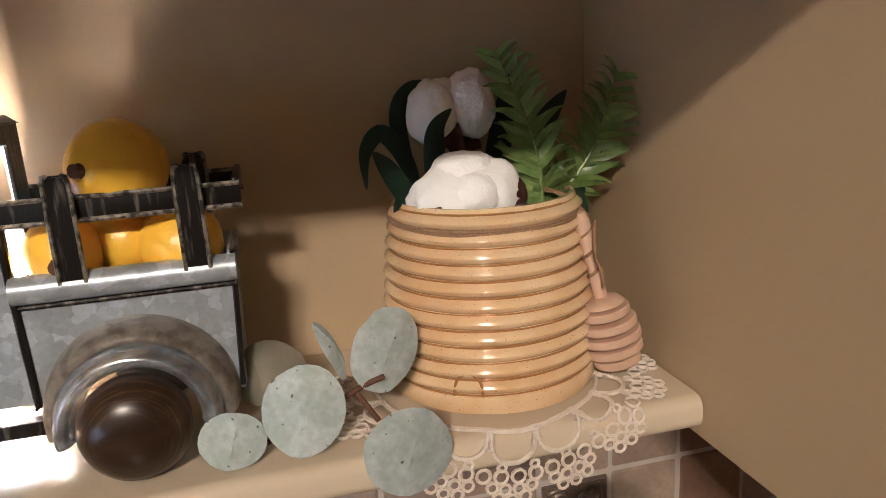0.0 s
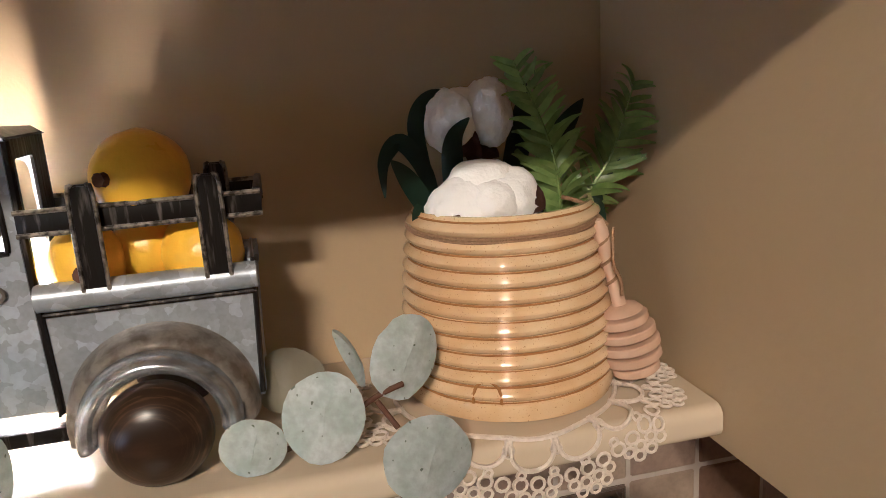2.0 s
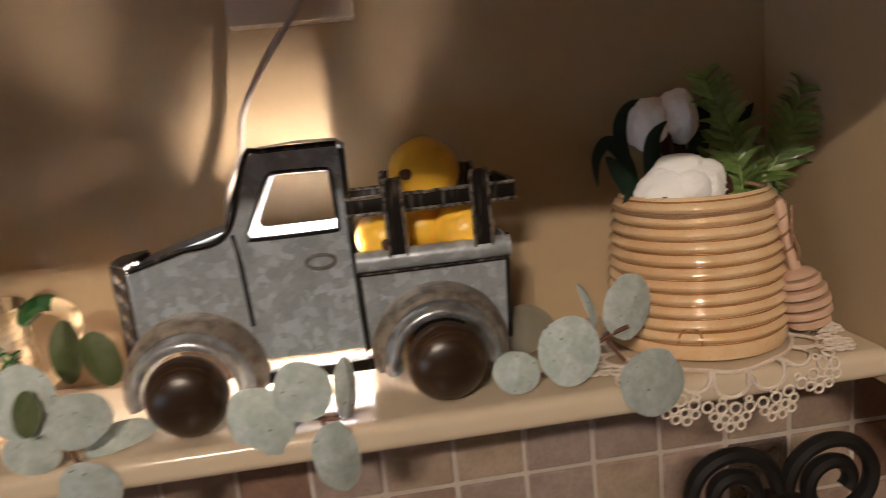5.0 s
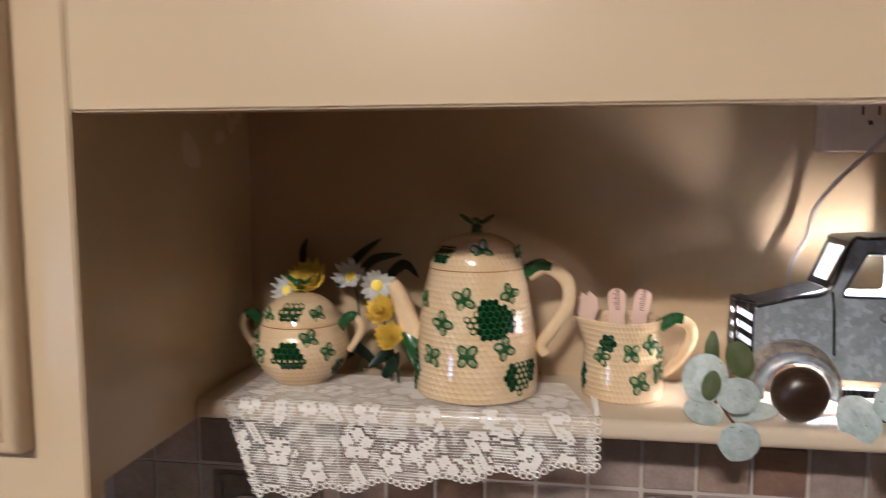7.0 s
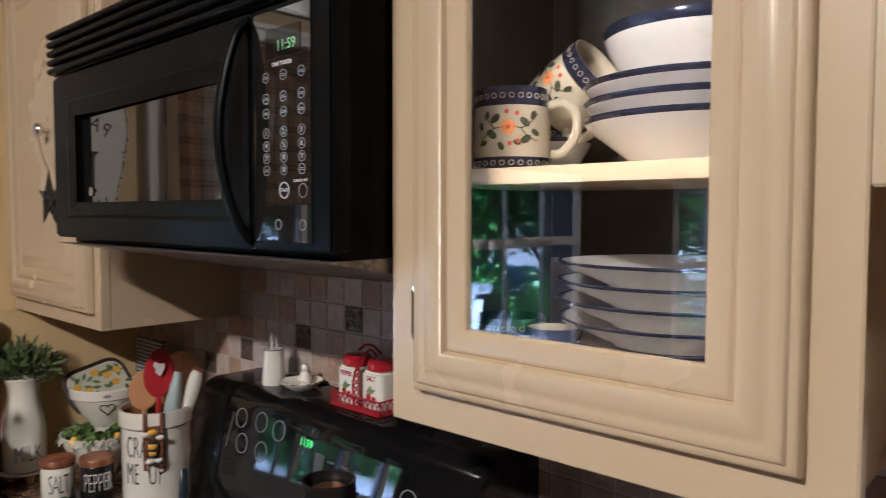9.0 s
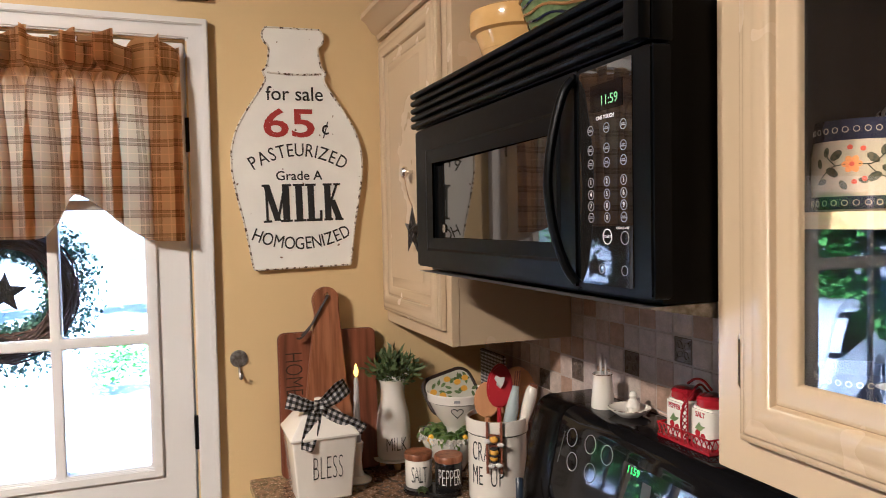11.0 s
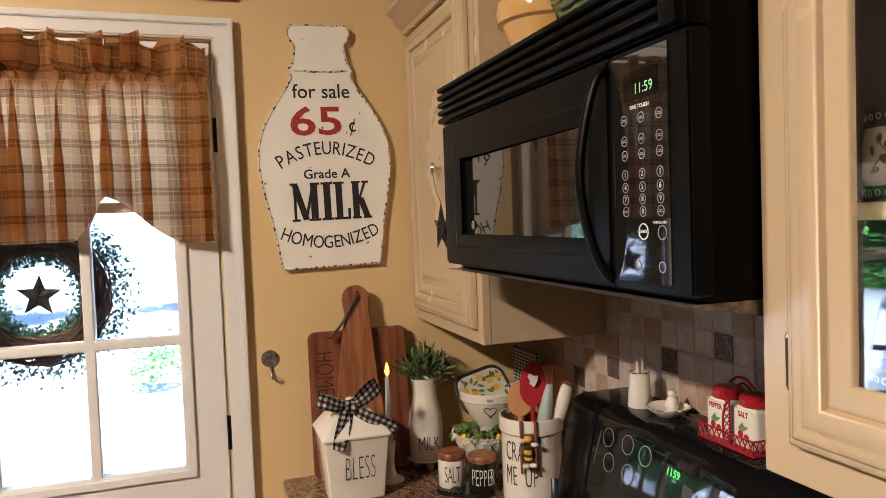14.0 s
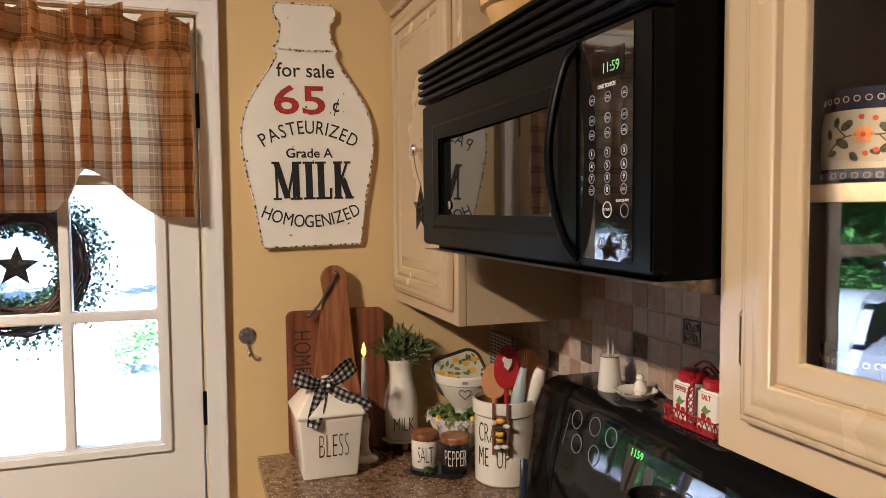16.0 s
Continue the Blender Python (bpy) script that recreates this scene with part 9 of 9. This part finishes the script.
# framed picture over the door
pf = thing("picture_frame", "black framed picture hung over the door", "picture", (WEST, -0.98, 2.31))
part("frame", plate(rect(-0.5, 0.506, -0.10, 0.10), [rect(-0.488, 0.494, -0.088, 0.088)], 0.018, pose(0.001, 0, 0) @ FACING_EAST, bevel=0.002), M["black_ware"], pf)
part("print", box(0.002, 0.008, -0.489, 0.495, -0.089, 0.089), M["plate_white"], pf, "pale matted print")

# ---- valance on the door ----
val = thing("valance", "brown plaid cotton valance gathered on a rod", "curtain", (WEST + 0.02, -0.977, 1.98))
VI = val.matrix_world.inverted()
own = bmesh.new()
lay = own.verts.layers.float_vector.new("weave")
ncol, nrow = 300, 48
GATHER = 1.990
y0, y1 = -1.402, -0.552
grid = []
rnd = random.Random(6)
ph = [rnd.uniform(0, 6.28) for _ in range(8)]


def scallop(y):
    """Height of the hem: long at the ends, high over the mullions, long again between."""
    s = abs(y - (y0 + y1) / 2)
    if s > 0.172:
        q = min(1.0, (s - 0.172) / 0.20)
        return 1.575 + 0.120 * (0.5 + 0.5 * math.cos(math.pi * q ** 0.85))
    q = min(1.0, (0.172 - s) / 0.08)
    return 1.588 + 0.107 * (0.5 + 0.5 * math.cos(math.pi * q ** 0.8))


def pleat(y):
    return y * 70 + 1.6 * math.sin(y * 11 + ph[0]) + 1.1 * math.sin(y * 23 + ph[1])


arc, last = 0.0, None
for i in range(ncol + 1):
    y = y0 + (y1 - y0) * i / ncol
    col_ = []
    fold = pleat(y)
    shift = 0.024 * math.sin(2 * fold + 0.5)
    depth = 0.032 * (1 + 0.35 * math.sin(y * 17 + ph[2]))
    ends = min(1.0, (y - y0) / 0.03, (y1 - y) / 0.03)
    hem = scallop(y + shift * ends)
    for j in range(nrow + 1):
        q = j / nrow
        z = 2.082 + (0.012 * math.sin(fold * 1.12 + 2.2) + 0.005 * math.sin(fold * 4.3 + ph[4])) * (1 - q) - (2.080 - hem) * q
        gath = math.exp(-((z - GATHER) / 0.016) ** 2)
        if z > GATHER:
            x = WEST + 0.056 + 0.046 * (1 - 0.85 * gath) * (1 + 0.3 * math.sin(y * 31 + ph[5])) * math.sin(fold * 1.12 + 1.0) + 0.006 * math.sin(fold * 4.1 + ph[3])
            yy = y + (0.024 + 0.010 * math.sin(y * 27 + ph[6])) * (1 - gath) * math.sin(2.24 * fold + 2.5) * ends
        else:
            grow = 0.35 + 0.65 * min(1.0, (GATHER - z) / 0.22)
            x = WEST + 0.050 + depth * grow * (1 - 0.8 * gath) * math.sin(fold) + 0.007 * gath * math.sin(fold * 4.1 + ph[3])
            yy = y + shift * grow * (1 - 0.6 * gath) * ends
        col_.append(own.verts.new((x, yy, z)))
    if last:
        arc += 0.5 * (col_[28].co - last[28].co).length + 0.5 * (col_[14].co - last[14].co).length
    for v in col_:
        v[lay] = (arc, 2.08 - v.co.z, 0)
    last = col_
    grid.append(col_)
for a, b in zip(grid, grid[1:]):
    for j in range(nrow):
        own.faces.new((a[j], a[j + 1], b[j + 1], b[j]))
part("cloth", merge(None, own, VI), M["plaid"], val, angle=80)
part("rod", merge(None, tube([(WEST + 0.024, y0 + 0.01, 1.964), (WEST + 0.024, y1 - 0.01, 1.964)], 0.004, 8), VI), M["white_paint"], val)


# ---- outside ----
wr = thing("wreath", "twig and boxwood wreath with a dark tin star on the door", "wreath", (DX - 0.075, -0.990, 1.452))
rnd = random.Random(9)
own = bmesh.new()
for k in range(60):
    r0, x0, z0 = 0.143 + rnd.uniform(-0.024, 0.024), rnd.uniform(-0.005, 0.03), rnd.uniform(0, 6.28)
    w1, w2 = rnd.uniform(0.006, 0.016), rnd.uniform(2, 5)
    tube([(x0 + 0.012 * math.sin(w2 * t + z0), (r0 + w1 * math.sin(3 * t + z0)) * math.cos(t), (r0 + w1 * math.sin(3 * t + z0)) * math.sin(t)) for t in [z0 + q * 0.21 for q in range(28)]], 0.0030, 5, bm=own, n=1)
M["twig"] = mat("dark_grapevine", (0.075, 0.042, 0.026), 0.8, second=(0.03, 0.018, 0.012), scale=90, bump=0.4, bump_scale=300)
M["boxwood"] = mat("boxwood_leaf", (0.12, 0.26, 0.17), 0.5, second=(0.05, 0.13, 0.09), scale=60, amount=0.8)
part("vine_ring", own, M["twig"], wr)
own = bmesh.new()
for k in range(7000):
    a = rnd.uniform(0, 6.28)
    inner = rnd.random() < 0.55
    r = rnd.gauss(0.112, 0.013) if inner else rnd.gauss(0.184, 0.022)
    p = Vector((rnd.uniform(-0.035, 0.004), r * math.cos(a), r * math.sin(a)))
    d = Vector((rnd.uniform(-1, 1), rnd.uniform(-1, 1), rnd.uniform(-1, 1))).normalized()
    s = d.cross(Vector((rnd.uniform(-1, 1), 1, rnd.uniform(-1, 1)))).normalized()
    h, w = rnd.uniform(0.009, 0.017), rnd.uniform(0.004, 0.0065)
    own.faces.new([own.verts.new(q) for q in (p, p + d * h * 0.5 + s * w, p + d * h, p + d * h * 0.5 - s * w)])
part("foliage", own, M["boxwood"], wr)
own = bmesh.new()
tips = []
for k in range(10):
    r = 0.056 if k % 2 == 0 else 0.024
    tips.append(own.verts.new((0, r * math.sin(k * math.pi / 5 + 0.06), r * math.cos(k * math.pi / 5 + 0.06))))
f, bk = own.verts.new((0.016, 0, 0)), own.verts.new((-0.002, 0, 0))
for k in range(10):
    j = (k + 1) % 10
    own.faces.new((tips[k], tips[j], f))
    own.faces.new((tips[j], tips[k], bk))
part("star", own, M["rubbed_black"], wr, "dark tin star", smooth=False)

M["leaf_out"] = mat("summer_leaf", (0.20, 0.42, 0.085), 0.45, second=(0.10, 0.25, 0.04), scale=4, amount=0.9)
M["bark"] = mat("grey_bark", (0.13, 0.10, 0.075), 0.9, second=(0.06, 0.045, 0.035), scale=12, bump=0.8, bump_scale=30)


def leaves(own, centre, r, count, size, rnd):
    for k in range(count):
        d = Vector((rnd.gauss(0, 1), rnd.gauss(0, 1), rnd.gauss(0, 0.8)))
        d = d.normalized() * r * rnd.random() ** 0.45
        p = Vector(centre) + d
        u_ = Vector((rnd.uniform(-1, 1), rnd.uniform(-1, 1), rnd.uniform(-0.5, 0.5))).normalized()
        w_ = u_.cross(Vector((rnd.uniform(-1, 1), rnd.uniform(-1, 1), 1))).normalized()
        h = size * rnd.uniform(0.6, 1.3)
        own.faces.new([own.verts.new(q) for q in (p, p + u_ * h * 0.5 + w_ * h * 0.3, p + u_ * h, p + u_ * h * 0.5 - w_ * h * 0.3)])


def tree(at, height, seed):
    rnd = random.Random(seed)
    ob = thing("tree", "leafy green garden tree behind the drive", "tree", at, group="trees behind the house")
    own = tube([(0, 0, 0), (0.1, 0.05, height * 0.3), (0.05, 0.15, height * 0.6)], lambda s: height * 0.03 * (1 - 0.6 * s), 9)
    crown = bmesh.new()
    for k in range(12):
        a, z = rnd.uniform(0, 6.28), height * rnd.uniform(0.18, 0.55)
        e = Vector((math.cos(a) * height * rnd.uniform(0.15, 0.34), math.sin(a) * height * rnd.uniform(0.15, 0.34), z + height * rnd.uniform(0.05, 0.4)))
        tube([(0.05, 0.05, z), (e.x * 0.5, e.y * 0.5, (z + e.z) * 0.5 + 0.1), e], lambda s: height * 0.010 * (1 - 0.7 * s), 6, bm=own)
        leaves(crown, e, height * rnd.uniform(0.15, 0.22), 520, 0.28, rnd)
    part("trunk", own, M["bark"], ob)
    part("crown", crown, M["leaf_out"], ob)


for i, (x, y, h) in enumerate(((-13.5, -14.5, 8.0), (-17.0, -11.0, 9.0), (-11.0, -18.0, 8.5), (-19.0, -15.5, 9.5), (-16.0, -19.0, 9.0), (-21.0, -7.0, 8.0), (-22.0, 1.0, 9.0), (-14.5, -11.2, 5.0), (-12.5, -12.0, 7.0), (-15.0, -15.5, 10.0), (-9.5, -14.0, 7.5), (-18.5, -21.0, 11.0), (-13.0, -20.5, 11.0), (-9.8, -12.6, 6.5), (-12.2, -10.4, 6.5), (-8.0, -14.6, 7.0), (-6.2, -13.4, 6.0))):
    tree((x, y, GROUND), h, i + 3)
for i, (x, y) in enumerate(((-12.6, -1.2), (-13.6, -0.5), (-14.8, -4.6), (-10.2, -9.2), (-12.5, -8.2))):
    rnd = random.Random(40 + i)
    sh = thing("shrub", "low green shrub beside the drive", "shrub", (x, y, GROUND), group="shrubs by the drive")
    own = bmesh.new()
    for k in range(5):
        leaves(own, (rnd.uniform(-0.5, 0.5), rnd.uniform(-0.5, 0.5), 0.35 + rnd.uniform(0, 0.3)), 0.35, 120, 0.10, rnd)
    part("foliage", own, M["leaf_out"], sh)

for k in range(-4, 6):
    rnd = random.Random(70 + k)
    sh = thing("hedge_shrub", "dense dark green hedge shrub behind the drive", "shrub", (-9.2 + 0.84 * 1.3 * k, -11.6 - 0.55 * 1.3 * k, GROUND), group="hedge behind the drive")
    own = bmesh.new()
    for q in range(9):
        leaves(own, (rnd.uniform(-0.6, 0.6), rnd.uniform(-0.6, 0.6), rnd.uniform(0.2, 1.15)), 0.5, 130, 0.15, rnd)
    part("foliage", own, M["leaf_out"], sh)

# white car on the drive
car = thing("car", "white parked car on the drive", "car", (-7.3, -6.3, GROUND), 60)
M["car_white"] = mat("white_car_paint", (0.80, 0.80, 0.80), 0.2, coat=0.8)
M["rubber"] = mat("tyre_rubber", (0.02, 0.02, 0.02), 0.8)
line = [(-2.1, 0.35), (-2.15, 0.6), (-2.0, 0.85), (-1.2, 0.98), (-0.6, 1.42), (0.7, 1.46), (1.4, 1.0), (2.05, 0.9), (2.15, 0.55), (2.1, 0.35)]
own = plate([(p.x, p.z) for p in smooth_path([(a, 0, b) for a, b in line], 4)], [], 1.7, Matrix.Translation((0, 0.85, 0)) @ FACING_SOUTH, bevel=0.10)
part("body", own, M["car_white"], car)
own = plate([(-1.05, 1.0), (-0.55, 1.37), (0.62, 1.40), (1.2, 1.02)], [], 1.64, Matrix.Translation((0, 0.82, 0)) @ FACING_SOUTH)
bmesh.ops.scale(own, vec=(1, 1.05, 1), verts=own.verts)
part("glass", own, M["black_glass"], car)
for x in (-1.35, 1.35):
    for y in (-0.80, 0.80):
        w = part("tyre", lathe([(0.2, -0.1), (0.31, -0.1), (0.33, -0.06), (0.33, 0.06), (0.31, 0.1), (0.2, 0.1)], 28, m=Matrix.Translation((x, y, 0.331)) @ pose(0, 0, 0, 90)), M["rubber"], car)
        part("rim", lathe([(0, -0.09), (0.2, -0.09), (0.205, 0.09), (0, 0.09)], 20, m=Matrix.Translation((x, y, 0.331)) @ pose(0, 0, 0, 90)), M["chrome"], w)

# ceiling light that lights the kitchen: two frosted glass domes on a brass plate
M["lit_glass"] = mat("lit_frosted_glass", (1.0, 0.68, 0.35), 0.4, emit=100.0)
cl = thing("ceiling_light", "brass ceiling light with two lit frosted glass domes", "ceiling light", (CEILING_LAMP[0], CEILING_LAMP[1], CEIL))
part("canopy", box(-0.215, 0.215, -0.10, 0.10, -0.0155, -0.001, bevel=0.005), M["copper"], cl)
for sx in (-1, 1):
    at_ = Matrix.Translation((sx * BULB_SPREAD, 0, CEILING_LAMP[2] - CEIL))
    part("fitter", lathe([(0, 0.0005), (0.090, 0.0005), (0.090, 0.024), (0, 0.024)], 28, m=at_), M["copper"], cl)
    part("glass_dome", lathe([(0.085, 0.0), (0.0825, -0.010), (0.073, -0.020), (0.056, -0.029), (0.031, -0.034), (0, -0.036)], 32, m=at_), M["lit_glass"], cl, "lit frosted glass dome")

# ---- tiles ----
PITCH, TILE = 0.0535, 0.0505
TF = NORTH - 0.0085
wall_ob = bpy.data.objects["wall_north"]
own = box(-0.5 * TILE, 0.5 * TILE, -0.0035, 0.0045, -0.5 * TILE, 0.5 * TILE, bevel=0.0016, seg=1)
base_tile = link("tile", own, M["tile"], wall_ob)
ornate = bmesh.new()
box(-0.5 * TILE, 0.5 * TILE, -0.0025, 0.0045, -0.5 * TILE, 0.5 * TILE, bevel=0.0014, seg=1, bm=ornate)
for q in range(4):
    m = Matrix.Rotation(q * math.pi / 2, 4, "Y")
    tube([(0.003, -0.0032, 0.003), (0.012, -0.0036, 0.004), (0.017, -0.0036, 0.010), (0.014, -0.0036, 0.016), (0.009, -0.0036, 0.013), (0.004, -0.0034, 0.012), (0.003, -0.0032, 0.003)], 0.0014, 5, bm=ornate, n=3, m=m)
    tube([(-0.023, -0.003, 0.023), (0.023, -0.003, 0.023)], 0.0013, 5, bm=ornate, n=1, m=m)
    tube([(0.018, -0.003, 0.020), (0.0205, -0.0034, 0.012), (0.0205, -0.0034, 0.004)], 0.001, 5, bm=ornate, n=3, m=m)
lathe([(0, -0.0052), (0.003, -0.0045), (0.0042, -0.003), (0.0042, 0)], 12, bm=ornate, m=pose(0, 0, 0, 90, 0, 0) @ Matrix.Diagonal((1, 1, -1, 1)))
ornate_tile = link("ornate_tile", ornate, M["tile_iron"], wall_ob, "cast bronze accent tile with a knot pattern")
mesh_of = {}
for kind in ("tile", "tile_grey"):
    me = base_tile.data.copy()
    me.materials.clear()
    me.materials.append(M[kind])
    mesh_of[kind] = me
rnd = random.Random(12)
ORN = {(0, 0), (-10, 0), (9, 0), (-5, -3), (4, -2)}
ORN_W = {(0, 3), (-3, 2), (-7, 1), (-10, 0), (4, 2), (7, 1)}


def lay_tile(x, z, kind):
    ob = new("tile", mesh_of[kind]) if kind != "ornate" else new("ornate_tile", ornate_tile.data)
    ob.parent = wall_ob
    ob.location = (x + rnd.uniform(-0.0004, 0.0004), TF, z + rnd.uniform(-0.0004, 0.0004))
    if kind != "ornate":
        ob.rotation_euler = (rnd.uniform(-0.006, 0.006), 0, rnd.uniform(-0.006, 0.006))
    else:
        ob["label"] = "cast bronze accent tile with a knot pattern"


loose = bmesh.new()
far = []
# under the ledge
for i in range(-11, 15):
    for j in range(-5, 2):
        x, z = -0.478 + i * PITCH, 1.199 + j * PITCH
        if -1.0 < x and z < 1.279 and not (x < -0.845 and x > -0.97 and z < 1.21) and z > 1.0 and x < 0.30:
            lay_tile(x, z, "ornate" if (i, j) in ORN else "tile")
        else:
            if z < 1.30:
                far.append((x, z))
# behind the range
for i in range(-18, 14):
    for j in range(-5, 6):
        x, z = -1.829 + i * PITCH, 1.200 + j * PITCH
        if x > -1.05 or x < WEST + 0.03:
            continue
        if z > 1.17 and -2.45 < x < -1.40 and z < 1.50:
            lay_tile(x, z, "ornate" if (i, j) in ORN_W else "tile_grey")
        elif z < 1.50:
            far.append((x, z))
for x, z in far:
    b = box(x - 0.5 * TILE, x + 0.5 * TILE, TF - 0.0035, TF + 0.0045, z - 0.5 * TILE, z + 0.5 * TILE)
    merge(loose, b)
tagged(link("tile_field", loose, M["tile"], wall_ob), kind="stuff")
bpy.data.objects.remove(base_tile)
ornate_tile.location = (0.6, TF, 1.0)
bed = box(WEST + 0.001, -0.9385, NORTH - 0.0105, NORTH - 0.0005, COUNTER + 0.001, 1.5)
box(-0.9384, EAST - 0.001, NORTH - 0.0105, NORTH - 0.0005, COUNTER + 0.001, SHELF_TOP - SHELF_THICK, bm=bed)
structure(link("grout", bed, M["grout"]), "grey grout bed of the tiled backsplash", "wall")
